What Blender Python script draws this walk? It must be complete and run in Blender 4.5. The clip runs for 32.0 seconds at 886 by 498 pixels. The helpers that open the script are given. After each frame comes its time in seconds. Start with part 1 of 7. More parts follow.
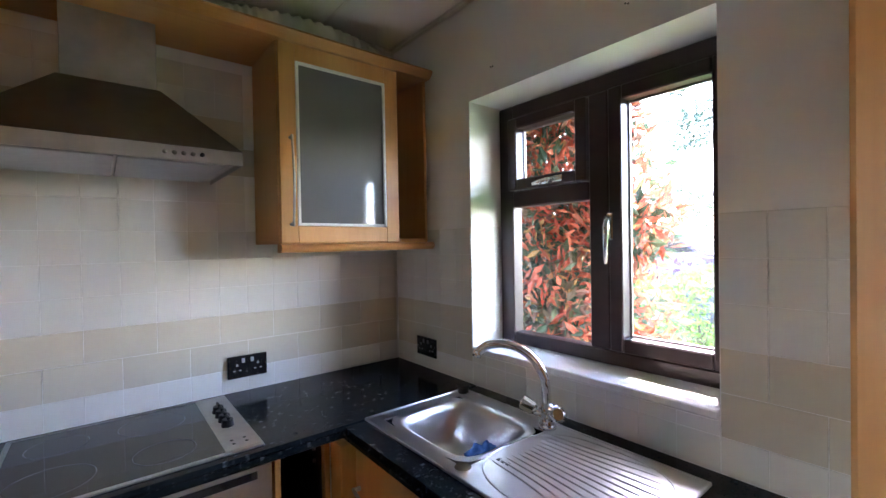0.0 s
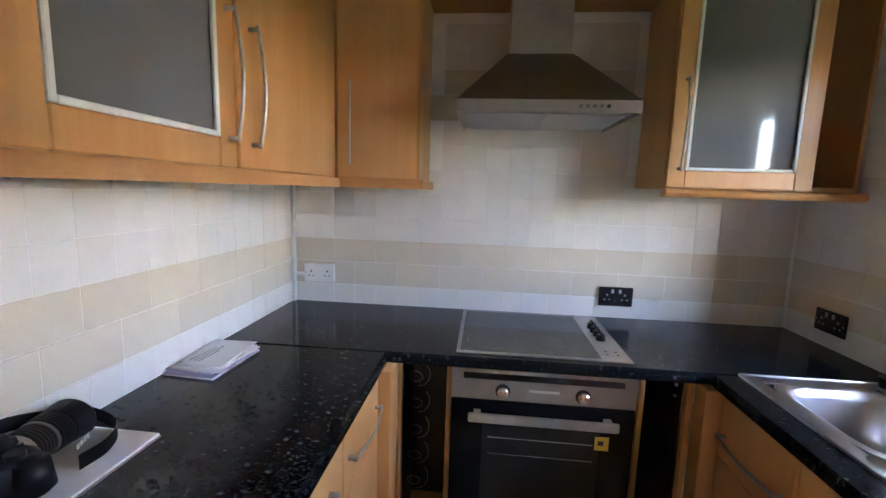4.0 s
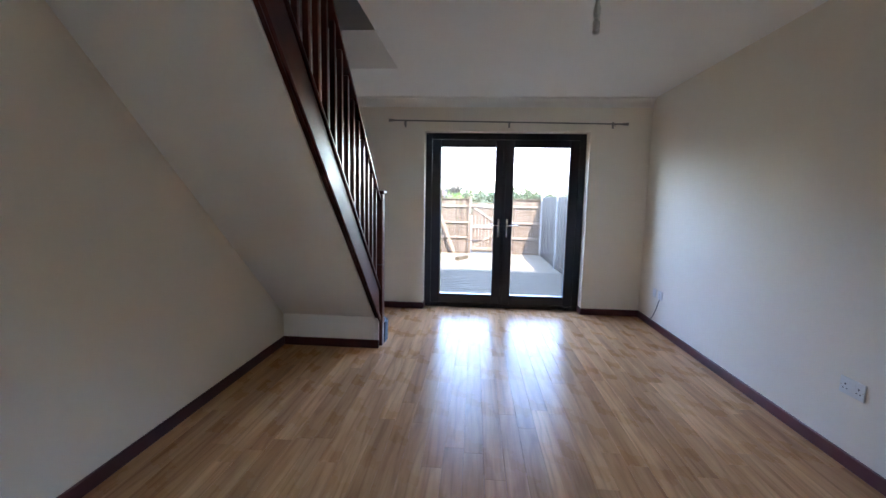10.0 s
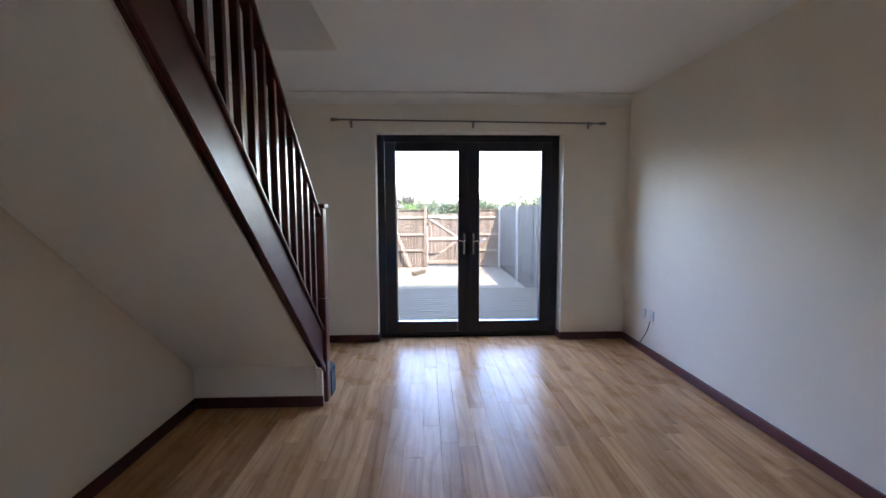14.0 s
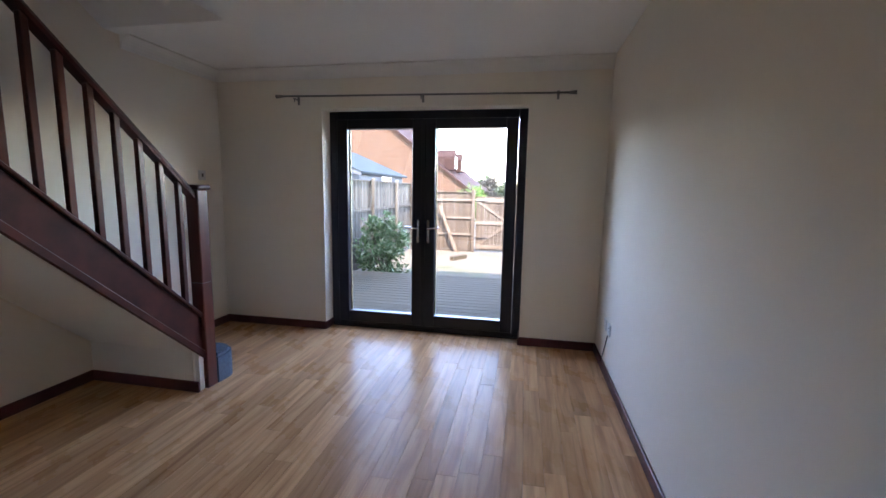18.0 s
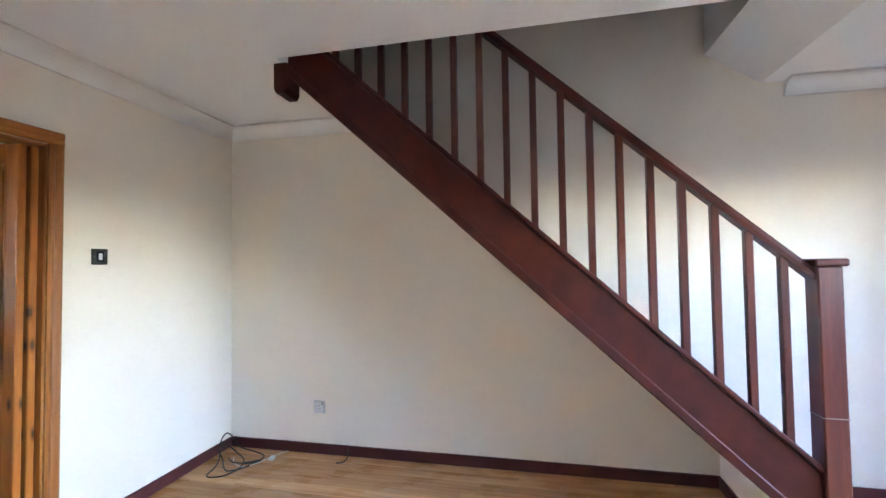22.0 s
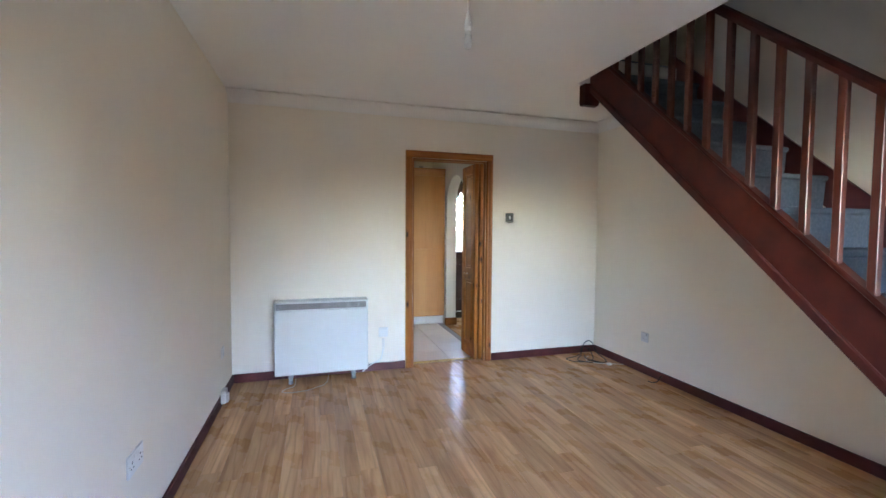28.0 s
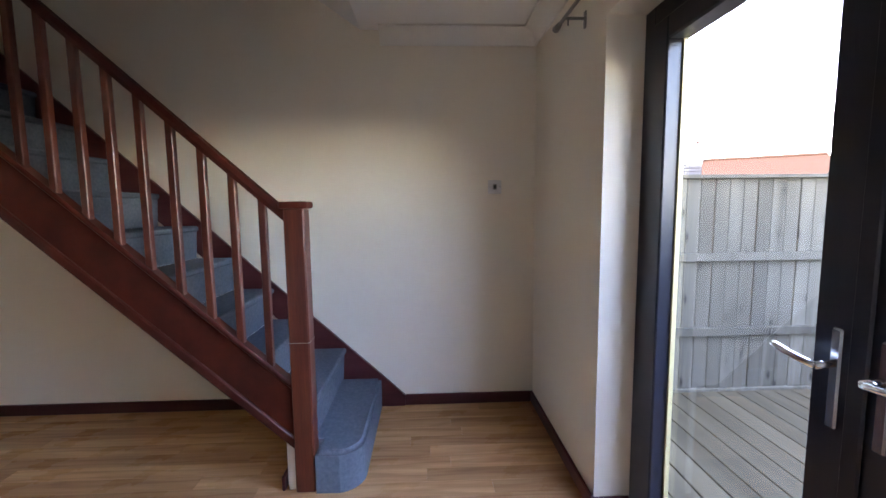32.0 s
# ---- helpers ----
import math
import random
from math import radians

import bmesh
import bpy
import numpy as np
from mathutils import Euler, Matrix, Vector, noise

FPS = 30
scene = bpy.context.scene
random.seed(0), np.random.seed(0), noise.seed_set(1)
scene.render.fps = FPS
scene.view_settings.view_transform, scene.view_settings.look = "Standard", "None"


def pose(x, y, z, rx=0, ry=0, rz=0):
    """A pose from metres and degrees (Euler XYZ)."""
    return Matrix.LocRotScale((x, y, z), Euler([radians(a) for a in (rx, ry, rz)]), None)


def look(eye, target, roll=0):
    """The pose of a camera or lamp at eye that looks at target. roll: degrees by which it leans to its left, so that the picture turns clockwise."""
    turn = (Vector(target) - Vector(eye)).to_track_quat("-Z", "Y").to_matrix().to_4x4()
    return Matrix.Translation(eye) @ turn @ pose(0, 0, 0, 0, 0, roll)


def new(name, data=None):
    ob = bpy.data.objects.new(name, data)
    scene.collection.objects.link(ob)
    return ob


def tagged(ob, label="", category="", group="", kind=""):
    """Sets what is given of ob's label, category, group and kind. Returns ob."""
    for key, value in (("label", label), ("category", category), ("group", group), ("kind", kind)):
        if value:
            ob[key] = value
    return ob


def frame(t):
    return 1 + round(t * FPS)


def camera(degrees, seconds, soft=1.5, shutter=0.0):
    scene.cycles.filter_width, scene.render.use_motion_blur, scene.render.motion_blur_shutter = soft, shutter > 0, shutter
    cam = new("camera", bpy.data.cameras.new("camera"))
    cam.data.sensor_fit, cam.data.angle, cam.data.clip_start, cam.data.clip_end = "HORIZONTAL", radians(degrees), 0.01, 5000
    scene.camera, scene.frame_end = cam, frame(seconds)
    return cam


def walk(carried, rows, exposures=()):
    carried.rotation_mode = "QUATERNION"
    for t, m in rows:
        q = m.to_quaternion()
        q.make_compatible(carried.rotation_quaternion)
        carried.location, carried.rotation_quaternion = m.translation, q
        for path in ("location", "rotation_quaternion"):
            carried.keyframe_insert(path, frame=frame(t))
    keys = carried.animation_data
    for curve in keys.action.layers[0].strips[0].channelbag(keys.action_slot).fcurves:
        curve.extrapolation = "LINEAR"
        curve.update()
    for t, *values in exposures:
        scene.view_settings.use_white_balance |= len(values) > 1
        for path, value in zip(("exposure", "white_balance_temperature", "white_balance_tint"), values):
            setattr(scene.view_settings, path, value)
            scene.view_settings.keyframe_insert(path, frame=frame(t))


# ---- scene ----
cam = camera(92.6, 32.0)
PATH = [
    (0, (1.776, -1.192, 1.482), (3.333, -2.448, 1.456), -1.0),
    (0.5, (1.689, -1.209, 1.471), (3.266, -2.437, 1.401), 0.5),
    (1, (1.656, -1.206, 1.471), (3.406, -2.168, 1.366), 0.2),
    (1.5, (1.667, -1.196, 1.467), (3.511, -1.962, 1.347), -0.9),
    (2, (1.672, -1.195, 1.47), (3.592, -1.741, 1.341), -1.2),
    (2.5, (1.653, -1.197, 1.474), (3.621, -1.53, 1.34), -1.0),
    (4.5, (1.676, -1.004, 1.437), (3.51, -0.311, 1.042), 2.3),
    (4.8, (1.724, -1.03, 1.425), (3.33, 0.067, 0.96), 3.3),
    (5, (1.718, -1.025, 1.428), (3.16, 0.264, 0.918), 4.9),
    (5.5, (1.73, -1.043, 1.408), (2.785, 0.537, 0.785), 3.8),
    (6, (1.708, -1.038, 1.377), (2.525, 0.606, 0.584), 3.6),
    (6.5, (1.665, -1.023, 1.357), (2.211, 0.657, 0.419), 2.8),
    (7, (1.617, -0.901, 1.362), (1.979, 0.812, 0.395), 1.8),
    (7.5, (1.574, -0.717, 1.384), (1.852, 1.062, 0.514), 1.0),
    (8, (1.594, -0.554, 1.395), (1.844, 1.268, 0.609), 1.0),
    (8.1, (1.612, -0.512, 1.402), (1.832, 1.331, 0.662), 0.8),
    (8.5, (1.687, -0.367, 1.429), (1.757, 1.559, 0.896), 1.4),
    (9, (1.706, -0.268, 1.374), (1.605, 1.699, 1.026), 0.9),
    (9.5, (1.68, -0.207, 1.344), (1.539, 1.766, 1.049), 1.3),
    (10, (1.683, -0.172, 1.32), (1.537, 1.809, 1.086), 1.1),
    (10.5, (1.675, -0.121, 1.317), (1.521, 1.864, 1.124), 0.8),
    (11, (1.644, -0.054, 1.31), (1.496, 1.932, 1.13), 0.9),
    (11.5, (1.606, -0.001, 1.317), (1.49, 1.988, 1.139), 1.3),
    (12, (1.584, 0.052, 1.311), (1.499, 2.043, 1.151), 1.5),
    (12.5, (1.534, 0.167, 1.316), (1.321, 2.15, 1.16), 1.5),
    (13, (1.545, 0.343, 1.321), (1.133, 2.294, 1.16), 1.1),
    (13.5, (1.562, 0.477, 1.332), (1.225, 2.441, 1.162), 0.2),
    (14, (1.589, 0.566, 1.34), (1.661, 2.556, 1.156), -0.2),
    (14.5, (1.74, 0.649, 1.344), (2.168, 2.592, 1.139), -1.4),
    (15, (1.895, 0.679, 1.376), (2.603, 2.531, 1.115), -0.9),
    (15.5, (2.102, 0.773, 1.337), (3.025, 2.526, 1.062), -0.5),
    (17.5, (2.919, 0.948, 1.361), (2.948, 2.931, 1.101), 0.9),
    (18, (2.96, 1.057, 1.371), (2.588, 3.003, 1.099), 1.0),
    (18.5, (3.0, 1.215, 1.353), (2.175, 3.02, 1.103), 0.6),
    (19, (3.03, 1.368, 1.347), (1.872, 2.985, 1.14), 0.5),
    (19.5, (2.964, 1.523, 1.356), (1.601, 2.982, 1.225), 0.2),
    (20, (2.868, 1.665, 1.381), (1.35, 2.967, 1.364), -0.4),
    (20.5, (2.784, 1.848, 1.398), (1.109, 2.94, 1.413), -2.1),
    (21, (2.755, 2.07, 1.436), (0.862, 2.716, 1.446), -1.1),
    (21.5, (2.841, 2.169, 1.429), (0.843, 2.25, 1.462), -0.8),
    (22, (2.905, 2.314, 1.388), (0.95, 1.898, 1.454), -0.8),
    (22.5, (2.889, 2.435, 1.327), (1.177, 1.404, 1.27), 0.5),
    (23, (2.973, 2.48, 1.29), (1.49, 1.146, 1.143), -0.2),
    (23.5, (3.054, 2.536, 1.255), (1.829, 0.969, 1.045), 0.3),
    (24, (3.106, 2.67, 1.228), (2.091, 0.97, 0.941), 0.7),
    (24.5, (3.105, 2.79, 1.215), (2.257, 1.015, 0.858), 1.8),
    (25, (3.052, 2.975, 1.176), (2.392, 1.134, 0.762), 1.8),
    (25.5, (3.037, 3.152, 1.156), (2.497, 1.283, 0.693), 1.9),
    (27.5, (2.917, 3.854, 1.256), (2.409, 1.937, 1.001), 0.5),
    (28, (2.92, 3.927, 1.328), (2.345, 2.014, 1.234), 0.4),
    (28.5, (2.966, 3.942, 1.338), (2.121, 2.13, 1.306), -0.1),
    (29, (3.022, 3.969, 1.341), (1.711, 2.459, 1.328), -1.4),
    (29.4, (3.008, 4.016, 1.329), (1.459, 2.747, 1.311), -1.4),
    (29.5, (3.016, 4.021, 1.325), (1.42, 2.817, 1.289), -1.8),
    (30, (3.002, 4.071, 1.335), (1.23, 3.149, 1.247), -1.5),
    (30.5, (2.978, 4.096, 1.341), (1.104, 3.41, 1.205), -1.2),
    (31, (2.965, 4.105, 1.337), (1.047, 3.563, 1.18), -0.9),
    (31.5, (2.932, 4.162, 1.323), (0.956, 3.893, 1.165), -0.5),
    (32, (2.801, 4.089, 1.36), (0.814, 4.168, 1.155), -0.6),
]
walk(cam, [(t, look(e, a, r)) for t, e, a, r in PATH],
     [(0.0, 6.15, 6450, 28), (2.5, 6.55, 6600, 29), (5.0, 5.95, 6400, 27), (7.0, 5.65, 6550, 25), (8.5, 5.4, 6250, 18), (13.0, 5.2, 6200, 19), (15.0, 4.9, 6600, 23),
      (18.0, 4.9, 6450, 22), (19.0, 5.3, 6800, 21), (20.0, 5.52, 6950, 23), (21.0, 6.25, 6650, 24), (22.0, 6.7, 6200, 20), (23.0, 6.1, 6050, 22), (24.0, 6.12, 6230, 19),
      (25.0, 5.88, 6180, 18), (28.0, 6.16, 6300, 18), (29.0, 6.15, 6300, 18), (30.0, 6.08, 6200, 20), (31.0, 5.05, 6750, 22), (32.0, 5.32, 7150, 25)])
# ---- world, sun ----
SUN_ELEV, SUN_FROM = 50.0, (0.36, -0.93)   # the sun stands south-south-east
world = bpy.data.worlds.new("sky")
scene.world = world
world.use_nodes = True
sky = world.node_tree.nodes.new("ShaderNodeTexSky")
sky.sky_type, sky.sun_disc = "NISHITA", False
sky.sun_elevation, sky.sun_rotation = radians(SUN_ELEV), math.atan2(SUN_FROM[0], SUN_FROM[1])
sky.dust_density = 0.4
back = world.node_tree.nodes["Background"]
back.inputs["Strength"].default_value = 0.15
world.node_tree.links.new(sky.outputs[0], back.inputs[0])
sun = new("sun", bpy.data.lights.new("sun", "SUN"))
sun.data.energy, sun.data.angle, sun.data.color = 0.76, radians(0.6), (1.0, 0.95, 0.87)
_h = math.tan(radians(SUN_ELEV))
sun.matrix_world = look((SUN_FROM[0] * 20, SUN_FROM[1] * 20, 20 * _h), (0, 0, 0))


# ---- mesh helpers ----
def loc_of(ob):
    v = Vector((0, 0, 0))
    while ob:
        v += ob.location
        ob = ob.parent
    return v


SHIFT = Vector((0, 0, 0))      # where the datum of the units being built lies


def part(name, bm, material, parent=None, label="", smooth=False):
    """Links a bmesh, given in metres from the datum, as one mesh object under a thing or a part."""
    me = bpy.data.meshes.new(name)
    bmesh.ops.translate(bm, verts=bm.verts, vec=SHIFT - loc_of(parent))
    bm.to_mesh(me)
    bm.free()
    if smooth:
        me.shade_smooth()
    for m in (material if isinstance(material, (list, tuple)) else [material]):
        me.materials.append(m)
    ob = new(name, me)
    ob.parent = parent
    if label:
        ob["label"] = label
    return ob


def thing(name, at, label, category, group="", kind=""):
    ob = new(name)
    ob.location = Vector(at) + SHIFT
    ob.empty_display_size = 0.05
    return tagged(ob, label, category, group, kind)


def b_box(bm, x0, x1, y0, y1, z0, z1, bevel=0.0, seg=1):
    m = Matrix.Translation(((x0 + x1) / 2, (y0 + y1) / 2, (z0 + z1) / 2)) @ Matrix.Diagonal((abs(x1 - x0), abs(y1 - y0), abs(z1 - z0), 1))
    g = bmesh.ops.create_cube(bm, size=1, matrix=m)
    if bevel:
        edges = list({e for v in g["verts"] for e in v.link_edges})
        bmesh.ops.bevel(bm, geom=edges, offset=bevel, segments=seg, affect="EDGES", profile=0.5)
    return bm


def box(name, b, material, parent=None, bevel=0.002, label="", seg=1):
    return part(name, b_box(bmesh.new(), *b, bevel=bevel, seg=seg), material, parent, label)


def b_cyl(bm, p, q, r, r2=None, seg=20, caps=True):
    p, q = Vector(p), Vector(q)
    d = q - p
    m = Matrix.Translation((p + q) / 2) @ d.to_track_quat("Z", "Y").to_matrix().to_4x4()
    bmesh.ops.create_cone(bm, cap_ends=caps, segments=seg, radius1=r, radius2=r if r2 is None else r2, depth=d.length, matrix=m)
    return bm


def cyl(name, p, q, r, material, parent=None, r2=None, seg=20, label=""):
    return part(name, b_cyl(bmesh.new(), p, q, r, r2, seg), material, parent, label, smooth=seg > 8 and r < 0.02)


def b_tube(bm, pts, r, seg=8):
    """A round bar along points."""
    pts = [Vector(p) for p in pts]
    rings = []
    up = Vector((0.13, 0.2, 0.97))
    for i, p in enumerate(pts):
        d = (pts[min(i + 1, len(pts) - 1)] - pts[max(i - 1, 0)]).normalized()
        a = d.cross(up)
        if a.length < 1e-3:
            a = d.cross(Vector((1, 0, 0)))
        a.normalize()
        b = d.cross(a)
        rr = r[i] if isinstance(r, (list, tuple)) else r
        rings.append([bm.verts.new(p + rr * (math.cos(2 * math.pi * k / seg) * a + math.sin(2 * math.pi * k / seg) * b)) for k in range(seg)])
    for u, v in zip(rings, rings[1:]):
        for k in range(seg):
            bm.faces.new((u[k], u[(k + 1) % seg], v[(k + 1) % seg], v[k]))
    bm.faces.new(rings[0][::-1])
    bm.faces.new(rings[-1])
    bmesh.ops.recalc_face_normals(bm, faces=bm.faces)
    return bm


def tube(name, pts, r, material, parent=None, label="", seg=8):
    return part(name, b_tube(bmesh.new(), pts, r, seg), material, parent, label, smooth=True)


def curve_pts(ctrl, n=8):
    """A smooth line through control points."""
    c = [Vector(p) for p in ctrl]
    c = [2 * c[0] - c[1]] + c + [2 * c[-1] - c[-2]]
    out = []
    for i in range(1, len(c) - 2):
        for k in range(n):
            t = k / n
            a, b, d, e = c[i - 1], c[i], c[i + 1], c[i + 2]
            out.append(0.5 * (2 * b + (d - a) * t + (2 * a - 5 * b + 4 * d - e) * t * t + (3 * b - a - 3 * d + e) * t ** 3))
    return out + [c[-2]]


def b_prism(bm, outline, axis, a, b):
    """An outline of 2D points extruded from a to b along the axis (0 x, 1 y, 2 z)."""
    def at(p, v):
        c = list(p)
        c.insert(axis, v)
        return c
    lo = [bm.verts.new(at(p, a)) for p in outline]
    hi = [bm.verts.new(at(p, b)) for p in outline]
    n = len(outline)
    bm.faces.new(lo[::-1])
    bm.faces.new(hi)
    for i in range(n):
        bm.faces.new((lo[i], lo[(i + 1) % n], hi[(i + 1) % n], hi[i]))
    bmesh.ops.recalc_face_normals(bm, faces=bm.faces)
    return bm


def prism(name, outline, axis, a, b, material, parent=None, label="", bevel=0.0):
    bm = b_prism(bmesh.new(), outline, axis, a, b)
    if bevel:
        bmesh.ops.bevel(bm, geom=list(bm.edges), offset=bevel, segments=1, affect="EDGES", profile=0.5)
    return part(name, bm, material, parent, label)


def b_ball(bm, c, r, sx=1, sy=1, sz=1, u=16, v=10):
    m = Matrix.Translation(c) @ Matrix.Diagonal((sx, sy, sz, 1))
    bmesh.ops.create_uvsphere(bm, u_segments=u, v_segments=v, radius=r, matrix=m)
    return bm


# ---- materials ----
def material(name):
    m = bpy.data.materials.new(name)
    m.use_nodes = True
    return m, m.node_tree.nodes, m.node_tree.links, m.node_tree.nodes["Principled BSDF"]


def ramp(nodes, links, fac, stops):
    r = nodes.new("ShaderNodeValToRGB")
    while len(r.color_ramp.elements) < len(stops):
        r.color_ramp.elements.new(0.5)
    for e, (p, c) in zip(r.color_ramp.elements, stops):
        e.position, e.color = p, (*c, 1)
    links.new(fac, r.inputs[0])
    return r.outputs[0]


def noise_tex(nodes, links, vec, scale, detail=4, rough=0.55, distort=0.0):
    n = nodes.new("ShaderNodeTexNoise")
    n.inputs["Scale"].default_value, n.inputs["Detail"].default_value = scale, detail
    n.inputs["Roughness"].default_value, n.inputs["Distortion"].default_value = rough, distort
    links.new(vec, n.inputs["Vector"])
    return n.outputs["Fac"]


def mapped(nodes, links, scale=(1, 1, 1), rnd=0.0, rot=(0, 0, 0)):
    tc = nodes.new("ShaderNodeTexCoord")
    mp = nodes.new("ShaderNodeMapping")
    mp.inputs["Scale"].default_value, mp.inputs["Rotation"].default_value = scale, rot
    links.new(tc.outputs["Object"], mp.inputs["Vector"])
    if rnd:
        info = nodes.new("ShaderNodeObjectInfo")
        mul = nodes.new("ShaderNodeVectorMath")
        mul.operation = "MULTIPLY"
        mul.inputs[1].default_value = (rnd, rnd * 1.7, rnd * 0.6)
        links.new(info.outputs["Random"], mul.inputs[0])
        links.new(mul.outputs[0], mp.inputs["Location"])
    return mp.outputs[0]


def bump(nodes, links, bsdf, fac, strength, distance=0.002):
    b = nodes.new("ShaderNodeBump")
    b.inputs["Strength"].default_value, b.inputs["Distance"].default_value = strength, distance
    links.new(fac, b.inputs["Height"])
    links.new(b.outputs[0], bsdf.inputs["Normal"])


def mixed(nodes, links, fac, a, b, how="MIX"):
    m = nodes.new("ShaderNodeMix")
    m.data_type, m.blend_type = "RGBA", how
    for s, v in ((m.inputs[0], fac), (m.inputs[6], a), (m.inputs[7], b)):
        if isinstance(v, (int, float)):
            s.default_value = v
        elif isinstance(v, tuple):
            s.default_value = (*v, 1)
        else:
            links.new(v, s)
    return m.outputs[2]


def plain(name, a, b=None, rough=0.5, metal=0.0, scale=6.0, grain=0.0, grain_scale=120.0, rough_var=0.08, spec=0.5, rnd=0.0, coat=0.0):
    """A surface of two close tones in soft blotches, with a fine grain."""
    m, nd, ln, p = material(name)
    v = mapped(nd, ln, rnd=rnd)
    n = noise_tex(nd, ln, v, scale, 5)
    ln.new(ramp(nd, ln, n, [(0.3, a), (0.72, b or tuple(c * 0.88 for c in a))]), p.inputs["Base Color"])
    p.inputs["Metallic"].default_value = metal
    p.inputs["Specular IOR Level"].default_value = spec
    p.inputs["Coat Weight"].default_value = coat
    r = nd.new("ShaderNodeMapRange")
    r.inputs[3].default_value, r.inputs[4].default_value = max(0.02, rough - rough_var), min(1, rough + rough_var)
    ln.new(noise_tex(nd, ln, v, scale * 4, 3), r.inputs[0])
    ln.new(r.outputs[0], p.inputs["Roughness"])
    if grain:
        bump(nd, ln, p, noise_tex(nd, ln, v, grain_scale, 3), grain)
    return m


def wood(name, dark, mid, light, axis=2, ring=7.0, rough=0.35, rnd=3.0, knots=0.0, coat=0.0, relief=0.15, tone=0.12, fine=1.0, spec=0.5):
    """Long grain along one axis, with a slow drift of tone and, at will, knots."""
    m, nd, ln, p = material(name)
    sc = [1.0, 1.0, 1.0]
    sc[axis] = 0.06
    v = mapped(nd, ln, tuple(sc), rnd)
    broad = noise_tex(nd, ln, v, ring, 3, 0.5, 0.15)
    finer = noise_tex(nd, ln, v, ring * 14 * fine, 4 if fine >= 1 else 1, 0.6 if fine >= 1 else 0.4)
    col = ramp(nd, ln, broad, [(0.28, dark), (0.5, mid), (0.74, light)])
    col = mixed(nd, ln, 0.2, col, ramp(nd, ln, finer, [(0.35, dark), (0.62, light)]), "MIX")
    if knots:
        # dark oval knots on some cells of the face, drawn out along the grain
        sep, com, add = nd.new("ShaderNodeSeparateXYZ"), nd.new("ShaderNodeCombineXYZ"), nd.new("ShaderNodeMath")
        ln.new(mapped(nd, ln, (8.0, 8.0, 3.2), rnd), sep.inputs[0])
        ln.new(sep.outputs[0], add.inputs[0])
        ln.new(sep.outputs[1], add.inputs[1])
        ln.new(add.outputs[0], com.inputs[0])
        ln.new(sep.outputs[2], com.inputs[1])
        vo = nd.new("ShaderNodeTexVoronoi")
        vo.voronoi_dimensions = "2D"
        vo.inputs["Scale"].default_value = knots
        ln.new(com.outputs[0], vo.inputs["Vector"])
        pick = nd.new("ShaderNodeSeparateColor")
        ln.new(vo.outputs["Color"], pick.inputs[0])
        k = ramp(nd, ln, vo.outputs["Distance"], [(0.05, (1, 1, 1)), (0.075, (0.55, 0.55, 0.55)), (0.15, (0, 0, 0))])
        k = mixed(nd, ln, 1.0, k, ramp(nd, ln, pick.outputs[0], [(0.55, (0, 0, 0)), (0.57, (1, 1, 1))]), "MULTIPLY")
        col = mixed(nd, ln, k, col, tuple(c * 0.25 for c in dark))
    if rnd:
        info = nd.new("ShaderNodeObjectInfo")
        sh = nd.new("ShaderNodeMapRange")
        sh.inputs[3].default_value, sh.inputs[4].default_value = 1 - tone, 1 + tone
        ln.new(info.outputs["Random"], sh.inputs[0])
        col = mixed(nd, ln, 1.0, col, sh.outputs[0], "MULTIPLY")
    ln.new(col, p.inputs["Base Color"])
    r = nd.new("ShaderNodeMapRange")
    r.inputs[3].default_value, r.inputs[4].default_value = rough - 0.06, rough + 0.09
    ln.new(finer, r.inputs[0])
    ln.new(r.outputs[0], p.inputs["Roughness"])
    p.inputs["Specular IOR Level"].default_value = spec
    p.inputs["Coat Weight"].default_value = coat
    p.inputs["Coat Roughness"].default_value = 0.15
    bump(nd, ln, p, finer, relief, 0.0006)
    return m


def glass_mat(name, tint=(1, 1, 1), rough=0.0):
    """Clear pane: see-through, with a gloss that grows towards grazing angles."""
    m, nd, ln, p = material(name)
    tr = nd.new("ShaderNodeBsdfTransparent")
    tr.inputs[0].default_value = (*tint, 1)
    gl = nd.new("ShaderNodeBsdfGlossy")
    gl.inputs["Roughness"].default_value = rough
    lw = nd.new("ShaderNodeLayerWeight")
    lw.inputs[0].default_value = 0.5
    pw = nd.new("ShaderNodeMath")
    pw.operation = "POWER"
    pw.inputs[1].default_value = 4.0
    ln.new(lw.outputs["Facing"], pw.inputs[0])
    mr = nd.new("ShaderNodeMapRange")
    mr.inputs[3].default_value, mr.inputs[4].default_value = 0.03, 0.5
    ln.new(pw.outputs[0], mr.inputs[0])
    mx = nd.new("ShaderNodeMixShader")
    ln.new(mr.outputs[0], mx.inputs[0])
    ln.new(tr.outputs[0], mx.inputs[1])
    ln.new(gl.outputs[0], mx.inputs[2])
    ln.new(mx.outputs[0], nd["Material Output"].inputs[0])
    return m


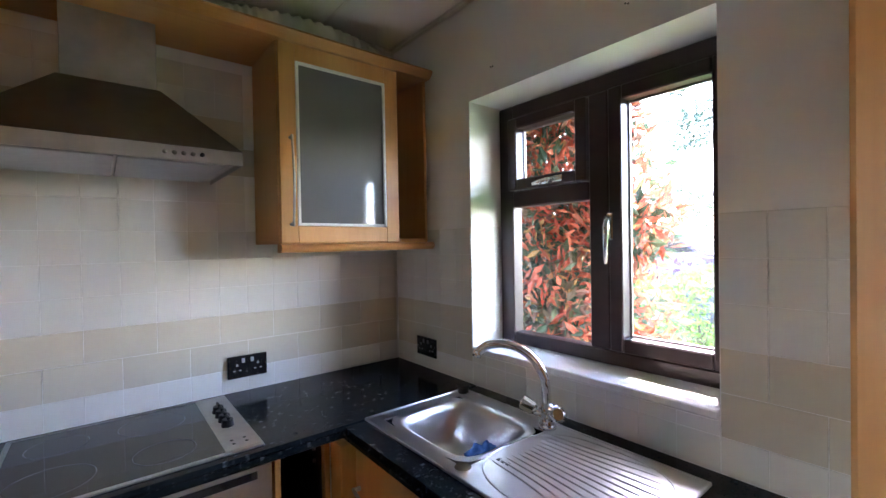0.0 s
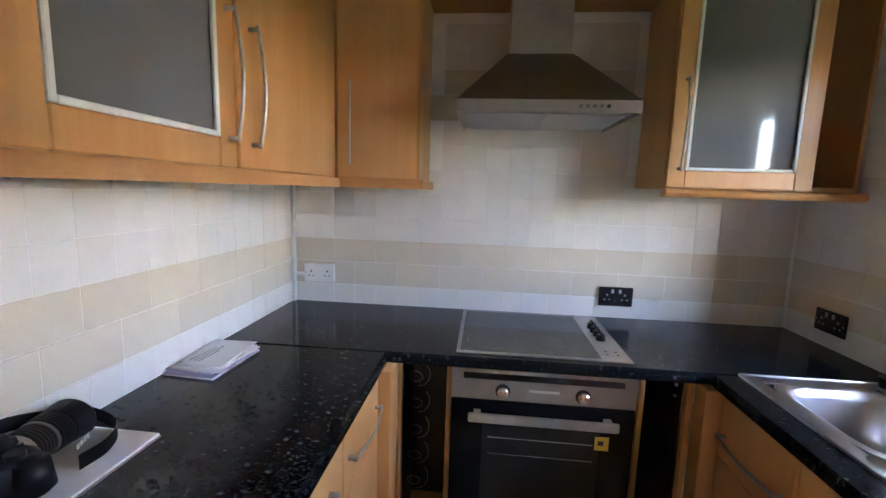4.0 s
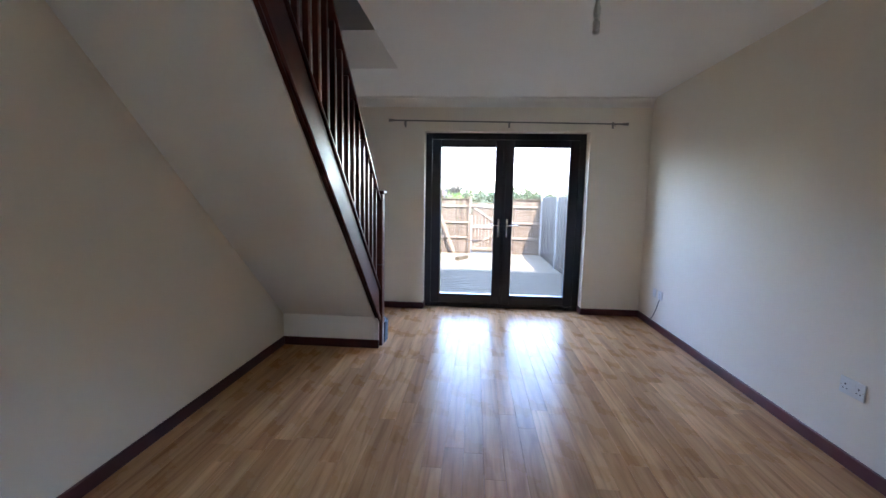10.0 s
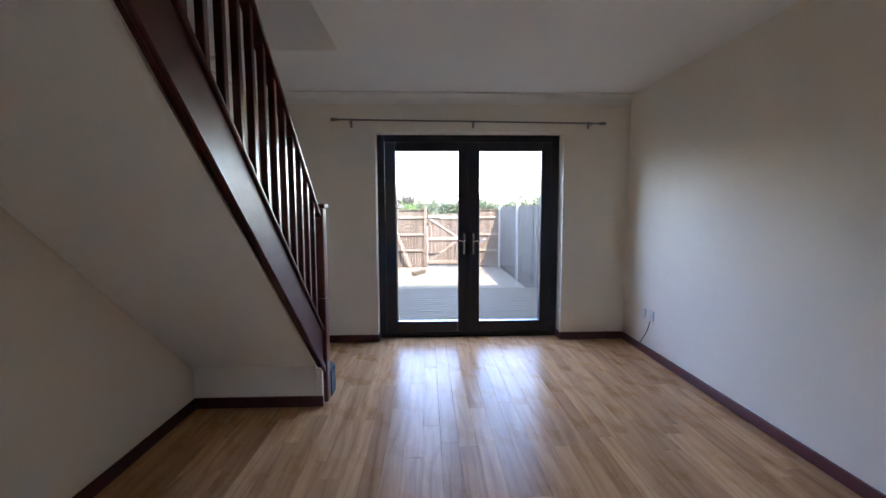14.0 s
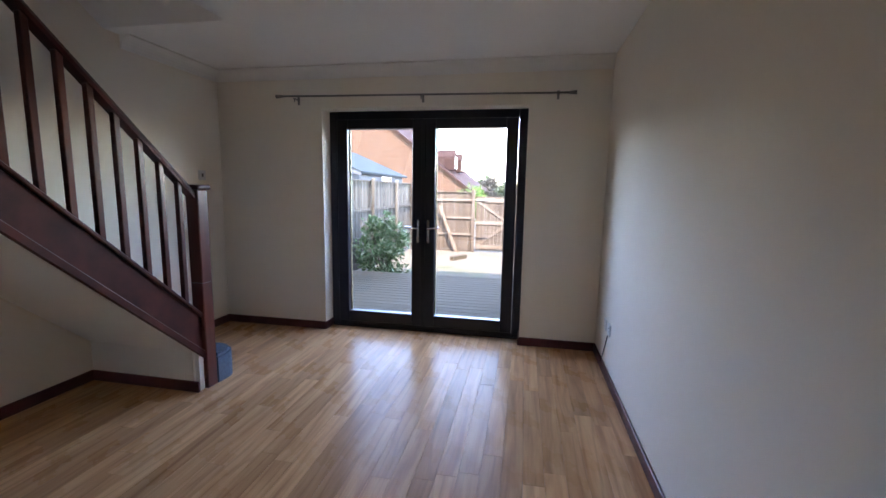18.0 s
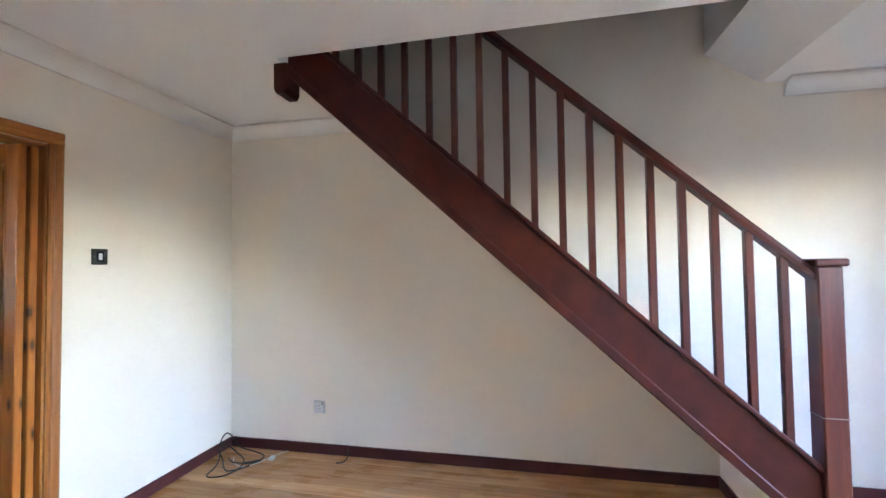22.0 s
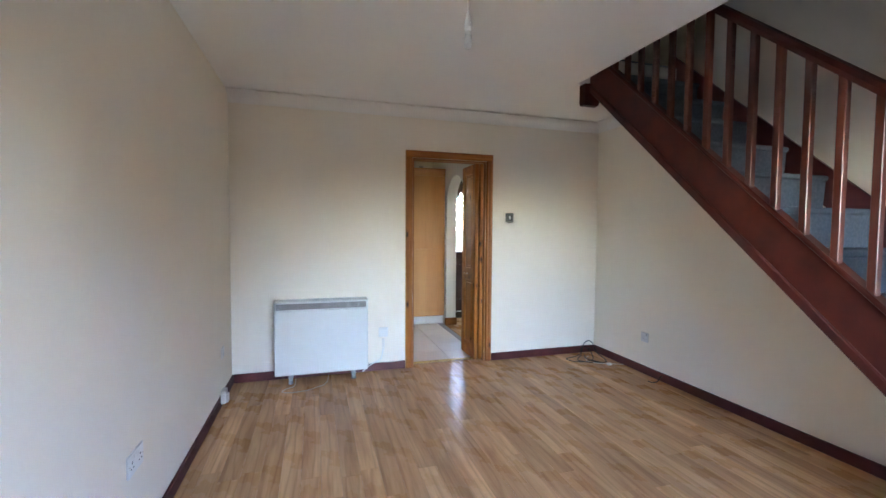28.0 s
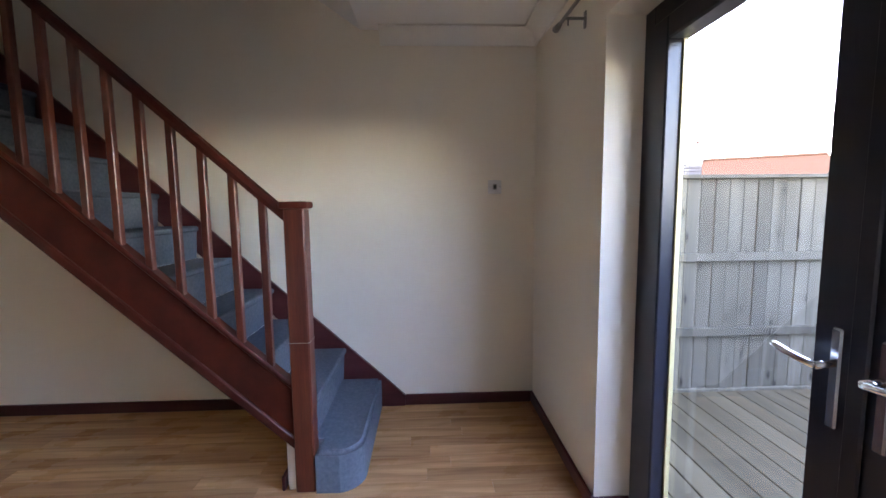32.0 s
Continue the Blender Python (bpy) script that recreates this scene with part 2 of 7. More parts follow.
M_CREAM = plain("cream_emulsion", (0.875, 0.81, 0.70), (0.86, 0.79, 0.675), 0.75, scale=1.7, grain=0.12, grain_scale=260, spec=0.25)
M_KWALL = plain("white_emulsion", (0.84, 0.82, 0.785), (0.81, 0.79, 0.75), 0.7, scale=2.0, grain=0.1, grain_scale=240, spec=0.25)
M_CEIL = plain("ceiling_paint", (0.92, 0.91, 0.885), (0.90, 0.885, 0.855), 0.85, scale=1.3, grain=0.2, grain_scale=180, spec=0.2)
M_COVE = plain("coving_paint", (0.87, 0.85, 0.80), (0.84, 0.815, 0.76), 0.6, scale=3, spec=0.3)
M_SKIRT = wood("dark_skirting", (0.052, 0.011, 0.011), (0.090, 0.018, 0.018), (0.13, 0.030, 0.029), axis=1, rough=0.4, rnd=2)
M_MAHOG = plain("mahogany_stain", (0.046, 0.0070, 0.0040), (0.098, 0.0165, 0.0080), 0.45, scale=7, rough_var=0.06, spec=0.3, rnd=2, coat=0.05)
M_MAHOG_Z = wood("mahogany_stain_upright", (0.045, 0.009, 0.006), (0.105, 0.020, 0.010), (0.165, 0.038, 0.019), axis=2, ring=14, rough=0.33, rnd=2, coat=0.15)
M_PINE = wood("varnished_pine", (0.19, 0.055, 0.007), (0.375, 0.118, 0.014), (0.51, 0.190, 0.026), axis=2, ring=11, rough=0.46, knots=1.0, coat=0.0)
M_PINE_X = wood("varnished_pine_head", (0.19, 0.055, 0.007), (0.375, 0.118, 0.014), (0.51, 0.190, 0.026), axis=0, ring=11, rough=0.46, coat=0.0)
M_BEECH = wood("beech_laminate", (0.52, 0.228, 0.066), (0.61, 0.292, 0.094), (0.67, 0.350, 0.122), axis=2, ring=6, rough=0.38, tone=0.04, relief=0.04)
M_BEECH_X = wood("beech_laminate_long", (0.45, 0.190, 0.056), (0.54, 0.246, 0.078), (0.60, 0.298, 0.102), axis=1, ring=6, rough=0.38, tone=0.04, relief=0.04)


def oak_laminate():
    """Tan oak strips: cathedral figure in wavy lines, long thin pores, each strip in its own tone."""
    m, nd, ln, p = material("oak_laminate")
    v = mapped(nd, ln, (1.0, 0.085, 1.0), 13.0)
    w = mapped(nd, ln, (1.0, 0.05, 1.0), 13.0)
    broad = noise_tex(nd, ln, v, 16.0, 3, 0.55, 0.4)
    pores = noise_tex(nd, ln, w, 75.0, 4, 0.6)
    fig = nd.new("ShaderNodeTexWave")
    fig.wave_type, fig.bands_direction = "BANDS", "X"
    for k, val in (("Scale", 4.2), ("Distortion", 14.0), ("Detail", 2.0), ("Detail Scale", 1.6), ("Detail Roughness", 0.5)):
        fig.inputs[k].default_value = val
    ln.new(mapped(nd, ln, (1.0, 0.11, 1.0), 9.0), fig.inputs["Vector"])
    col = ramp(nd, ln, broad, [(0.30, (0.465, 0.236, 0.106)), (0.50, (0.580, 0.318, 0.152)), (0.70, (0.670, 0.394, 0.202))])
    col = mixed(nd, ln, 0.40, col, ramp(nd, ln, fig.outputs["Fac"], [(0.0, (0.62, 0.55, 0.50)), (0.22, (0.92, 0.90, 0.88)), (0.6, (1, 1, 1))]), "MULTIPLY")
    col = mixed(nd, ln, 0.26, col, ramp(nd, ln, pores, [(0.36, (0.66, 0.58, 0.50)), (0.54, (1, 1, 1))]), "MULTIPLY")
    info = nd.new("ShaderNodeObjectInfo")
    col = mixed(nd, ln, 1.0, col, ramp(nd, ln, info.outputs["Random"], [(0.0, (0.80, 0.77, 0.73)), (0.35, (0.93, 0.92, 0.90)), (0.7, (1.03, 1.02, 1.01)), (1.0, (1.15, 1.16, 1.18))]), "MULTIPLY")
    ln.new(col, p.inputs["Base Color"])
    r = nd.new("ShaderNodeMapRange")
    r.inputs[3].default_value, r.inputs[4].default_value = 0.23, 0.33
    p.inputs["Specular IOR Level"].default_value = 0.085
    ln.new(noise_tex(nd, ln, mapped(nd, ln), 3.0, 4), r.inputs[0])
    ln.new(r.outputs[0], p.inputs["Roughness"])
    bump(nd, ln, p, pores, 0.015, 0.0004)
    return m


M_LAM = oak_laminate()
M_UPVC = plain("dark_frame", (0.010, 0.011, 0.020), (0.015, 0.016, 0.027), 0.33, scale=8, spec=0.5)
M_UPVC_W = plain("brown_frame", (0.028, 0.0125, 0.0125), (0.040, 0.019, 0.018), 0.36, scale=8, spec=0.5)
M_GLASS = glass_mat("window_glass")
M_WHITE = plain("white_plastic", (0.80, 0.80, 0.78), (0.77, 0.77, 0.74), 0.35, scale=9)
M_HEAT = plain("white_enamel", (0.74, 0.755, 0.72), (0.71, 0.725, 0.69), 0.32, scale=3)
M_GREY = plain("grey_plastic", (0.30, 0.29, 0.27), (0.26, 0.25, 0.235), 0.5, scale=20)
M_BLACK = plain("black_plastic", (0.012, 0.012, 0.013), (0.02, 0.02, 0.021), 0.35, scale=14)
M_CABLE = plain("black_cable", (0.015, 0.014, 0.014), (0.025, 0.024, 0.024), 0.5, scale=30)
M_CABLE_W = plain("cream_cable", (0.72, 0.70, 0.63), (0.66, 0.63, 0.55), 0.5, scale=30)
M_STEEL = plain("brushed_steel", (0.50, 0.475, 0.445), (0.41, 0.39, 0.365), 0.32, 1.0, scale=14)
M_CHROME = plain("chrome", (0.82, 0.82, 0.83), (0.76, 0.76, 0.77), 0.08, 1.0, scale=20, rough_var=0.04)
M_BRASS = plain("brass_strip", (0.72, 0.55, 0.24), (0.62, 0.46, 0.19), 0.28, 1.0, scale=20)
M_CARPET = plain("blue_grey_carpet", (0.165, 0.195, 0.235), (0.115, 0.14, 0.175), 0.95, scale=60, grain=0.9, grain_scale=420, spec=0.1)

# ---- the plan ----
LW, LN = 3.613, 4.812          # living room: east wall, north wall
CEIL = 2.46
KX = -0.073                    # datum of the kitchen units
KN, KS, KE, KW = -0.115, -2.368, 3.611, 1.20   # kitchen faces
KEU = KE - KX                  # east face from the units' datum
HALL_E = 1.06                  # hall side of the arch wall
FD = (1.080, 2.955, 2.10)     # french door opening
DR = (1.30, 2.04, 1.995)       # doorway between the rooms
WU = (2.232, 3.122, 1.046, 2.056)    # kitchen window opening from the units' datum
WN = (WU[0] + KX, WU[1] + KX, WU[2], WU[3])
YOUT, YSOUT = 5.135, -2.665    # outer faces


def structure(name, ob, label):
    ob.name = name
    return tagged(ob, label, "wall" if "wall" in name else name.split("_")[0], kind="structure")


def wall_with_holes(name, axis, a, b, u0, u1, z0, z1, holes, mat, label):
    """A wall from a to b thick along an axis, from u0 to u1 long, with holes (u, u, z, z)."""
    bm = bmesh.new()
    us = sorted({u0, u1, *(h[0] for h in holes), *(h[1] for h in holes)})
    zs = sorted({z0, z1, *(h[2] for h in holes), *(h[3] for h in holes)})
    for i in range(len(us) - 1):
        for j in range(len(zs) - 1):
            um, zm = (us[i] + us[i + 1]) / 2, (zs[j] + zs[j + 1]) / 2
            if any(h[0] < um < h[1] and h[2] < zm < h[3] for h in holes):
                continue
            if axis == 1:
                b_box(bm, us[i], us[i + 1], a, b, zs[j], zs[j + 1])
            else:
                b_box(bm, a, b, us[i], us[i + 1], zs[j], zs[j + 1])
    bmesh.ops.remove_doubles(bm, verts=bm.verts, dist=1e-5)
    bm.faces.index_update()
    bm.verts.index_update()
    seen = {}
    for f in bm.faces:
        seen.setdefault(tuple(sorted(v.index for v in f.verts)), []).append(f)
    bmesh.ops.delete(bm, geom=[f for g in seen.values() if len(g) > 1 for f in g], context="FACES_ONLY")
    bmesh.ops.recalc_face_normals(bm, faces=bm.faces)
    return structure(name, part(name, bm, mat), label)


# living room walls
wall_with_holes("wall_north", 1, LN, YOUT, -0.25, 3.93, -0.35, 5.2, [(FD[0], FD[1], -0.03, FD[2])], M_CREAM, "cream painted living room wall with french doors")
wall_with_holes("wall_partition", 1, KN, 0.0, 0.0, KE, 0.0, CEIL, [(DR[0], DR[1], -0.001, DR[2])], M_CREAM, "cream painted wall between living room and kitchen")
wall_with_holes("wall_west", 0, -0.25, 0.0, YSOUT, LN, -0.35, 5.2, [], M_CREAM, "cream painted wall beside the stairs")
wall_with_holes("wall_east", 0, LW, 3.93, 0.0, LN, -0.35, 5.2, [], M_CREAM, "cream painted plain living room wall")
wall_with_holes("wall_kitchen_east", 0, KE, 3.93, YSOUT, 0.0, -0.35, 5.2, [], M_KWALL, "white painted kitchen wall behind the hob")
wall_with_holes("wall_south", 1, YSOUT, KS, 0.0, KE, -0.35, 5.2, [(WN[0], WN[1], WN[2], WN[3]), (0.09, 0.97, 0.0, 2.12)], M_KWALL, "white painted outside wall with kitchen window and front door")
# kitchen face of the partition, painted white
wall_with_holes("wall_kitchen_north", 1, KN - 0.004, KN, KW, KE, 0.0, CEIL, [(DR[0], DR[1], -0.001, DR[2])], M_KWALL, "white painted kitchen side of the partition")


def arch_wall():
    y0, y1, spring, n = -1.630, -0.895, 1.66, 20
    outline = [(KS, 0.0), (y0, 0.0), (y0, spring)]
    cy, ry, rz = (y0 + y1) / 2, (y1 - y0) / 2, 0.36
    outline += [(cy - ry * math.cos(math.pi * k / n), spring + rz * math.sin(math.pi * k / n)) for k in range(1, n)]
    outline += [(y1, spring), (y1, 0.0), (KN, 0.0), (KN, CEIL), (KS, CEIL)]
    bm = bmesh.new()
    b_prism(bm, outline, 0, HALL_E, KW)
    bmesh.ops.triangulate(bm, faces=[f for f in bm.faces if len(f.verts) > 4])
    return structure("wall_arch", part("wall_arch", bm, M_KWALL), "white painted wall with an arched opening to the hall")


arch_wall()

# ceilings: living room with the stair opening, kitchen and hall
OP = (0.0, 0.967, 1.03, 3.695)   # stair opening
bm = bmesh.new()
b_box(bm, OP[1], LW, 0.0, LN, CEIL, CEIL + 0.22)
b_box(bm, 0.0, OP[1], 0.0, OP[2], CEIL, CEIL + 0.22)
bulk = [(OP[3], CEIL), (LN, CEIL), (LN, 5.1), (3.39, 5.1), (3.39, 2.67)]
b_prism(bm, bulk, 0, 0.0, OP[1])
structure("ceiling", part("ceiling", bm, M_CEIL), "white painted living room ceiling with stair opening")
structure("ceiling_kitchen", box("ceiling_kitchen", (KW, KE, KS, KN, CEIL, CEIL + 0.22), M_CEIL, bevel=0), "white painted kitchen ceiling with panel joints")
structure("ceiling_hall", box("ceiling_hall", (0.0, KW - 0.001, KS, KN, CEIL + 0.001, CEIL + 0.22), M_CEIL, bevel=0), "white painted hall ceiling")
# upstairs round the stairwell
structure("wall_landing", box("wall_landing", (OP[1] + 0.9, OP[1] + 1.0, 0.0, 3.41, CEIL + 0.22, 5.1), M_CREAM, bevel=0), "cream painted landing wall")
structure("wall_landing_south", box("wall_landing_south", (0.0, OP[1] + 0.9, -0.1, 0.0, CEIL, 5.1), M_CREAM, bevel=0), "cream painted landing end wall")
structure("ceiling_landing", box("ceiling_landing", (0.0, LW, -0.1, LN, 5.1, 5.2), M_CEIL, bevel=0), "white landing ceiling")
structure("wall_landing_north", box("wall_landing_north", (OP[1], OP[1] + 0.9, 3.41, 3.5, CEIL + 0.22, 5.1), M_CREAM, bevel=0), "cream painted landing wall")
# roof over the house, unseen, added to cast its shade on the decking
bm = bmesh.new()
b_prism(bm, [(-3.1, 5.2), (5.6, 5.2), (1.23, 7.4)], 0, -6.0, 9.0)
M_ROOF = plain("roof_tiles", (0.20, 0.085, 0.055), (0.14, 0.06, 0.04), 0.8, scale=5)
structure("roof", part("roof", bm, M_ROOF), "brown house roof, out of view, added to shade the decking")

# floors
structure("floor", box("floor", (0.0, LW, 0.0, LN, -0.12, -0.012), M_GREY, bevel=0), "oak effect laminate floor in long planks")
structure("floor_kitchen", box("floor_kitchen", (KW, KE, KS, 0.0, -0.12, -0.008), M_GREY, bevel=0), "cream ceramic tiled kitchen floor")
structure("floor_hall", box("floor_hall", (0.0, KW, KS, KN, -0.12, -0.0), M_LAM, bevel=0), "wood effect hall floor")


# ---- coving ----
def coving(name, p, q, inward, parent=None, drop=0.095):
    """A concave moulding along the top of a wall from p to q."""
    p, q, n = Vector(p), Vector(q), Vector(inward)
    prof = [(0.0, 0.0), (0.0, -drop), (0.012, -drop)] + [(0.014 + 0.081 * (1 - math.cos(a)), -drop + 0.006 + (drop - 0.018) * math.sin(a)) for a in (0.2, 0.5, 0.8, 1.1, 1.35, 1.57)] + [(drop, -0.008), (drop, 0.0)]
    bm = bmesh.new()
    rings = [[bm.verts.new(e + n * a + Vector((0, 0, CEIL + (b if b < 0 else 0.004)))) for a, b in prof] for e in (p, q)]
    k = len(prof)
    for i in range(k):
        bm.faces.new((rings[0][i], rings[0][(i + 1) % k], rings[1][(i + 1) % k], rings[1][i]))
    bm.faces.new(rings[0])
    bm.faces.new(rings[1][::-1])
    bmesh.ops.recalc_face_normals(bm, faces=bm.faces)
    ob = part(name, bm, M_COVE)
    return structure(name, ob, "white plaster coving under the ceiling")


coving("trim_coving_north", (0, LN, 0), (LW, LN, 0), (0, -1, 0))
coving("trim_coving_south", (0, 0, 0), (LW, 0, 0), (0, 1, 0))
coving("trim_coving_west", (0, OP[3] + 0.12, 0), (0, LN, 0), (1, 0, 0))
coving("trim_coving_west_south", (0, 0, 0), (0, OP[2], 0), (1, 0, 0))


# ---- skirting ----
def skirting(name, b, mat=None):
    ob = box(name, b, mat or M_SKIRT, bevel=0.004)
    return structure(name, ob, "dark stained wooden skirting board" if mat is None else "varnished pine skirting board")


SK, SH = 0.016, 0.075
skirting("baseboard_north_west", (0, FD[0], LN - SK, LN, 0, SH))
skirting("baseboard_north_east", (FD[1], LW, LN - SK, LN, 0, SH))
skirting("baseboard_east", (LW - SK, LW, 0, LN - SK, 0, SH))
skirting("baseboard_west", (0, SK, 0.0, 3.396, 0, SH))
skirting("baseboard_west_north", (0, SK, 3.93, LN - SK, 0, SH))
skirting("baseboard_south_east", (2.11, LW - SK, 0, SK, 0, SH))
skirting("baseboard_south_west", (SK, 1.23, 0, SK, 0, SH))
skirting("baseboard_reveal_west", (FD[0], FD[0] + 0.012, LN - SK, 4.9675, 0, SH))
skirting("baseboard_reveal_east", (FD[1] - 0.012, FD[1], LN - SK, 4.9675, 0, SH))
skirting("baseboard_pier_south", (HALL_E - 0.012, KW + 0.015, -1.650, -1.612, 0, 0.1), M_PINE_X)
skirting("baseboard_pier_north", (HALL_E - 0.012, KW + 0.015, -0.913, -0.875, 0, 0.1), M_PINE_X)
skirting("baseboard_kitchen_west", (KW, KW + 0.015, -0.8745, KN, 0, 0.1), M_PINE)


# ---- french doors ----
def french_doors():
    x0, x1, top = FD[0] + 0.012, FD[1] - 0.012, FD[2] - 0.01
    d = thing("door_1", ((x0 + x1) / 2, 5.03, 0), "dark brown framed glazed french doors, closed", "french doors", kind="structure")
    fw, st, tr, c = 0.062, 0.106, 0.086, (x0 + x1) / 2
    y0, y1 = 4.968, 5.045
    for b in ((FD[0], x0 + fw, y0, y1, -0.03, FD[2]), (x1 - fw, FD[1], y0, y1, -0.03, FD[2]), (x0 + fw, x1 - fw, y0, y1, top - fw, FD[2]), (x0 + fw, x1 - fw, y0, y1, -0.03, 0.05)):
        box("door_frame", b, M_UPVC, d, 0.005)
    for s, a, b in ((-1, x0 + fw + 0.003, c - 0.004), (1, c + 0.004, x1 - fw - 0.003)):
        z0, z1 = 0.053, top - fw - 0.003
        yy0, yy1 = y0 - 0.012, y1 - 0.01
        leaf = part("door_leaf", b_box(bmesh.new(), a, a + st, yy0, yy1, z0, z1, 0.006), M_UPVC, d)
        box("stile", (b - st, b, yy0, yy1, z0, z1), M_UPVC, leaf, 0.006)
        box("rail", (a + st, b - st, yy0, yy1, z1 - tr, z1), M_UPVC, leaf, 0.006)
        box("rail", (a + st, b - st, yy0, yy1, z0, z0 + st + 0.005), M_UPVC, leaf, 0.006)
        g = box("pane", (a + st - 0.01, b - st + 0.01, 5.03, 5.034, z0 + st - 0.005, z1 - tr + 0.01), M_GLASS, leaf, 0)
        g.visible_shadow = False
        hx = (b - 0.045) if s < 0 else (a + 0.045)
        h = box("handle", (hx - 0.0125, hx + 0.0125, yy0 - 0.009, yy0, 0.875, 1.095), M_HANDLE, leaf, 0.004, "chrome lever handle on a back plate")
        b2 = bmesh.new()
        b_cyl(b2, (hx, yy0 - 0.005, 1.020), (hx, yy0 - 0.05, 1.015), 0.008)
        b_tube(b2, curve_pts([(hx, yy0 - 0.05, 1.015), (hx + s * 0.05, yy0 - 0.055, 1.021), (hx + s * 0.115, yy0 - 0.045, 1.027)], 4), 0.008)
        part("lever", b2, M_CHROME, h, smooth=True)
        wx = a + st + 0.004 if s < 0 else a + st + 0.002
        box("glazing_gasket", (wx - 0.004, wx + 0.006, 5.012, 5.029, z0 + st + 0.005, z1 - tr), M_GASKET, leaf, 0, "pale yellow glazing strip")
    box("centre_bead", (c - 0.02, c + 0.02, y0 - 0.022, y0 - 0.012, 0.056, top - fw - 0.006), M_UPVC, d, 0.004)
    box("threshold", (x0 + 0.002, x1 - 0.002, 4.953, 4.9665, 0, 0.012), M_UPVC, d, 0.004)


M_HANDLE = plain("satin_chrome", (0.42, 0.40, 0.38), (0.36, 0.34, 0.32), 0.22, 1.0, scale=16)
M_GASKET = plain("pale_gasket", (0.62, 0.52, 0.28), (0.55, 0.45, 0.22), 0.5, scale=12)
french_doors()


# ---- kitchen window ----
def kitchen_window():
    x0, x1, z0, z1 = WU[0] - 0.040, WU[1] + 0.0, WU[2] + 0.005, WU[3] - 0.005
    y0, y1 = -2.60, -2.54
    w = thing("window_1", ((x0 + x1) / 2, y0, z0), "dark brown framed kitchen window, closed, beside a red-leaved shrub", "window", kind="structure")
    f, fe = 0.055, 0.074
    for b in ((x0, x0 + f, y0, y1, z0, z1), (x1 - fe, x1, y0, y1, z0, z1), (x0 + f, x1 - fe, y0, y1, z1 - f, z1), (x0 + f, x1 - fe, y0, y1, z0, z0 + f)):
        box("window_frame", b, M_UPVC_W, w, 0.005)
    mx = 2.655
    box("mullion", (mx - 0.037, mx + 0.037, y0, y1, z0 + f, z1 - f), M_UPVC_W, w, 0.005)
    box("transom", (mx + 0.037, x1 - fe, y0, y1, 1.628, 1.693), M_UPVC_W, w, 0.005)

    def sash(a, b, c, e, s, proud):
        q = y1 + proud
        sa = part("casement", b_box(bmesh.new(), a, a + s, y0 + 0.01, q, c, e, 0.005), M_UPVC_W, w)
        box("sash_stile", (b - s, b, y0 + 0.01, q, c, e), M_UPVC_W, sa, 0.005)
        box("sash_rail", (a + s, b - s, y0 + 0.01, q, e - s, e), M_UPVC_W, sa, 0.005)
        box("sash_rail", (a + s, b - s, y0 + 0.01, q, c, c + s), M_UPVC_W, sa, 0.005)
        g = box("pane", (a + s - 0.006, b - s + 0.006, -2.575, -2.571, c + s - 0.006, e - s + 0.006), M_GLASS, sa, 0)
        g.visible_shadow = False
        for bb in ((a + s, a + s + 0.006, c + s, e - s), (b - s - 0.006, b - s, c + s, e - s), (a + s, b - s, c + s, c + s + 0.006), (a + s, b - s, e - s - 0.006, e - s)):
            box("spacer_bar", (bb[0], bb[1], -2.582, -2.576, bb[2], bb[3]), M_STEEL, sa, 0)
        return sa
    big = sash(x0 + f + 0.003, mx - 0.045, z0 + f + 0.003, z1 - f - 0.003, 0.047, 0.016)
    top = sash(mx + 0.039, x1 - fe + 0.012, 1.696, z1 - f - 0.003, 0.045, 0.016)
    g = box("pane", (mx + 0.03, x1 - fe + 0.006, -2.575, -2.571, z0 + f - 0.006, 1.632), M_GLASS, w, 0)
    g.visible_shadow = False
    # lever on the tall casement
    hx, q = mx - 0.052, y1 + 0.016
    h = box("handle_plate", (hx - 0.011, hx + 0.011, q, q + 0.008, 1.485, 1.575), M_CHROME, big, 0.003)
    tube("handle", [(hx, q + 0.02, 1.560), (hx, q + 0.03, 1.525), (hx, q + 0.03, 1.405)], [0.012, 0.011, 0.008], M_CHROME, h, "polished chrome espagnolette handle")
    # stay on the top light
    zx = 1.72
    s2 = box("stay_plate", (2.79, 2.87, q, q + 0.006, zx - 0.012, zx + 0.012), M_CHROME, top, 0.003)
    tube("handle", [(2.835, q + 0.01, zx - 0.005), (2.84, q + 0.03, zx - 0.008), (2.90, q + 0.035, zx - 0.015)], [0.011, 0.013, 0.009], M_CHROME, s2)
    # sill and reveal
    structure("window_sill", box("window_sill", (WU[0], WU[1] - 0.002, -2.60, KS + 0.006, WU[2] - 0.012, WU[2] + 0.012), M_SILL, bevel=0.004), "white glazed tile window sill")


M_SILL = plain("sill_tile", (0.80, 0.785, 0.75), (0.76, 0.74, 0.70), 0.25, scale=6)
SHIFT = Vector((KX, 0, 0))
kitchen_window()
SHIFT = Vector((0, 0, 0))


# ---- doorway lining and bifold door ----
M_PALE = plain("bare_pine", (0.62, 0.46, 0.20), (0.55, 0.40, 0.17), 0.6, scale=20)


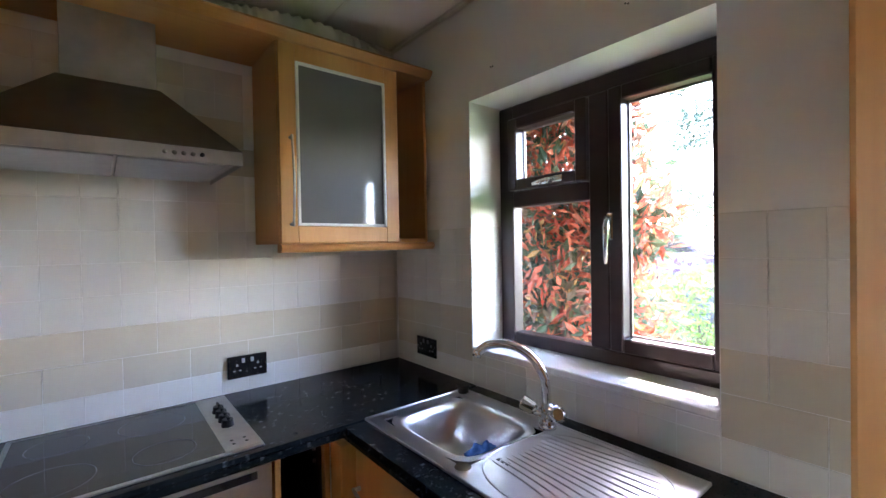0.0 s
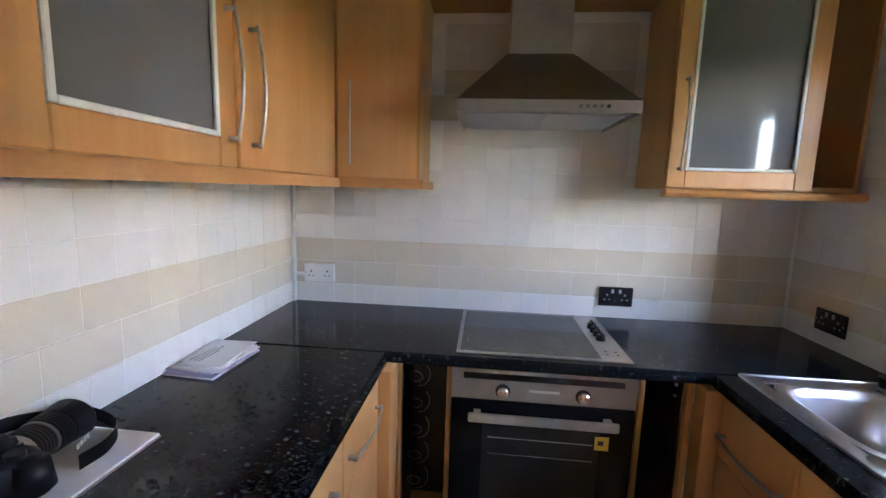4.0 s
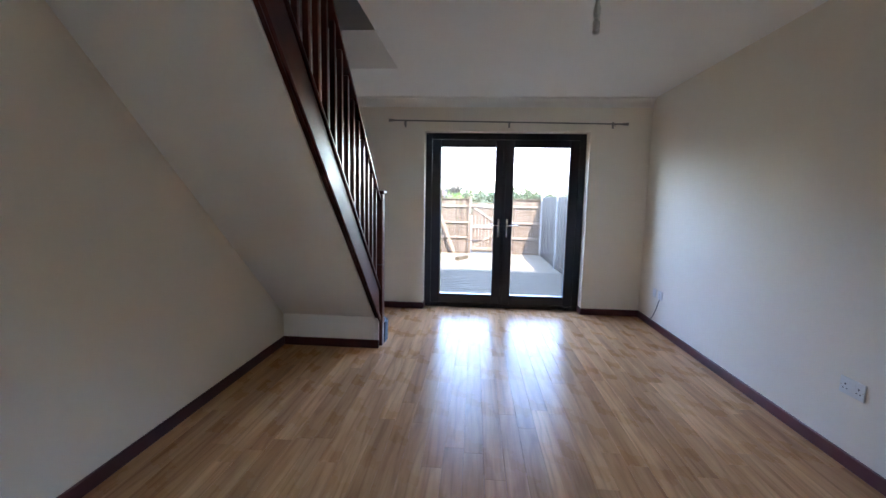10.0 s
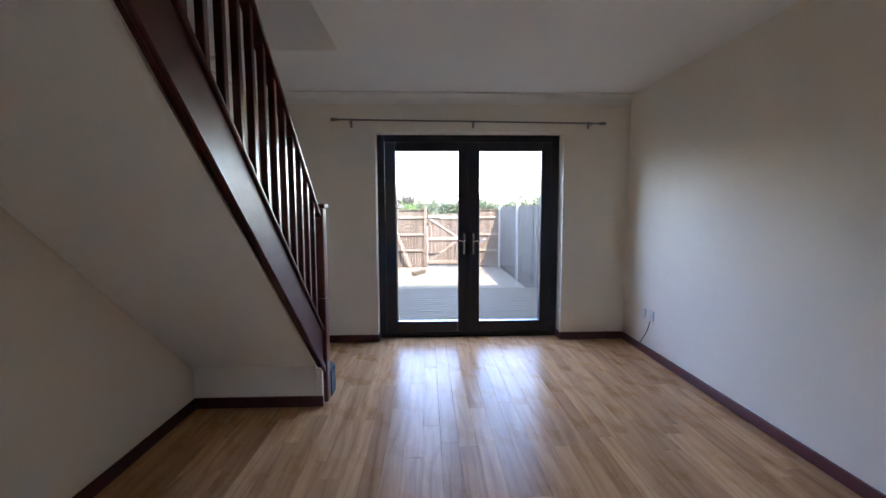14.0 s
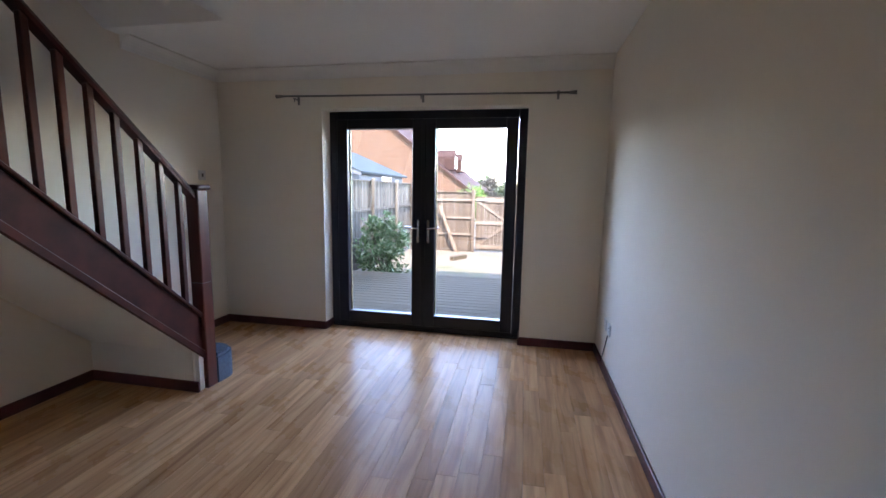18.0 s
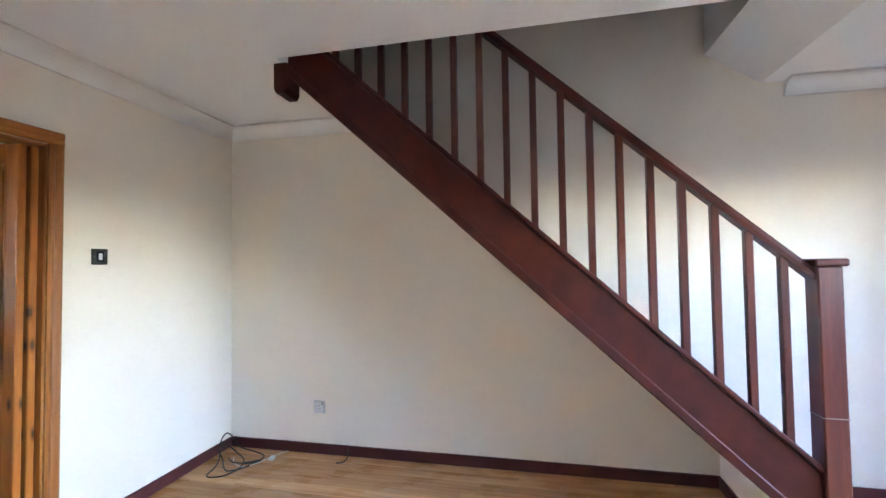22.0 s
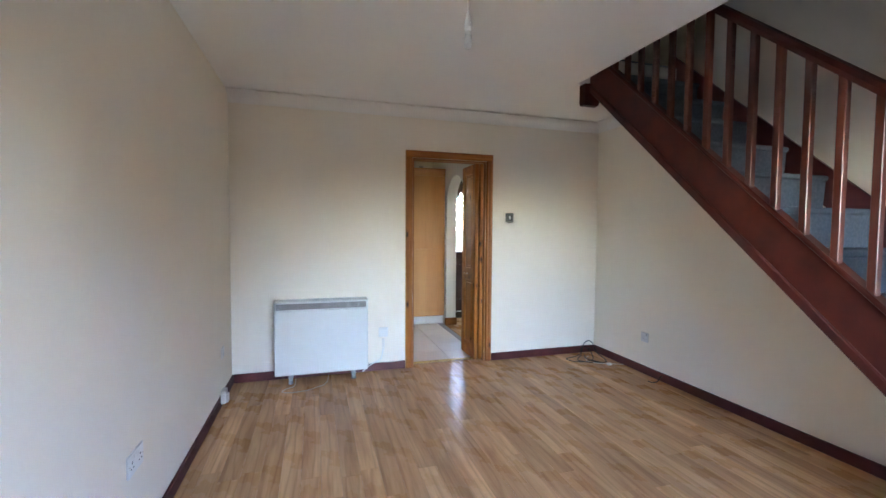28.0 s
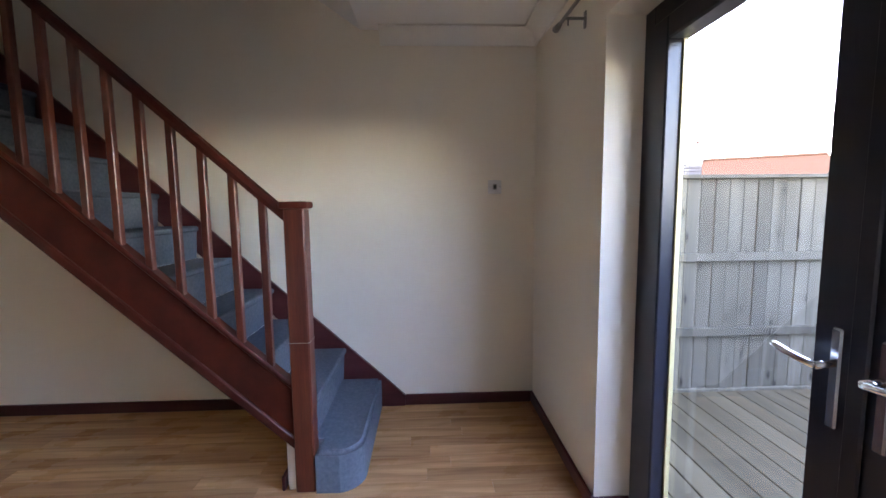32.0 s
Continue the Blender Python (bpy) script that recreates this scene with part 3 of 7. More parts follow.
def doorway():
    d = thing("door_frame_inner", ((DR[0] + DR[1]) / 2, -0.06, 0), "varnished pine door lining with moulded architrave", "door frame", kind="structure")
    t = 0.012
    box("jamb", (DR[0], DR[0] + t, KN - 0.006, 0.006, 0, DR[2]), M_PINE, d, 0.002)
    box("jamb", (DR[1] - t, DR[1], KN - 0.006, 0.006, 0, DR[2]), M_PINE, d, 0.002)
    box("head", (DR[0] + t, DR[1] - t, KN - 0.006, 0.006, DR[2] - t, DR[2]), M_PINE_X, d, 0.002)
    for y, s in ((0.0, 1), (KN - 0.004, -1)):
        for x, sx in ((DR[0], -1), (DR[1], 1)):
            prof = [(0.003, 0), (0.003, 0.012), (0.012, 0.019), (0.024, 0.019), (0.030, 0.013), (0.042, 0.018), (0.058, 0.020), (0.068, 0.014), (0.068, 0)]
            bm = b_prism(bmesh.new(), [(x + sx * a, y + s * b) for a, b in prof], 2, 0, DR[2] + 0.004)
            part("architrave", bm, M_PINE, d)
        bm = b_prism(bmesh.new(), [(y + s * b, DR[2] + a) for a, b in prof], 0, DR[0] - 0.068, DR[1] + 0.068)
        part("architrave_head", bm, M_PINE_X, d)
    for x0, x1 in ((DR[0] - 0.0725, DR[0] - 0.0685), (DR[1] + 0.0685, DR[1] + 0.0725)):
        box("edge_bead", (x0, x1, 0.001, 0.012, 0.0, DR[2] + 0.07), M_PALE, d, 0.001, "pale unvarnished edge")
    box("latch_keep", (DR[1] - 0.0145, DR[1] - 0.0122, -0.066, -0.040, 0.860, 0.878), M_STEEL, d, 0.0005, "small steel latch plate")
    bm = bmesh.new()
    b_box(bm, DR[0] + 0.013, DR[1] - 0.013, -0.122, -0.08, 0.0, 0.010, 0.003)
    for k in range(4):
        b_box(bm, DR[0] + 0.013, DR[1] - 0.013, -0.117 + k * 0.009, -0.113 + k * 0.009, 0.010, 0.0125)
    part("threshold_strip", bm, M_BRASS, d, "brass threshold strip")


doorway()


M_OLDBRASS = plain("aged_brass", (0.22, 0.14, 0.06), (0.15, 0.10, 0.045), 0.45, 0.9, scale=40)


def bifold():
    w, th, h0, h1 = 0.382, 0.034, 0.012, 1.978
    bf = thing("bifold_door", (1.37, -0.02, 0), "varnished pine bifold door folded open beside the doorway", "door")

    def leaf(ax, ay, bx, by, knob):
        """A leaf from a to b with two raised panels."""
        d = Vector((bx - ax, by - ay, 0))
        u = d.normalized()
        nrm = Vector((-u.y, u.x, 0))
        rot = Matrix((( u.x, nrm.x, 0, ax), (u.y, nrm.y, 0, ay), (0, 0, 1, 0), (0, 0, 0, 1)))
        bm = bmesh.new()
        s = 0.075
        for b in ((0, s, 0, th, h0, h1), (w - s, w, 0, th, h0, h1)):
            b_box(bm, *b, bevel=0.004)
        bm.transform(rot)
        stile = part("leaf", bm, M_PINE, bf)
        for z0, z1 in ((h0, h0 + 0.14), (0.805, 0.92), (h1 - 0.09, h1)):
            bm = b_box(bmesh.new(), s, w - s, 0.001, th - 0.001, z0, z1)
            bm.transform(rot)
            part("rail", bm, M_PINE_X, stile)
        for z0, z1 in ((h0 + 0.14, 0.805), (0.92, h1 - 0.09)):
            bm = b_box(bmesh.new(), s, w - s, 0.013, th - 0.013, z0, z1)
            m = 0.03
            for y0, y1 in ((th - 0.013, th - 0.005), (0.005, 0.013)):
                b_box(bm, s + m, w - s - m, y0, y1, z0 + m, z1 - m, 0.0075)
            for e in (0, 1):
                yy = (0.002, 0.012) if e else (th - 0.012, th - 0.002)
                b_box(bm, s, s + 0.012, *yy, z0, z1, 0.003)
                b_box(bm, w - s - 0.012, w - s, *yy, z0, z1, 0.003)
                b_box(bm, s + 0.012, w - s - 0.012, *yy, z0, z0 + 0.012, 0.003)
                b_box(bm, s + 0.012, w - s - 0.012, *yy, z1 - 0.012, z1, 0.003)
            bm.transform(rot)
            part("panel", bm, M_PINE, stile)
        if knob:
            bm = bmesh.new()
            b_cyl(bm, (0.215, th, 0.866), (0.215, th + 0.02, 0.866), 0.007)
            b_cyl(bm, (0.215, th, 0.866), (0.215, th + 0.004, 0.866), 0.014)
            bm.transform(rot)
            k = part("knob_stem", bm, M_CHROME, stile)
            bm = b_ball(bmesh.new(), (0.215, th + 0.035, 0.866), 0.017, u=10, v=7)
            bm.transform(rot)
            part("knob", bm, M_CRYSTAL, k, "clear faceted crystal knob")
        return stile
    # pull leaf: from the track to the fold, its knob face to the east
    leaf(1.366, -0.024, 1.368, -0.406, True)
    leaf(1.346, -0.408, 1.348, -0.026, False)
    for z in (0.22, 0.75, 1.72):
        bm = bmesh.new()
        b_box(bm, 1.330, 1.366, -0.412, -0.4092, z - 0.025, z + 0.025, 0.001)
        b_cyl(bm, (1.350, -0.415, z - 0.025), (1.350, -0.415, z + 0.025), 0.005, seg=8)
        part("hinge", bm, M_OLDBRASS, bf, "aged brass hinge")


def crystal():
    m, nd, ln, p = material("crystal")
    p.inputs["Transmission Weight"].default_value = 1.0
    p.inputs["Roughness"].default_value = 0.02
    p.inputs["IOR"].default_value = 1.5
    p.inputs["Base Color"].default_value = (0.97, 0.97, 0.97, 1)
    return m


M_CRYSTAL = crystal()
bifold()


# ---- front door in the hall ----
def front_door():
    x0, x1, top = 0.09, 0.97, 2.12
    y0, y1 = -2.55, -2.49
    d = thing("door_2", (0.53, y0, 0), "dark stained front door with two arched glazed lights", "front door", kind="structure")
    for b in ((x0, x0 + 0.06, y0 - 0.02, y1 + 0.02, 0, top), (x1 - 0.06, x1, y0 - 0.02, y1 + 0.02, 0, top), (x0 + 0.06, x1 - 0.06, y0 - 0.02, y1 + 0.02, top - 0.06, top)):
        box("door_frame", b, M_DARKDOOR, d, 0.004)
    a, b = x0 + 0.063, x1 - 0.063
    leaf = box("door_leaf", (a, a + 0.11, y0, y1, 0.01, top - 0.063), M_DARKDOOR, d, 0.003)
    box("stile", (b - 0.11, b, y0, y1, 0.01, top - 0.063), M_DARKDOOR, leaf, 0.003)
    box("stile", (0.483, 0.577, y0, y1, 0.01, top - 0.063), M_DARKDOOR, leaf, 0.003)
    for z0, z1 in ((0.01, 0.2), (0.80, 0.97)):
        box("rail", (a + 0.11, 0.483, y0, y1, z0, z1), M_DARKDOOR, leaf, 0.003)
        box("rail", (0.577, b - 0.11, y0, y1, z0, z1), M_DARKDOOR, leaf, 0.003)
    for u, v in ((a + 0.11, 0.483), (0.577, b - 0.11)):
        # arched head over each light
        n = 8
        s = -1 if v < 0.53 else 1
        out = [(u, top - 0.063), (v, top - 0.063)] + [(v + (u - v) * k / n, 1.80 + 0.165 * math.sin(math.pi / 2 * ((k / n) if s > 0 else 1 - k / n))) for k in range(n + 1)]
        bm = bmesh.new()
        b_prism(bm, out, 1, y0 + 0.002, y1 - 0.002)
        bmesh.ops.triangulate(bm, faces=[f for f in bm.faces if len(f.verts) > 4])
        part("head_rail", bm, M_DARKDOOR, leaf)
        g = box("pane", (u - 0.004, v + 0.004, -2.522, -2.518, 0.96, 2.00), M_GLASS, leaf, 0)
        g.visible_shadow = False
        box("panel", (u, v, y0 + 0.018, y1 - 0.018, 0.2, 0.80), M_DARKDOOR, leaf, 0.004)
        box("raised_panel", (u + 0.035, v - 0.035, y0 + 0.008, y1 - 0.008, 0.24, 0.76), M_DARKDOOR, leaf, 0.006)
    box("letter_plate", (0.42, 0.64, y1, y1 + 0.006, 0.86, 0.91), M_OLDBRASS, leaf, 0.002)


M_DARKDOOR = wood("dark_door_stain", (0.028, 0.010, 0.008), (0.045, 0.016, 0.012), (0.07, 0.026, 0.019), axis=2, rough=0.35, rnd=2)
front_door()
# added board, set too high to be seen, that trims sun at the kitchen window
structure("trim_eaves_board", box("trim_eaves_board", (1.34, 3.75, -3.36, YSOUT, 2.26, 2.34), M_WHITE, bevel=0.01), "white board added above the view over the kitchen window to cut the sun")
# added slab, out of view, that blocks the sun through the front door
structure("trim_porch_canopy", box("trim_porch_canopy", (-0.05, 1.33, -3.75, YSOUT, 2.22, 2.34), M_WHITE, bevel=0.01), "white flat slab added out of view over the front door to keep sun off the hall")


kr = thing("key_rack", (KW, -0.835, 1.73), "small red-brown wooden key rack with a hook on the arch wall", "key rack")
box("rack_board", (KW + 0.001, KW + 0.02, -0.895, -0.775, 1.695, 1.755), M_MAHOG_Z, kr, 0.004)
tube("hook", curve_pts([(KW + 0.015, -0.875, 1.750), (KW + 0.035, -0.875, 1.768), (KW + 0.045, -0.875, 1.79), (KW + 0.035, -0.875, 1.80)], 5), 0.004, M_BLACK, kr)
wb = thing("wall_box", (KW, -0.835, 1.52), "white plastic box on the arch wall under the key rack", "wall box")
box("box_body", (KW + 0.001, KW + 0.03, -0.893, -0.777, 1.365, 1.685), M_WHITE, wb, 0.004)
box("box_lip", (KW + 0.001, KW + 0.034, -0.893, -0.777, 1.352, 1.3635), M_GREY, wb, 0.002)
mt = thing("door_mat", (0.62, -2.22, 0.0), "dark coir door mat on the hall floor before the front door", "mat")
box("mat_border", (0.30, 0.95, -2.44, -2.02, 0.0, 0.010), M_BLACK, mt, 0.003)
box("mat_pile", (0.325, 0.925, -2.415, -2.045, 0.0101, 0.018), plain("brown_coir", (0.060, 0.038, 0.020), (0.035, 0.022, 0.013), 0.95, scale=60, grain=1.0, grain_scale=500, spec=0.1), mt, 0.003)


# ---- stairs ----
SL = 0.908                      # slope of the flight
GO, RI = 0.2285, 0.2075         # going and rise
Y1 = 3.755                      # front of the first riser
SX = 0.840                      # middle of the outer string
SB = lambda y: 1.302 + SL * (2.288 - y)      # underside of the outer string
ST = lambda y: 1.532 + SL * (2.320 - y)      # top of the outer string


def stairs():
    s = thing("staircase", (0.45, 2.4, 0), "mahogany stained open staircase with blue-grey carpet treads along the wall", "staircase")
    # outer string with capping and lower bead
    yt = 1.0
    prism("outer_string", [(3.47, SB(3.47)), (3.47, ST(3.47)), (yt, ST(yt)), (yt, SB(yt))], 0, SX - 0.018, SX + 0.018, M_MAHOG, s, "dark red-brown stained string board", 0.003)
    prism("string_capping", [(3.47, ST(3.47) + 0.002), (3.47, ST(3.47) + 0.034), (yt, ST(yt) + 0.034), (yt, ST(yt) + 0.002)], 0, SX - 0.033, SX + 0.033, M_MAHOG, s, bevel=0.006)
    prism("string_bead", [(3.47, SB(3.47) - 0.03), (3.47, SB(3.47) + 0.03), (yt, SB(yt) + 0.03), (yt, SB(yt) - 0.03)], 0, SX + 0.014, SX + 0.036, M_MAHOG, s, bevel=0.006)
    # wall string
    top_w = lambda y: 0.255 + 0.05 + SL * (3.74 - y)
    prism("wall_string", [(3.93, 0.075), (3.74, 0.255), (1.0, top_w(1.0)), (1.0, SB(1.0) + 0.06), (3.40, SB(3.40) + 0.06), (3.50, 0.0), (3.93, 0.0)], 0, 0.0, 0.022, M_SKIRT, s, "dark stained wall string")
    # newel
    n = box("newel_post", (0.793, 0.885, 3.453, 3.545, 0, 1.352), M_MAHOG_Z, s, 0.006)
    box("newel_cap", (0.777, 0.901, 3.437, 3.561, 1.352, 1.384), M_MAHOG, n, 0.009, seg=2)
    box("newel_joint", (0.7915, 0.8865, 3.4515, 3.5465, 0.735, 0.738), M_GREY, n, 0)
    # handrail
    HR = lambda y: 1.290 + 0.898 * (3.458 - y)
    prof = [(-0.03, 0.0), (-0.032, 0.02), (-0.022, 0.042), (0.0, 0.050), (0.022, 0.042), (0.032, 0.02), (0.03, 0.0)]
    bm = bmesh.new()
    rings = []
    for y in (3.46, 0.6):
        rings.append([bm.verts.new((SX + a, y, HR(y) + b * 1.25)) for a, b in prof])
    k = len(prof)
    for i in range(k):
        bm.faces.new((rings[0][i], rings[0][(i + 1) % k], rings[1][(i + 1) % k], rings[1][i]))
    bm.faces.new(rings[0]); bm.faces.new(rings[1])
    bmesh.ops.recalc_face_normals(bm, faces=bm.faces)
    part("handrail", bm, M_MAHOG, s)
    for i in range(19):
        y = 3.350 - 0.1280 * i
        bm = bmesh.new()
        b_box(bm, SX - 0.016, SX + 0.016, y - 0.016, y + 0.016, ST(y) + 0.012, HR(y) + 0.012, 0.003)
        part("baluster", bm, M_MAHOG_Z, s)
    # carpeted treads and risers
    for i in range(13):
        y = Y1 - GO * i
        z = RI * (i + 1)
        x0, x1 = 0.022, SX - 0.018
        if i == 0:
            # bullnose step reaching past the newel
            out = [(0.022, 3.43), (0.790, 3.43), (0.790, 3.549), (0.890, 3.549)]
            out += [(0.755 + 0.140 * math.cos(a), 3.635 + 0.138 * math.sin(a)) for a in [0.2 + 1.37 * k / 8 for k in range(9)]]
            out += [(0.022, 3.773)]
            bm = b_prism(bmesh.new(), out, 2, 0.0, 0.207)
            bmesh.ops.bevel(bm, geom=[e for e in bm.edges if abs(e.verts[0].co.z - e.verts[1].co.z) < 1e-4 and e.verts[0].co.z > 0.1], offset=0.02, segments=3, affect="EDGES")
            part("tread", bm, M_CARPET, s, "blue-grey carpeted bullnose step", smooth=False)
            continue
        yf = y + 0.0
        out = [(yf - GO - 0.004, z - 0.018), (yf - GO - 0.004, z), (yf + 0.005, z), (yf + 0.017, z - 0.008), (yf + 0.017, z - 0.026), (yf + 0.004, z - 0.036), (yf - 0.006, z - RI + 0.0), (yf - 0.016, z - RI + 0.0), (yf - 0.016, z - 0.018)]
        prism("tread", out, 0, x0, x1, M_CARPET, s)
    # plastered soffit and low end wall
    off = -0.014
    prism("soffit", [(3.397, SB(3.397) + off + 0.0), (3.397, SB(3.397) + off + 0.03), (1.0, SB(1.0) + off + 0.03), (1.0, SB(1.0) + off)], 0, 0.001, SX - 0.018, M_CEIL, s, "white plastered underside")
    box("end_wall", (0.001, SX - 0.018, 3.397, 3.44, 0.0, SB(3.397) + 0.03), M_CEIL, s, 0.001)
    box("end_wall_return", (SX - 0.018, SX + 0.016, 3.412, 3.453, 0.0, SB(3.46) + 0.02), M_CEIL, s, 0.001)
    box("skirting", (0.016, SX + 0.028, 3.381, 3.396, 0.0, SH), M_SKIRT, s, 0.004)
    # landing trimmer end under the ceiling
    bm = bmesh.new()
    b_prism(bm, [(0.985, CEIL), (0.985, CEIL - 0.135), (0.998, CEIL - 0.160), (1.045, CEIL - 0.160), (1.058, CEIL - 0.135), (1.058, CEIL)], 0, 0.790, 0.920)
    part("top_newel_drop", bm, M_MAHOG, s)


stairs()


# ---- kitchen units ----
SHIFT = Vector((KX, 0, 0))
def speckled():
    """Black laminate with pale flecks of two sizes."""
    m, nd, ln, p = material("black_speckled_laminate")
    v = mapped(nd, ln, (1.0, 0.62, 1.0), rot=(0, 0, 0.6))
    warp = mixed(nd, ln, 0.012, v, noise_tex(nd, ln, v, 60, 2), "ADD")
    col = ramp(nd, ln, noise_tex(nd, ln, v, 150, 3), [(0.45, (0.007, 0.0095, 0.010)), (0.80, (0.015, 0.019, 0.021))])
    for scale, r0, r1, lo, tint in ((44, 0.10, 0.20, 0.55, (0.080, 0.092, 0.095)), (100, 0.12, 0.26, 0.55, (0.040, 0.047, 0.048))):
        vo = nd.new("ShaderNodeTexVoronoi")
        vo.voronoi_dimensions = "2D"
        vo.inputs["Scale"].default_value = scale
        ln.new(warp, vo.inputs["Vector"])
        pick = nd.new("ShaderNodeSeparateColor")
        ln.new(vo.outputs["Color"], pick.inputs[0])
        keep = ramp(nd, ln, pick.outputs[0], [(lo, (0, 0, 0)), (lo + 0.05, (0.25, 0.25, 0.25)), (1.0, (1, 1, 1))])
        fac = mixed(nd, ln, 1.0, ramp(nd, ln, vo.outputs["Distance"], [(r0, (1, 1, 1)), (r1, (0, 0, 0))]), keep, "MULTIPLY")
        col = mixed(nd, ln, fac, col, tint)
    ln.new(col, p.inputs["Base Color"])
    p.inputs["Roughness"].default_value = 0.13
    p.inputs["Specular IOR Level"].default_value = 0.17
    return m


M_TOP = speckled()
CT, CB = 0.904, 0.864


def worktop():
    w = thing("worktop", (3.3, -1.2, CB), "black speckled laminate worktop running round three sides", "worktop")

    def slab(x0, x1, y0, y1, front):
        bm = b_box(bmesh.new(), x0, x1, y0, y1, CB, CT)
        e = [e for e in bm.edges if all(abs((v.co.x if front[0] == "x" else v.co.y) - front[1]) < 1e-4 for v in e.verts) and abs(e.verts[0].co.z - e.verts[1].co.z) < 1e-4]
        bmesh.ops.bevel(bm, geom=e, offset=0.014, segments=4, affect="EDGES")
        return bm
    part("worktop_section", slab(3.0905, KEU - 0.003, KS + 0.003, KN - 0.008, ("x", 3.0905)), M_TOP, w)
    part("worktop_section", slab(2.195, 3.0895, -0.73, KN - 0.008, ("y", -0.73)), M_TOP, w)
    # south run, cut out for the sink bowl
    bm = bmesh.new()
    part("worktop_section", slab(1.925, 3.0895, -1.905, -1.768, ("y", -1.768)), M_TOP, w)
    b_box(bm, 1.925, 3.0895, KS + 0.003, -2.2205, CB, CT)
    b_box(bm, 1.925, 2.66, -2.2205, -1.9055, CB, CT)
    b_box(bm, 3.045, 3.0895, -2.2205, -1.9055, CB, CT)
    part("worktop_section", bm, M_TOP, w)


worktop()


def bar_handle(p, q, out, parent, r=0.006, bow=0.012):
    """A bowed bar handle with two pads, from p to q, standing out along a direction."""
    p, q, o = Vector(p), Vector(q), Vector(out)
    bm = bmesh.new()
    d = (q - p).normalized()
    b_cyl(bm, p, p + o * 0.022, r * 1.15, seg=10)
    b_cyl(bm, q, q + o * 0.022, r * 1.15, seg=10)
    b_tube(bm, curve_pts([p + o * 0.020 - d * 0.008, p * 0.75 + q * 0.25 + o * (0.022 + bow * 0.8), (p + q) / 2 + o * (0.024 + bow), p * 0.25 + q * 0.75 + o * (0.022 + bow * 0.8), q + o * 0.020 + d * 0.008], 5), r * 0.85)
    return part("handle", bm, M_STEEL, parent, "brushed steel bow handle", smooth=True)


# dark brown for inner faces and backs of the open rack and slot
M_RACK = plain("dark_brown_inside", (0.020, 0.012, 0.009), (0.030, 0.019, 0.014), 0.5, scale=12)


def base_units():
    PL = 0.15
    g = "beech base units"
    # north run: two units, each a drawer over a door
    for x0, x1 in ((2.232, 2.676), (2.680, 3.03)):
        u = thing("base_cabinet", ((x0 + x1) / 2, -0.4, 0), "beech laminate base cabinet with a drawer over a door", "cabinet", g)
        box("body", (x0, x1, -0.69, KN - 0.008, PL, CB - 0.002), M_BEECH, u, 0.001)
        d = box("drawer_front", (x0 + 0.002, x1 - 0.002, -0.711, -0.692, 0.665, 0.858), M_BEECH, u, 0.004)
        c = (x0 + x1) / 2
        bar_handle((c - 0.132, -0.711, 0.762), (c + 0.132, -0.711, 0.762), (0, -1, 0), d)
        e = box("door", (x0 + 0.002, x1 - 0.002, -0.711, -0.692, PL + 0.003, 0.66), M_BEECH, u, 0.004)
        hx = x1 - 0.045 if x0 < 2.5 else x0 + 0.045
        bar_handle((hx, -0.711, 0.40), (hx, -0.711, 0.585), (0, -1, 0), e)
    ep = thing("end_panel", (2.221, -0.4, 0.0), "beech laminate end panel of the base units", "end panel")
    box("board", (2.212, 2.230, -0.704, KN - 0.008, 0.0, CB - 0.002), M_BEECH, ep, 0.001)
    box("edge_band", (2.212, 2.230, -0.7058, -0.7042, 0.0, CB - 0.002), M_BEECH, ep, 0)
    tagged(box("plinth", (2.232, 3.12, -0.66, -0.642, 0.0, PL), M_BEECH_X, bevel=0.001), "beech laminate plinth under the base units", "plinth")
    tagged(box("corner_post", (3.034, 3.135, -0.752, -0.692, PL - 0.0, CB - 0.002), M_BEECH, bevel=0.003), "beech laminate corner post between units", "corner post")
    # wine rack
    r = thing("wine_rack", (3.3, -0.87, 0), "narrow dark wine rack with round wire holders between base units", "wine rack")
    y0, y1 = -0.942, -0.754
    box("side", (3.135, KEU - 0.1, y0, y0 + 0.014, PL, CB - 0.002), M_BEECH, r)
    box("side", (3.135, KEU - 0.1, y1 - 0.014, y1, PL, CB - 0.002), M_BEECH, r)
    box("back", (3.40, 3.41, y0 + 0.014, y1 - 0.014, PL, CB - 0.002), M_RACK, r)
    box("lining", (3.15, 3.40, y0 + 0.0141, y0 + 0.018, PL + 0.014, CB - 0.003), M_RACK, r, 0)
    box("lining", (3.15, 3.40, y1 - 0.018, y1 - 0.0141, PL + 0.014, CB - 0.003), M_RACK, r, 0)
    box("base", (3.135, 3.40, y0 + 0.014, y1 - 0.014, PL, PL + 0.014), M_BEECH, r)
    for k in range(6):
        z, c = 0.79 - 0.102 * k, y1 - 0.060
        ring = [2 * math.pi * i / 20 for i in range(21)]
        part("wire_ring", b_tube(bmesh.new(), [(3.17 - 0.01 * math.sin(a), c + 0.024 * math.cos(a), z + 0.024 * math.sin(a)) for a in ring], 0.0013, 5), M_STEEL, r, smooth=True)
        arc = [radians(-100 + 13 * i) for i in range(13)]
        part("wire_arc", b_tube(bmesh.new(), [(3.20 + 0.02 * math.sin(a), c - 0.012 - 0.036 * math.cos(a), z - 0.005 + 0.034 * math.sin(a)) for a in arc], 0.0012, 5), M_STEEL, r, smooth=True)
    # open slot beside the oven
    r = thing("slot_unit", (3.3, -1.68, 0), "narrow open dark slot between oven and sink units", "shelf unit")
    box("side", (3.135, KEU - 0.1, -1.594, -1.576, PL, CB - 0.002), M_BEECH, r)
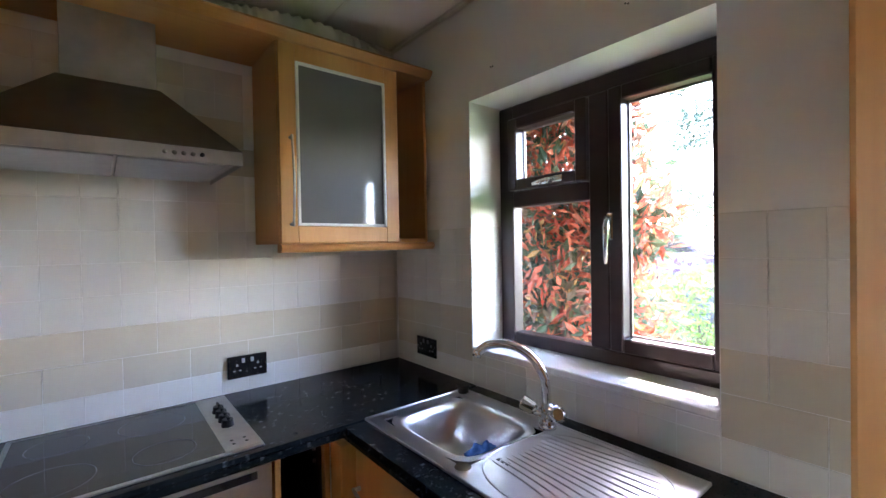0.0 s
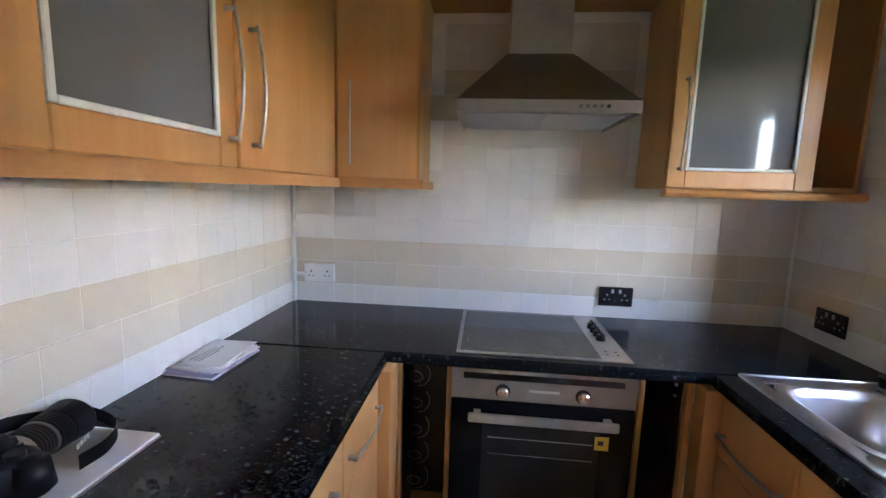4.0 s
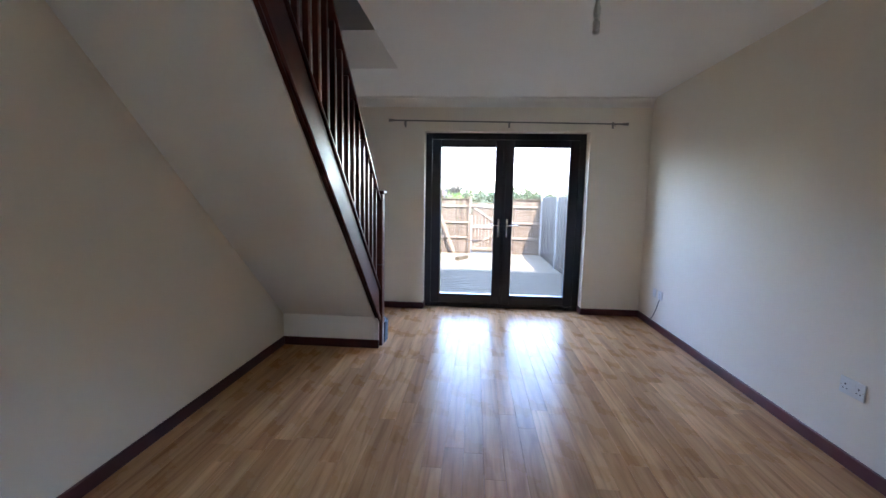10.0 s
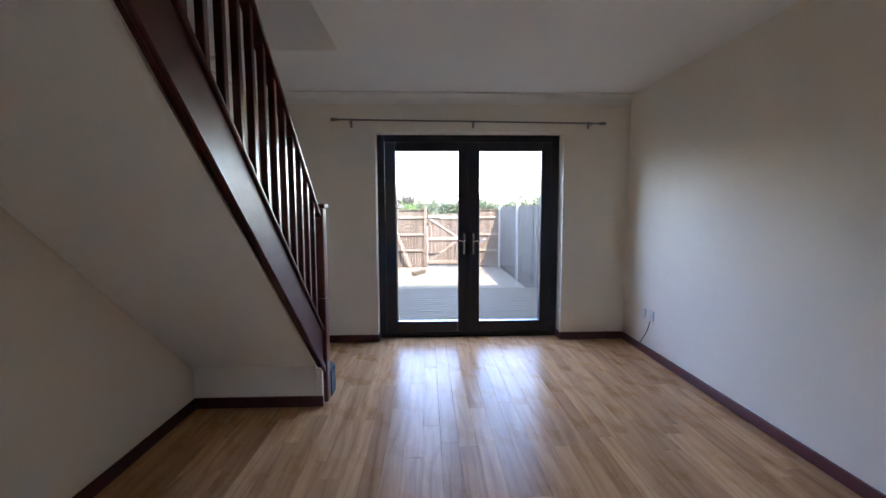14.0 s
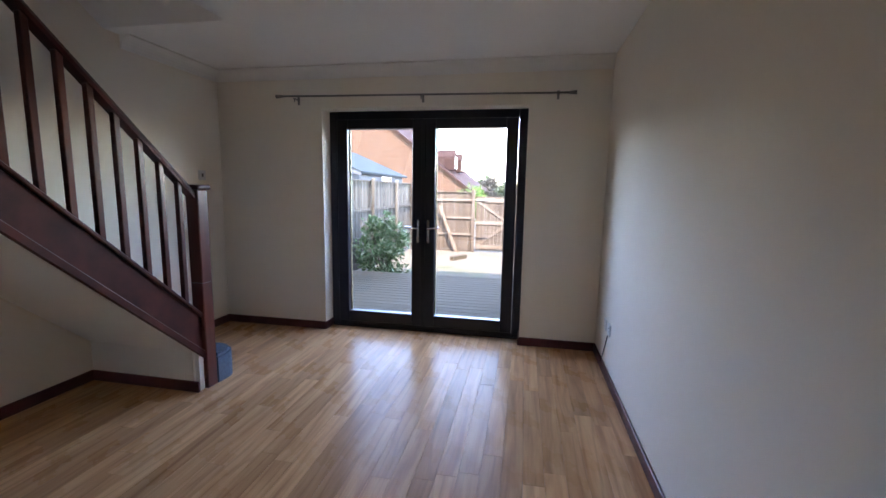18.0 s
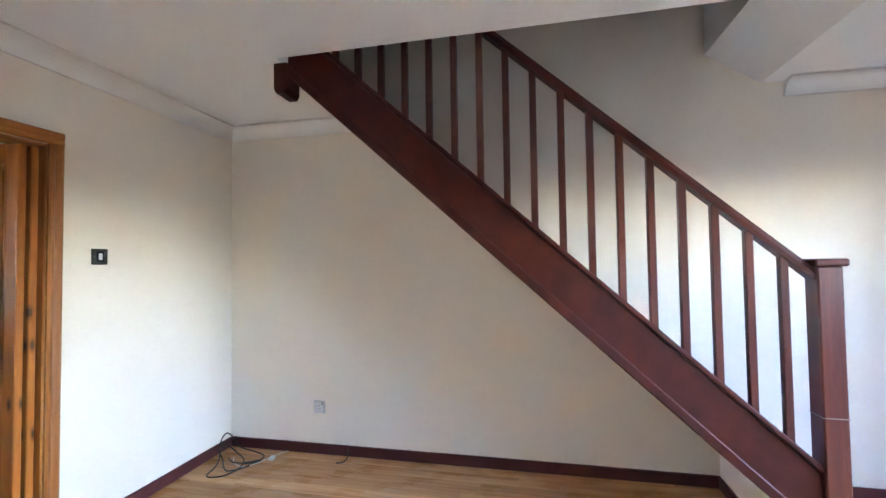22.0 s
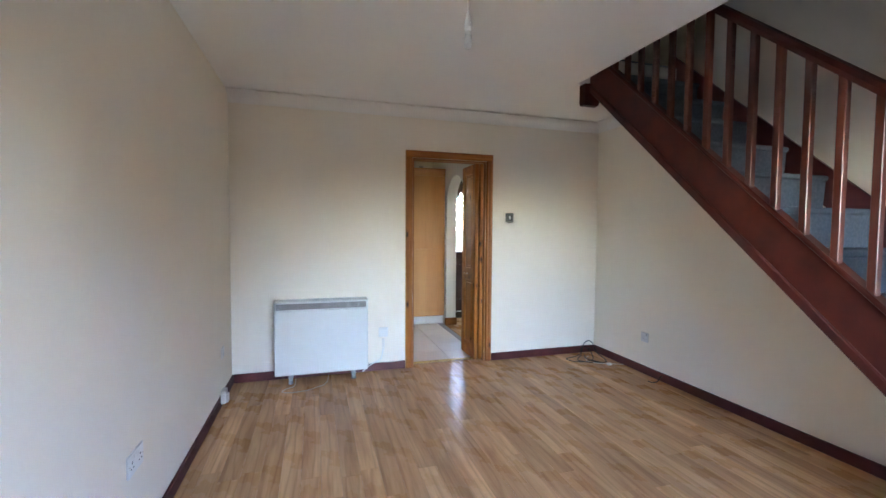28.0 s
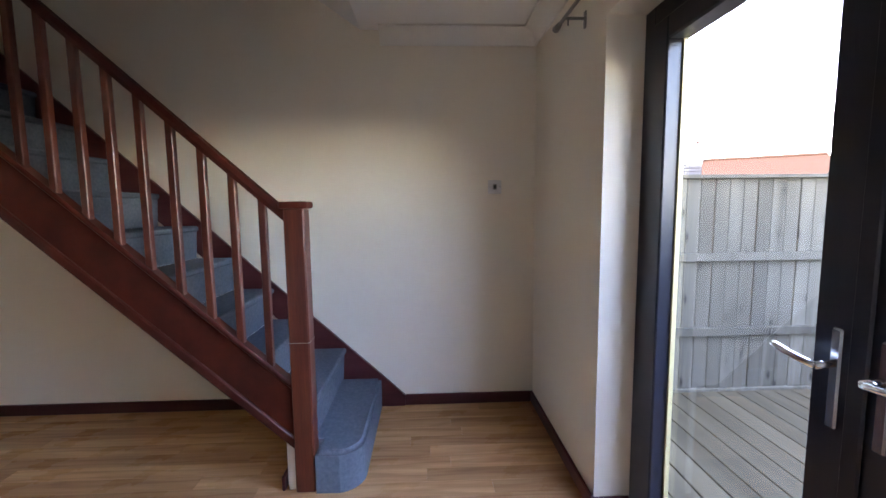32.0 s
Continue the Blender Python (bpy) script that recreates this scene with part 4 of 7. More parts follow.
    box("side", (3.135, KEU - 0.1, -1.748, -1.731, PL, CB - 0.002), M_BEECH, r)
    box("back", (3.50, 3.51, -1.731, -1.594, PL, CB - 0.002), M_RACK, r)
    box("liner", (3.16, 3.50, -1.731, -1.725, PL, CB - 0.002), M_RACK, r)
    for z in (0.815, 0.775):
        cyl("fixing", (3.20, -1.725, z), (3.20, -1.717, z), 0.006, M_STEEL, r, seg=10)
    tagged(box("corner_post", (3.06, 3.135, -1.86, -1.750, PL, CB - 0.002), M_BEECH, bevel=0.003), "beech laminate corner post between units", "corner post")
    tagged(box("plinth", (3.16, 3.178, -1.80, -0.70, 0.0, PL), M_BEECH_X, bevel=0.001), "beech laminate plinth under the oven", "plinth")
    # south run under the sink
    xs = (1.93, 2.42, 2.73, 3.055)
    for i, (x0, x1) in enumerate(zip(xs, xs[1:])):
        u = thing("base_cabinet", ((x0 + x1) / 2, -2.1, 0), "beech laminate base cabinet under the sink with bow handles", "cabinet", g)
        box("body", (x0, x1 - 0.003, KS + 0.003, -1.815, PL, 0.735), M_BEECH, u, 0.001)
        box("front_rail", (x0, x1 - 0.003, -1.86, -1.815, 0.736, CB - 0.002), M_BEECH, u, 0.001)
        d = box("drawer_front", (x0 + 0.002, x1 - 0.005, -1.814, -1.795, 0.655, 0.858), M_BEECH, u, 0.004)
        c = (x0 + x1) / 2
        bar_handle((c + 0.13, -1.795, 0.735), (c - 0.13, -1.795, 0.735), (0, 1, 0), d)
        box("door", (x0 + 0.002, x1 - 0.005, -1.814, -1.795, PL + 0.003, 0.65), M_BEECH, u, 0.004)
    tagged(box("plinth", (1.93, 3.14, -1.862, -1.845, 0.0, PL), M_BEECH_X, bevel=0.001), "beech laminate plinth under the sink units", "plinth")


base_units()


def tall_unit():
    x0, x1, yf, top = 1.204 - KX, 1.915, -1.69, 2.13
    u = thing("tall_cabinet", ((x0 + x1) / 2, -2.0, 0), "tall beech laminate larder cabinet with two doors", "cabinet")
    box("body", (x0, x1, KS + 0.003, yf - 0.02, 0.12, top), M_BEECH, u, 0.002)
    box("plinth", (x0, x1, yf - 0.09, yf - 0.07, 0, 0.12), M_WHITE, u, 0.001)
    for z0, z1, hz in ((0.125, 1.055, 0.8), (1.06, 2.05, 1.12)):
        d = box("door", (x0 + 0.003, x1 - 0.003, yf - 0.019, yf, z0, z1), M_BEECH, u, 0.004)
        bar_handle((x1 - 0.05, yf, hz), (x1 - 0.05, yf, hz + 0.2), (0, 1, 0), d)
    box("top_rail", (x0, x1, yf - 0.019, yf, 2.053, top), M_BEECH, u, 0.003)
    box("cornice", (x0 - 0.003, x1 + 0.012, KS + 0.003, yf + 0.02, top, top + 0.022), M_BEECH_X, u, 0.006)


tall_unit()


# ---- wall cabinets ----
UB, UT = 1.490, 2.215


def frosted():
    m, nd, ln, p = material("smoked_cabinet_glass")
    p.inputs["Roughness"].default_value = 0.06
    p.inputs["Specular IOR Level"].default_value = 0.6
    v = mapped(nd, ln)
    ln.new(ramp(nd, ln, noise_tex(nd, ln, v, 3, 2), [(0.3, (0.145, 0.142, 0.135)), (0.7, (0.175, 0.171, 0.163))]), p.inputs["Base Color"])
    return m


M_SMOKEU = frosted()


def glazed_door(parent, axis, face, out, u0, u1, z0, z1, mat):
    """A framed door with a grey glass panel in a white bead; axis: the axis along which it runs."""
    f, th = 0.062, 0.019
    lo, hi = sorted((face, face - out * th))

    def bb(a0, a1, h0, h1, d0=lo, d1=hi):
        return (a0, a1, d0, d1, h0, h1) if axis == 0 else (d0, d1, a0, a1, h0, h1)
    d = box("door", bb(u0, u0 + f, z0, z1), mat, parent, 0.003)
    box("door_stile", bb(u1 - f, u1, z0, z1), mat, d, 0.003)
    box("door_rail", bb(u0 + f, u1 - f, z1 - f, z1), mat, d, 0.003)
    box("door_rail", bb(u0 + f, u1 - f, z0, z0 + f), mat, d, 0.003)
    m = (lo + hi) / 2
    box("glass_panel", bb(u0 + f - 0.004, u1 - f + 0.004, z0 + f - 0.004, z1 - f + 0.004, m - 0.002, m + 0.002), M_SMOKEU, d, 0, "smoky grey glass")
    b0, b1 = sorted((m + out * 0.003, face + out * 0.003))
    t = 0.011
    for q in ((u0 + f, u0 + f + t, z0 + f, z1 - f), (u1 - f - t, u1 - f, z0 + f, z1 - f), (u0 + f + t, u1 - f - t, z0 + f, z0 + f + t), (u0 + f + t, u1 - f - t, z1 - f - t, z1 - f)):
        box("bead", bb(*q, b0, b1), M_WHITE, d, 0.002, "white glazing bead")
    return d


def moulding(name, pts, z, prof, mat, label, category):
    """A strip with a profile swept along a line of plan points at height z; profile pairs are out and up."""
    t = thing(name, (pts[0][0], pts[0][1], z), label, category)
    ps = [Vector((x, y, z)) for x, y in pts]
    ds = [(q - p).normalized() for p, q in zip(ps, ps[1:])]
    ns = [Vector((d.y, -d.x, 0)) for d in ds]
    mitre = [ns[0]] + [(u + v) / (1 + u.dot(v)) for u, v in zip(ns, ns[1:])] + [ns[-1]]
    for i in range(len(ds)):
        bm = bmesh.new()
        rings = [[bm.verts.new(ps[j] + mitre[j] * a + Vector((0, 0, b))) for a, b in prof] for j in (i, i + 1)]
        k = len(prof)
        for j in range(k):
            bm.faces.new((rings[0][j], rings[0][(j + 1) % k], rings[1][(j + 1) % k], rings[1][j]))
        bm.faces.new(rings[0])
        bm.faces.new(rings[1])
        bmesh.ops.recalc_face_normals(bm, faces=bm.faces)
        part("moulding", bm, mat, t)
    return t


LIGHT_RAIL = [(-0.02, 0.0), (-0.02, -0.032), (0.010, -0.032), (0.019, -0.029), (0.025, -0.023), (0.028, -0.015), (0.025, -0.007), (0.019, -0.002), (0.012, 0.0)]
CORNICE = [(-0.03, 0.0), (-0.03, 0.035), (0.030, 0.035), (0.034, 0.026), (0.024, 0.012), (0.010, 0.0)]


def wall_units():
    g = "beech wall units"
    yf = -0.476
    a = thing("wall_cabinet", (2.42, -0.3, UB), "beech wall cabinet with a grey glass door", "cabinet", g)
    box("body", (2.178, 2.660, yf + 0.02, KN - 0.006, UB, UT), M_BEECH, a, 0.001)
    d = glazed_door(a, 0, yf, -1, 2.180, 2.658, UB + 0.003, UT - 0.003, M_BEECH)
    bar_handle((2.630, yf, UB + 0.065), (2.630, yf, UB + 0.33), (0, -1, 0), d, 0.005)
    b = thing("wall_cabinet", (2.86, -0.3, UB), "beech wall cabinet with a plain door", "cabinet", g)
    box("body", (2.664, 3.291, yf + 0.02, KN - 0.006, UB, UT), M_BEECH, b, 0.001)
    d = box("door", (2.666, 3.289, yf, yf + 0.019, UB + 0.003, UT - 0.003), M_BEECH, b, 0.004)
    bar_handle((2.722, yf, UB + 0.06), (2.722, yf, UB + 0.32), (0, -1, 0), d, 0.005)
    # angled corner cabinet
    c = thing("corner_wall_cabinet", (3.4, -0.4, UB), "beech corner wall cabinet with an angled plain door", "cabinet", g)
    p0, p1 = Vector((3.295, yf)), Vector((3.375, -0.768))
    prism("body", [(3.295, KN - 0.006), (3.295, -0.470), (3.385, -0.738), (3.385, -0.775), (KEU - 0.003, -0.775), (KEU - 0.003, KN - 0.006)], 2, UB, UT, M_BEECH, c)
    u = (p1 - p0).normalized()
    n = Vector((-u.y, u.x)) * -1 if Vector((-u.y, u.x)).x > 0 else Vector((-u.y, u.x))
    q = [p0 + u * 0.004, p1 - u * 0.004]
    prism("door", [tuple(q[0]), tuple(q[1]), tuple(q[1] + n * 0.019), tuple(q[0] + n * 0.019)], 2, UB + 0.003, UT - 0.003, M_BEECH, c, bevel=0.003)
    hp = p0 + u * 0.05 + n * 0.019
    bar_handle((hp.x, hp.y, UB + 0.06), (hp.x, hp.y, UB + 0.34), (n.x, n.y, 0), c, 0.005)
    moulding("light_rail", [(2.178, KN - 0.006), (2.178, yf), (3.29, yf), (3.365, -0.775), (KEU - 0.004, -0.775)][::-1], UB, LIGHT_RAIL, M_BEECH_X, "rounded beech light rail under the wall cabinets", "light rail")
    # east: glass-door cabinet and open end shelf
    e = thing("wall_cabinet", (3.5, -1.93, UB), "beech wall cabinet with a grey glass door in a white bead", "cabinet", g)
    box("body", (3.39, KEU - 0.003, -2.185, -1.685, UB, UT), M_BEECH, e, 0.001)
    d = glazed_door(e, 1, 3.37, -1, -2.183, -1.687, UB + 0.003, UT - 0.003, M_BEECH)
    bar_handle((3.37, -1.725, UB + 0.07), (3.37, -1.725, UB + 0.38), (-1, 0, 0), d, 0.005)
    s = thing("open_shelf_unit", (3.5, -2.27, UB), "open beech end shelf beside the glazed cabinet", "shelf unit", g)
    box("side", (3.39, KEU - 0.003, -2.348, -2.333, UB, UT), M_BEECH, s, 0.002)
    box("base", (3.39, KEU - 0.003, -2.333, -2.186, UB, UB + 0.018), M_BEECH_X, s, 0.002)
    box("back", (KEU - 0.014, KEU - 0.003, -2.333, -2.186, UB + 0.018, UT), M_BEECH, s, 0.001)
    moulding("light_rail", [(3.372, -1.68), (3.372, -2.352)][::1], UB, [(a, b) for a, b in LIGHT_RAIL], M_BEECH_X, "rounded beech light rail under the glazed cabinet", "light rail")
    # bridging board with cornice
    tb = thing("cabinet_top", (3.5, -1.5, 2.2155), "beech top board bridging the wall cabinets over the hood", "shelf")
    box("board", (3.400, KEU - 0.003, -2.348, -0.777, 2.2155, 2.229), M_BEECH_X, tb, 0.001)
    box("edging", (3.385, 3.3995, -2.348, -0.777, 2.2150, 2.2295), M_BEECH_X, tb, 0.002)
    moulding("cornice", [(3.372, -0.775), (3.372, -2.352)], 2.2155, CORNICE, M_BEECH_X, "beech cornice along the wall cabinets", "cornice")
    moulding("cornice", [(2.178, yf), (3.29, yf), (3.365, -0.775)][::-1], 2.2155, CORNICE, M_BEECH_X, "beech cornice along the wall cabinets", "cornice")


wall_units()


# ---- cooker hood, hob, oven ----
def hood():
    h = thing("cooker_hood", (3.45, -1.225, 1.73), "stainless steel chimney cooker hood over the hob", "cooker hood")
    y0, y1, xf, xb = -1.525, -0.925, 3.20, KEU - 0.008
    cy0, cy1, cx = -1.345, -1.106, 3.516
    bm = bmesh.new()
    lo = [bm.verts.new(p) for p in ((xf, y0, 1.762), (xf, y1, 1.762), (xb, y1, 1.762), (xb, y0, 1.762))]
    hi = [bm.verts.new(p) for p in ((cx, cy0 - 0.008, 2.000), (cx, cy1 + 0.008, 2.000), (xb, cy1 + 0.008, 2.000), (xb, cy0 - 0.008, 2.000))]
    bm.faces.new(lo); bm.faces.new(hi[::-1])
    for i in range(4):
        bm.faces.new((lo[i], lo[(i + 1) % 4], hi[(i + 1) % 4], hi[i]))
    bmesh.ops.recalc_face_normals(bm, faces=bm.faces)
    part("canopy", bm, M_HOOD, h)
    bm = bmesh.new()
    for b in ((xf, xf + 0.004, y0, y1), (xf + 0.004, xb, y0, y0 + 0.004), (xf + 0.004, xb, y1 - 0.004, y1)):
        b_box(bm, *b, 1.722, 1.761)
    band = part("front_band", bm, M_STEEL, h)
    box("filter", (xf + 0.05, xb - 0.04, -1.222, y1 - 0.035, 1.724, 1.73), M_FILTER, h, 0.002, "silver mesh grease filter")
    box("filter", (xf + 0.05, xb - 0.04, y0 + 0.035, -1.228, 1.724, 1.73), M_FILTER, h, 0.002, "silver mesh grease filter")
    box("underside", (xf + 0.004, xb, y0 + 0.004, y1 - 0.004, 1.735, 1.742), M_STEEL, h, 0)
    box("lower_chimney", (cx, xb, cy0, cy1, 1.998, 2.2150), M_STEEL, h, 0.002)
    box("upper_chimney", (cx + 0.006, xb, cy0 + 0.006, cy1 - 0.006, 2.231, CEIL - 0.04), M_STEEL, h, 0.002)
    for k in range(5):
        cyl("button", (xf, -1.33 - 0.022 * k, 1.742), (xf - 0.006, -1.33 - 0.022 * k, 1.742), 0.006, M_GREY if k < 4 else M_BLACK, band, seg=10)


# the hood's steel, darkened on the canopy for the dim room it mirrors
M_HOOD = plain("steel_dim_reflection", (0.30, 0.265, 0.235), (0.25, 0.222, 0.198), 0.36, 1.0, scale=5)
M_FILTER = plain("filter_mesh", (0.50, 0.51, 0.52), (0.42, 0.43, 0.44), 0.45, 1.0, scale=80, grain=0.6, grain_scale=500)
hood()


def hob():
    x0, x1, y0, y1 = 3.135, 3.655, -1.550, -0.957
    h = thing("hob", ((x0 + x1) / 2, (y0 + y1) / 2, CT), "black ceramic hob in a steel rim with four knobs", "hob")
    bm = bmesh.new()
    z0, z1 = CT, CT + 0.006
    for b in ((x0, x0 + 0.014, y0, y1), (x1 - 0.014, x1, y0, y1), (x0 + 0.014, x1 - 0.014, y1 - 0.014, y1), (x0 + 0.014, x1 - 0.014, y0, y0 + 0.10)):
        b_box(bm, *b, z0, z1, 0.0015)
    rim = part("steel_rim", bm, M_STEEL, h)
    box("glass_top", (x0 + 0.014, x1 - 0.014, y0 + 0.10, y1 - 0.014, z0, z0 + 0.005), M_CERAMIC, h, 0)
    for cx, cy, r in ((3.27, -1.08, 0.09), (3.52, -1.08, 0.072), (3.27, -1.32, 0.075), (3.52, -1.31, 0.09)):
        bm = bmesh.new()
        pts = [(cx + r * math.cos(a), cy + r * math.sin(a), z0 + 0.0052) for a in [2 * math.pi * i / 48 for i in range(49)]]
        b_tube(bm, pts, 0.0007, 4)
        part("zone_ring", bm, M_RING, h)
    for k in range(4):
        kx = 3.34 + 0.047 * k
        bm = b_cyl(bmesh.new(), (kx, y0 + 0.055, z1), (kx, y0 + 0.055, z1 + 0.022), 0.019, 0.016, 16)
        b_box(bm, kx - 0.018, kx + 0.018, y0 + 0.051, y0 + 0.059, z1 + 0.022, z1 + 0.032, 0.002)
        part("knob", bm, M_BLACK, h)
    for k in range(4):
        cyl("lamp", (3.19 + 0.028 * (k // 2), y0 + 0.035 + 0.035 * (k % 2), z1), (3.19 + 0.028 * (k // 2), y0 + 0.035 + 0.035 * (k % 2), z1 + 0.001), 0.005, M_BLACK, rim, seg=10)


M_CERAMIC = plain("black_ceramic", (0.010, 0.011, 0.012), (0.014, 0.015, 0.016), 0.05, scale=12, rough_var=0.02)
M_RING = plain("ring_print", (0.16, 0.165, 0.17), (0.13, 0.13, 0.135), 0.3)
hob()


def oven():
    y0, y1, xf = -1.560, -0.948, 3.106
    o = thing("oven", (3.4, (y0 + y1) / 2, 0.15), "built-in black glass oven with steel control panel and bar handle", "oven")
    box("body", (3.14, KEU - 0.06, y0 + 0.01, y1 - 0.01, 0.16, CB - 0.004), M_BLACK, o, 0.001)
    p = box("control_panel", (xf, 3.138, y0, y1, 0.755, 0.862), M_STEEL, o, 0.002, "brushed steel control panel")
    box("display", (xf - 0.0015, xf, y0 + 0.04, y1 - 0.04, 0.828, 0.850), M_CERAMIC, p, 0)
    for yy in (y1 - 0.174, y0 + 0.173):
        bm = b_cyl(bmesh.new(), (xf, yy, 0.79), (xf - 0.024, yy, 0.79), 0.021, 0.018, 24)
        k = part("dial", bm, M_CHROME, p, smooth=True)
        bm = b_cyl(bmesh.new(), (xf, yy, 0.79), (xf - 0.004, yy, 0.79), 0.025, None, 24)
        part("dial_collar", bm, M_BLACK, k)
    box("label_plate", (xf - 0.002, xf, -1.31, -1.21, 0.792, 0.800), M_WHITE, p, 0)
    d = box("oven_door", (xf, 3.138, y0, y1, 0.17, 0.75), M_OVENGLASS, o, 0.003, "black glass oven door")
    box("window", (xf - 0.0012, xf, y0 + 0.11, y1 - 0.11, 0.30, 0.665), M_OVENWIN, d, 0)
    for z in (0.62, 0.56):
        tube("rack_wire", [(xf - 0.002, y0 + 0.13, z), (xf - 0.002, y1 - 0.13, z)], 0.0015, M_STEEL, d, seg=5)
    hb = bmesh.new()
    b_box(hb, xf - 0.042, xf - 0.028, y0 + 0.06, y1 - 0.06, 0.690, 0.722, 0.004)
    for yy in (y0 + 0.09, y1 - 0.09):
        b_box(hb, xf - 0.03, xf, yy - 0.012, yy + 0.012, 0.694, 0.718)
    part("handle", hb, M_STEEL, d, "brushed steel bar handle")
    st = box("sticker", (xf - 0.0018, xf, -1.482, -1.436, 0.604, 0.652), M_STICKEUR, d, 0, "yellow sticker")
    box("print", (xf - 0.0024, xf - 0.0019, -1.465, -1.446, 0.622, 0.638), M_BLACK, st, 0)


M_OVENGLASS = plain("oven_door_glass", (0.006, 0.006, 0.007), (0.009, 0.009, 0.010), 0.07, scale=6, rough_var=0.02, spec=0.2)
M_OVENWIN = plain("oven_window", (0.030, 0.030, 0.026), (0.040, 0.039, 0.034), 0.10, scale=5, spec=0.25)
M_TABS = plain("orange_strap", (0.75, 0.30, 0.02), (0.65, 0.25, 0.02), 0.6)
M_STICKEUR = plain("yellow_sticker", (0.80, 0.55, 0.05), (0.75, 0.50, 0.04), 0.5)
oven()


# ---- sink and tap ----
def sink():
    x0, x1, y0, y1 = 2.225, 3.098, -2.292, -1.856
    z = CT
    s = thing("sink", (2.68, -2.11, z), "stainless steel inset sink with bowl and ribbed drainer", "sink")
    bx0, bx1, by0, by1 = 2.682, 3.024, -2.202, -1.924
    bm = bmesh.new()
    # deck round the bowl as a grid with rounded bowl opening
    n = 40

    def rr(cx, cy, hx, hy, r, k):
        """k-th of n points round a rounded rectangle."""
        a = 2 * math.pi * k / n
        c, d = math.cos(a), math.sin(a)
        e = 5.0
        q = (abs(c / hx) ** e + abs(d / hy) ** e) ** (-1 / e)
        return cx + c * q, cy + d * q
    cx, cy, hx, hy = (bx0 + bx1) / 2, (by0 + by1) / 2, (bx1 - bx0) / 2, (by1 - by0) / 2
    loops = []
    for off, zz in ((0.03, z + 0.006), (0.012, z + 0.006), (0.0, z + 0.001), (-0.012, z - 0.02), (-0.022, z - 0.11), (-0.04, z - 0.145), (-0.075, z - 0.155)):
        loops.append([bm.verts.new((*rr(cx, cy, hx + off, hy + off, 0, k), zz)) for k in range(n)])
    for u, v in zip(loops, loops[1:]):
        for k in range(n):
            bm.faces.new((u[k], u[(k + 1) % n], v[(k + 1) % n], v[k]))
    bm.faces.new(loops[-1])
    bmesh.ops.recalc_face_normals(bm, faces=bm.faces)
    bowl = part("bowl", bm, M_SINK, s, "shallow rectangular steel bowl", smooth=True)
    cyl("waste", (cx, cy, z - 0.155), (cx, cy, z - 0.152), 0.035, M_CHROME, bowl)
    # flat rim with a raised lip
    bm = bmesh.new()
    e = 0.03
    zt = z + 0.0055
    for b in ((x0, bx0 - 0.028, y0, y1), (bx1 + 0.026, x1, y0, y1), (bx0 - 0.028, bx1 + 0.026, y0, by0 - 0.026), (bx0 - 0.028, bx1 + 0.026, by1 + 0.026, y1)):
        b_box(bm, *b, z, zt)
    rim = part("rim", bm, M_SINK, s)
    for b in ((x0, x0 + 0.008, y0, y1), (x1 - 0.008, x1, y0, y1), (x0 + 0.008, x1 - 0.008, y0, y0 + 0.008), (x0 + 0.008, x1 - 0.008, y1 - 0.008, y1)):
        box("lip", (*b, zt, zt + 0.003), M_SINK, rim, 0.0014)
    # drainer: ribs that fan out from beside the bowl, inside an oval pressed edge
    for k in range(13):
        f = k / 12
        a = radians(150 + 78 * f)
        sx, sy = 2.640 - 0.03 * math.sin(math.pi * f), -2.215 + 0.235 * f
        L = 0.36 - 0.10 * abs(f - 0.45)
        tx, ty = max(sx + L * math.cos(radians(182 - 26 * (f - 0.5))), 2.268), min(max(sy + L * 0.30 * (f - 0.42), -2.262), -1.892)
        mid = ((sx + tx) / 2, (sy + ty) / 2 + 0.012 * math.sin(a), zt + 0.0005)
        pts = curve_pts([(sx, sy, zt - 0.0006), mid, (tx, ty, zt - 0.0006)], 6)
        part("rib", b_tube(bmesh.new(), pts, [0.001] + [0.0036] * (len(pts) - 2) + [0.001], 6), M_SINK, s, smooth=True)
    pts = [(2.450 + (0.205 if math.cos(a) < 0 else 0.215) * math.copysign(abs(math.cos(a)) ** 0.7, math.cos(a)), -2.078 + 0.188 * math.copysign(abs(math.sin(a)) ** 0.7, math.sin(a)), zt) for a in [2 * math.pi * i / 56 for i in range(57)]]
    tube("drainer_edge", pts, 0.0028, M_SINK, s, seg=6)
    # tap-hole cover and overflow slots
    cyl("hole_cover", (2.655, -1.895, zt), (2.655, -1.895, zt + 0.004), 0.022, M_CHROME, s)
    for k in range(3):
        box("overflow_slot", (2.59 + 0.016 * k, 2.599 + 0.016 * k, -2.002, -1.99, zt, zt + 0.001), M_BLACK, s, 0)
    px, py = 3.066, -2.262
    pl = thing("sink_plug", (px, py, zt), "black rubber sink plug standing on the rim", "plug")
    part("stopper", b_cyl(bmesh.new(), (px, py, zt), (px, py, zt + 0.022), 0.02, 0.023), M_BLACK, pl)
    part("collar", b_cyl(bmesh.new(), (px, py, zt + 0.022), (px, py, zt + 0.03), 0.027, 0.025), M_BLACK, pl)
    bm = bmesh.new()
    bmesh.ops.create_icosphere(bm, subdivisions=4, radius=1.0)
    for v in bm.verts:
        q = noise.noise(v.co * 2.1) * 0.35 + noise.noise(v.co * 5.0) * 0.16 + noise.noise(v.co * 14.0) * 0.05
        v.co = Vector((2.80 + v.co.x * 0.062 * (1 + q), -2.118 + v.co.y * 0.06 * (1 + q), z - 0.118 + max(-0.036, v.co.z * 0.058 * (1 + q))))
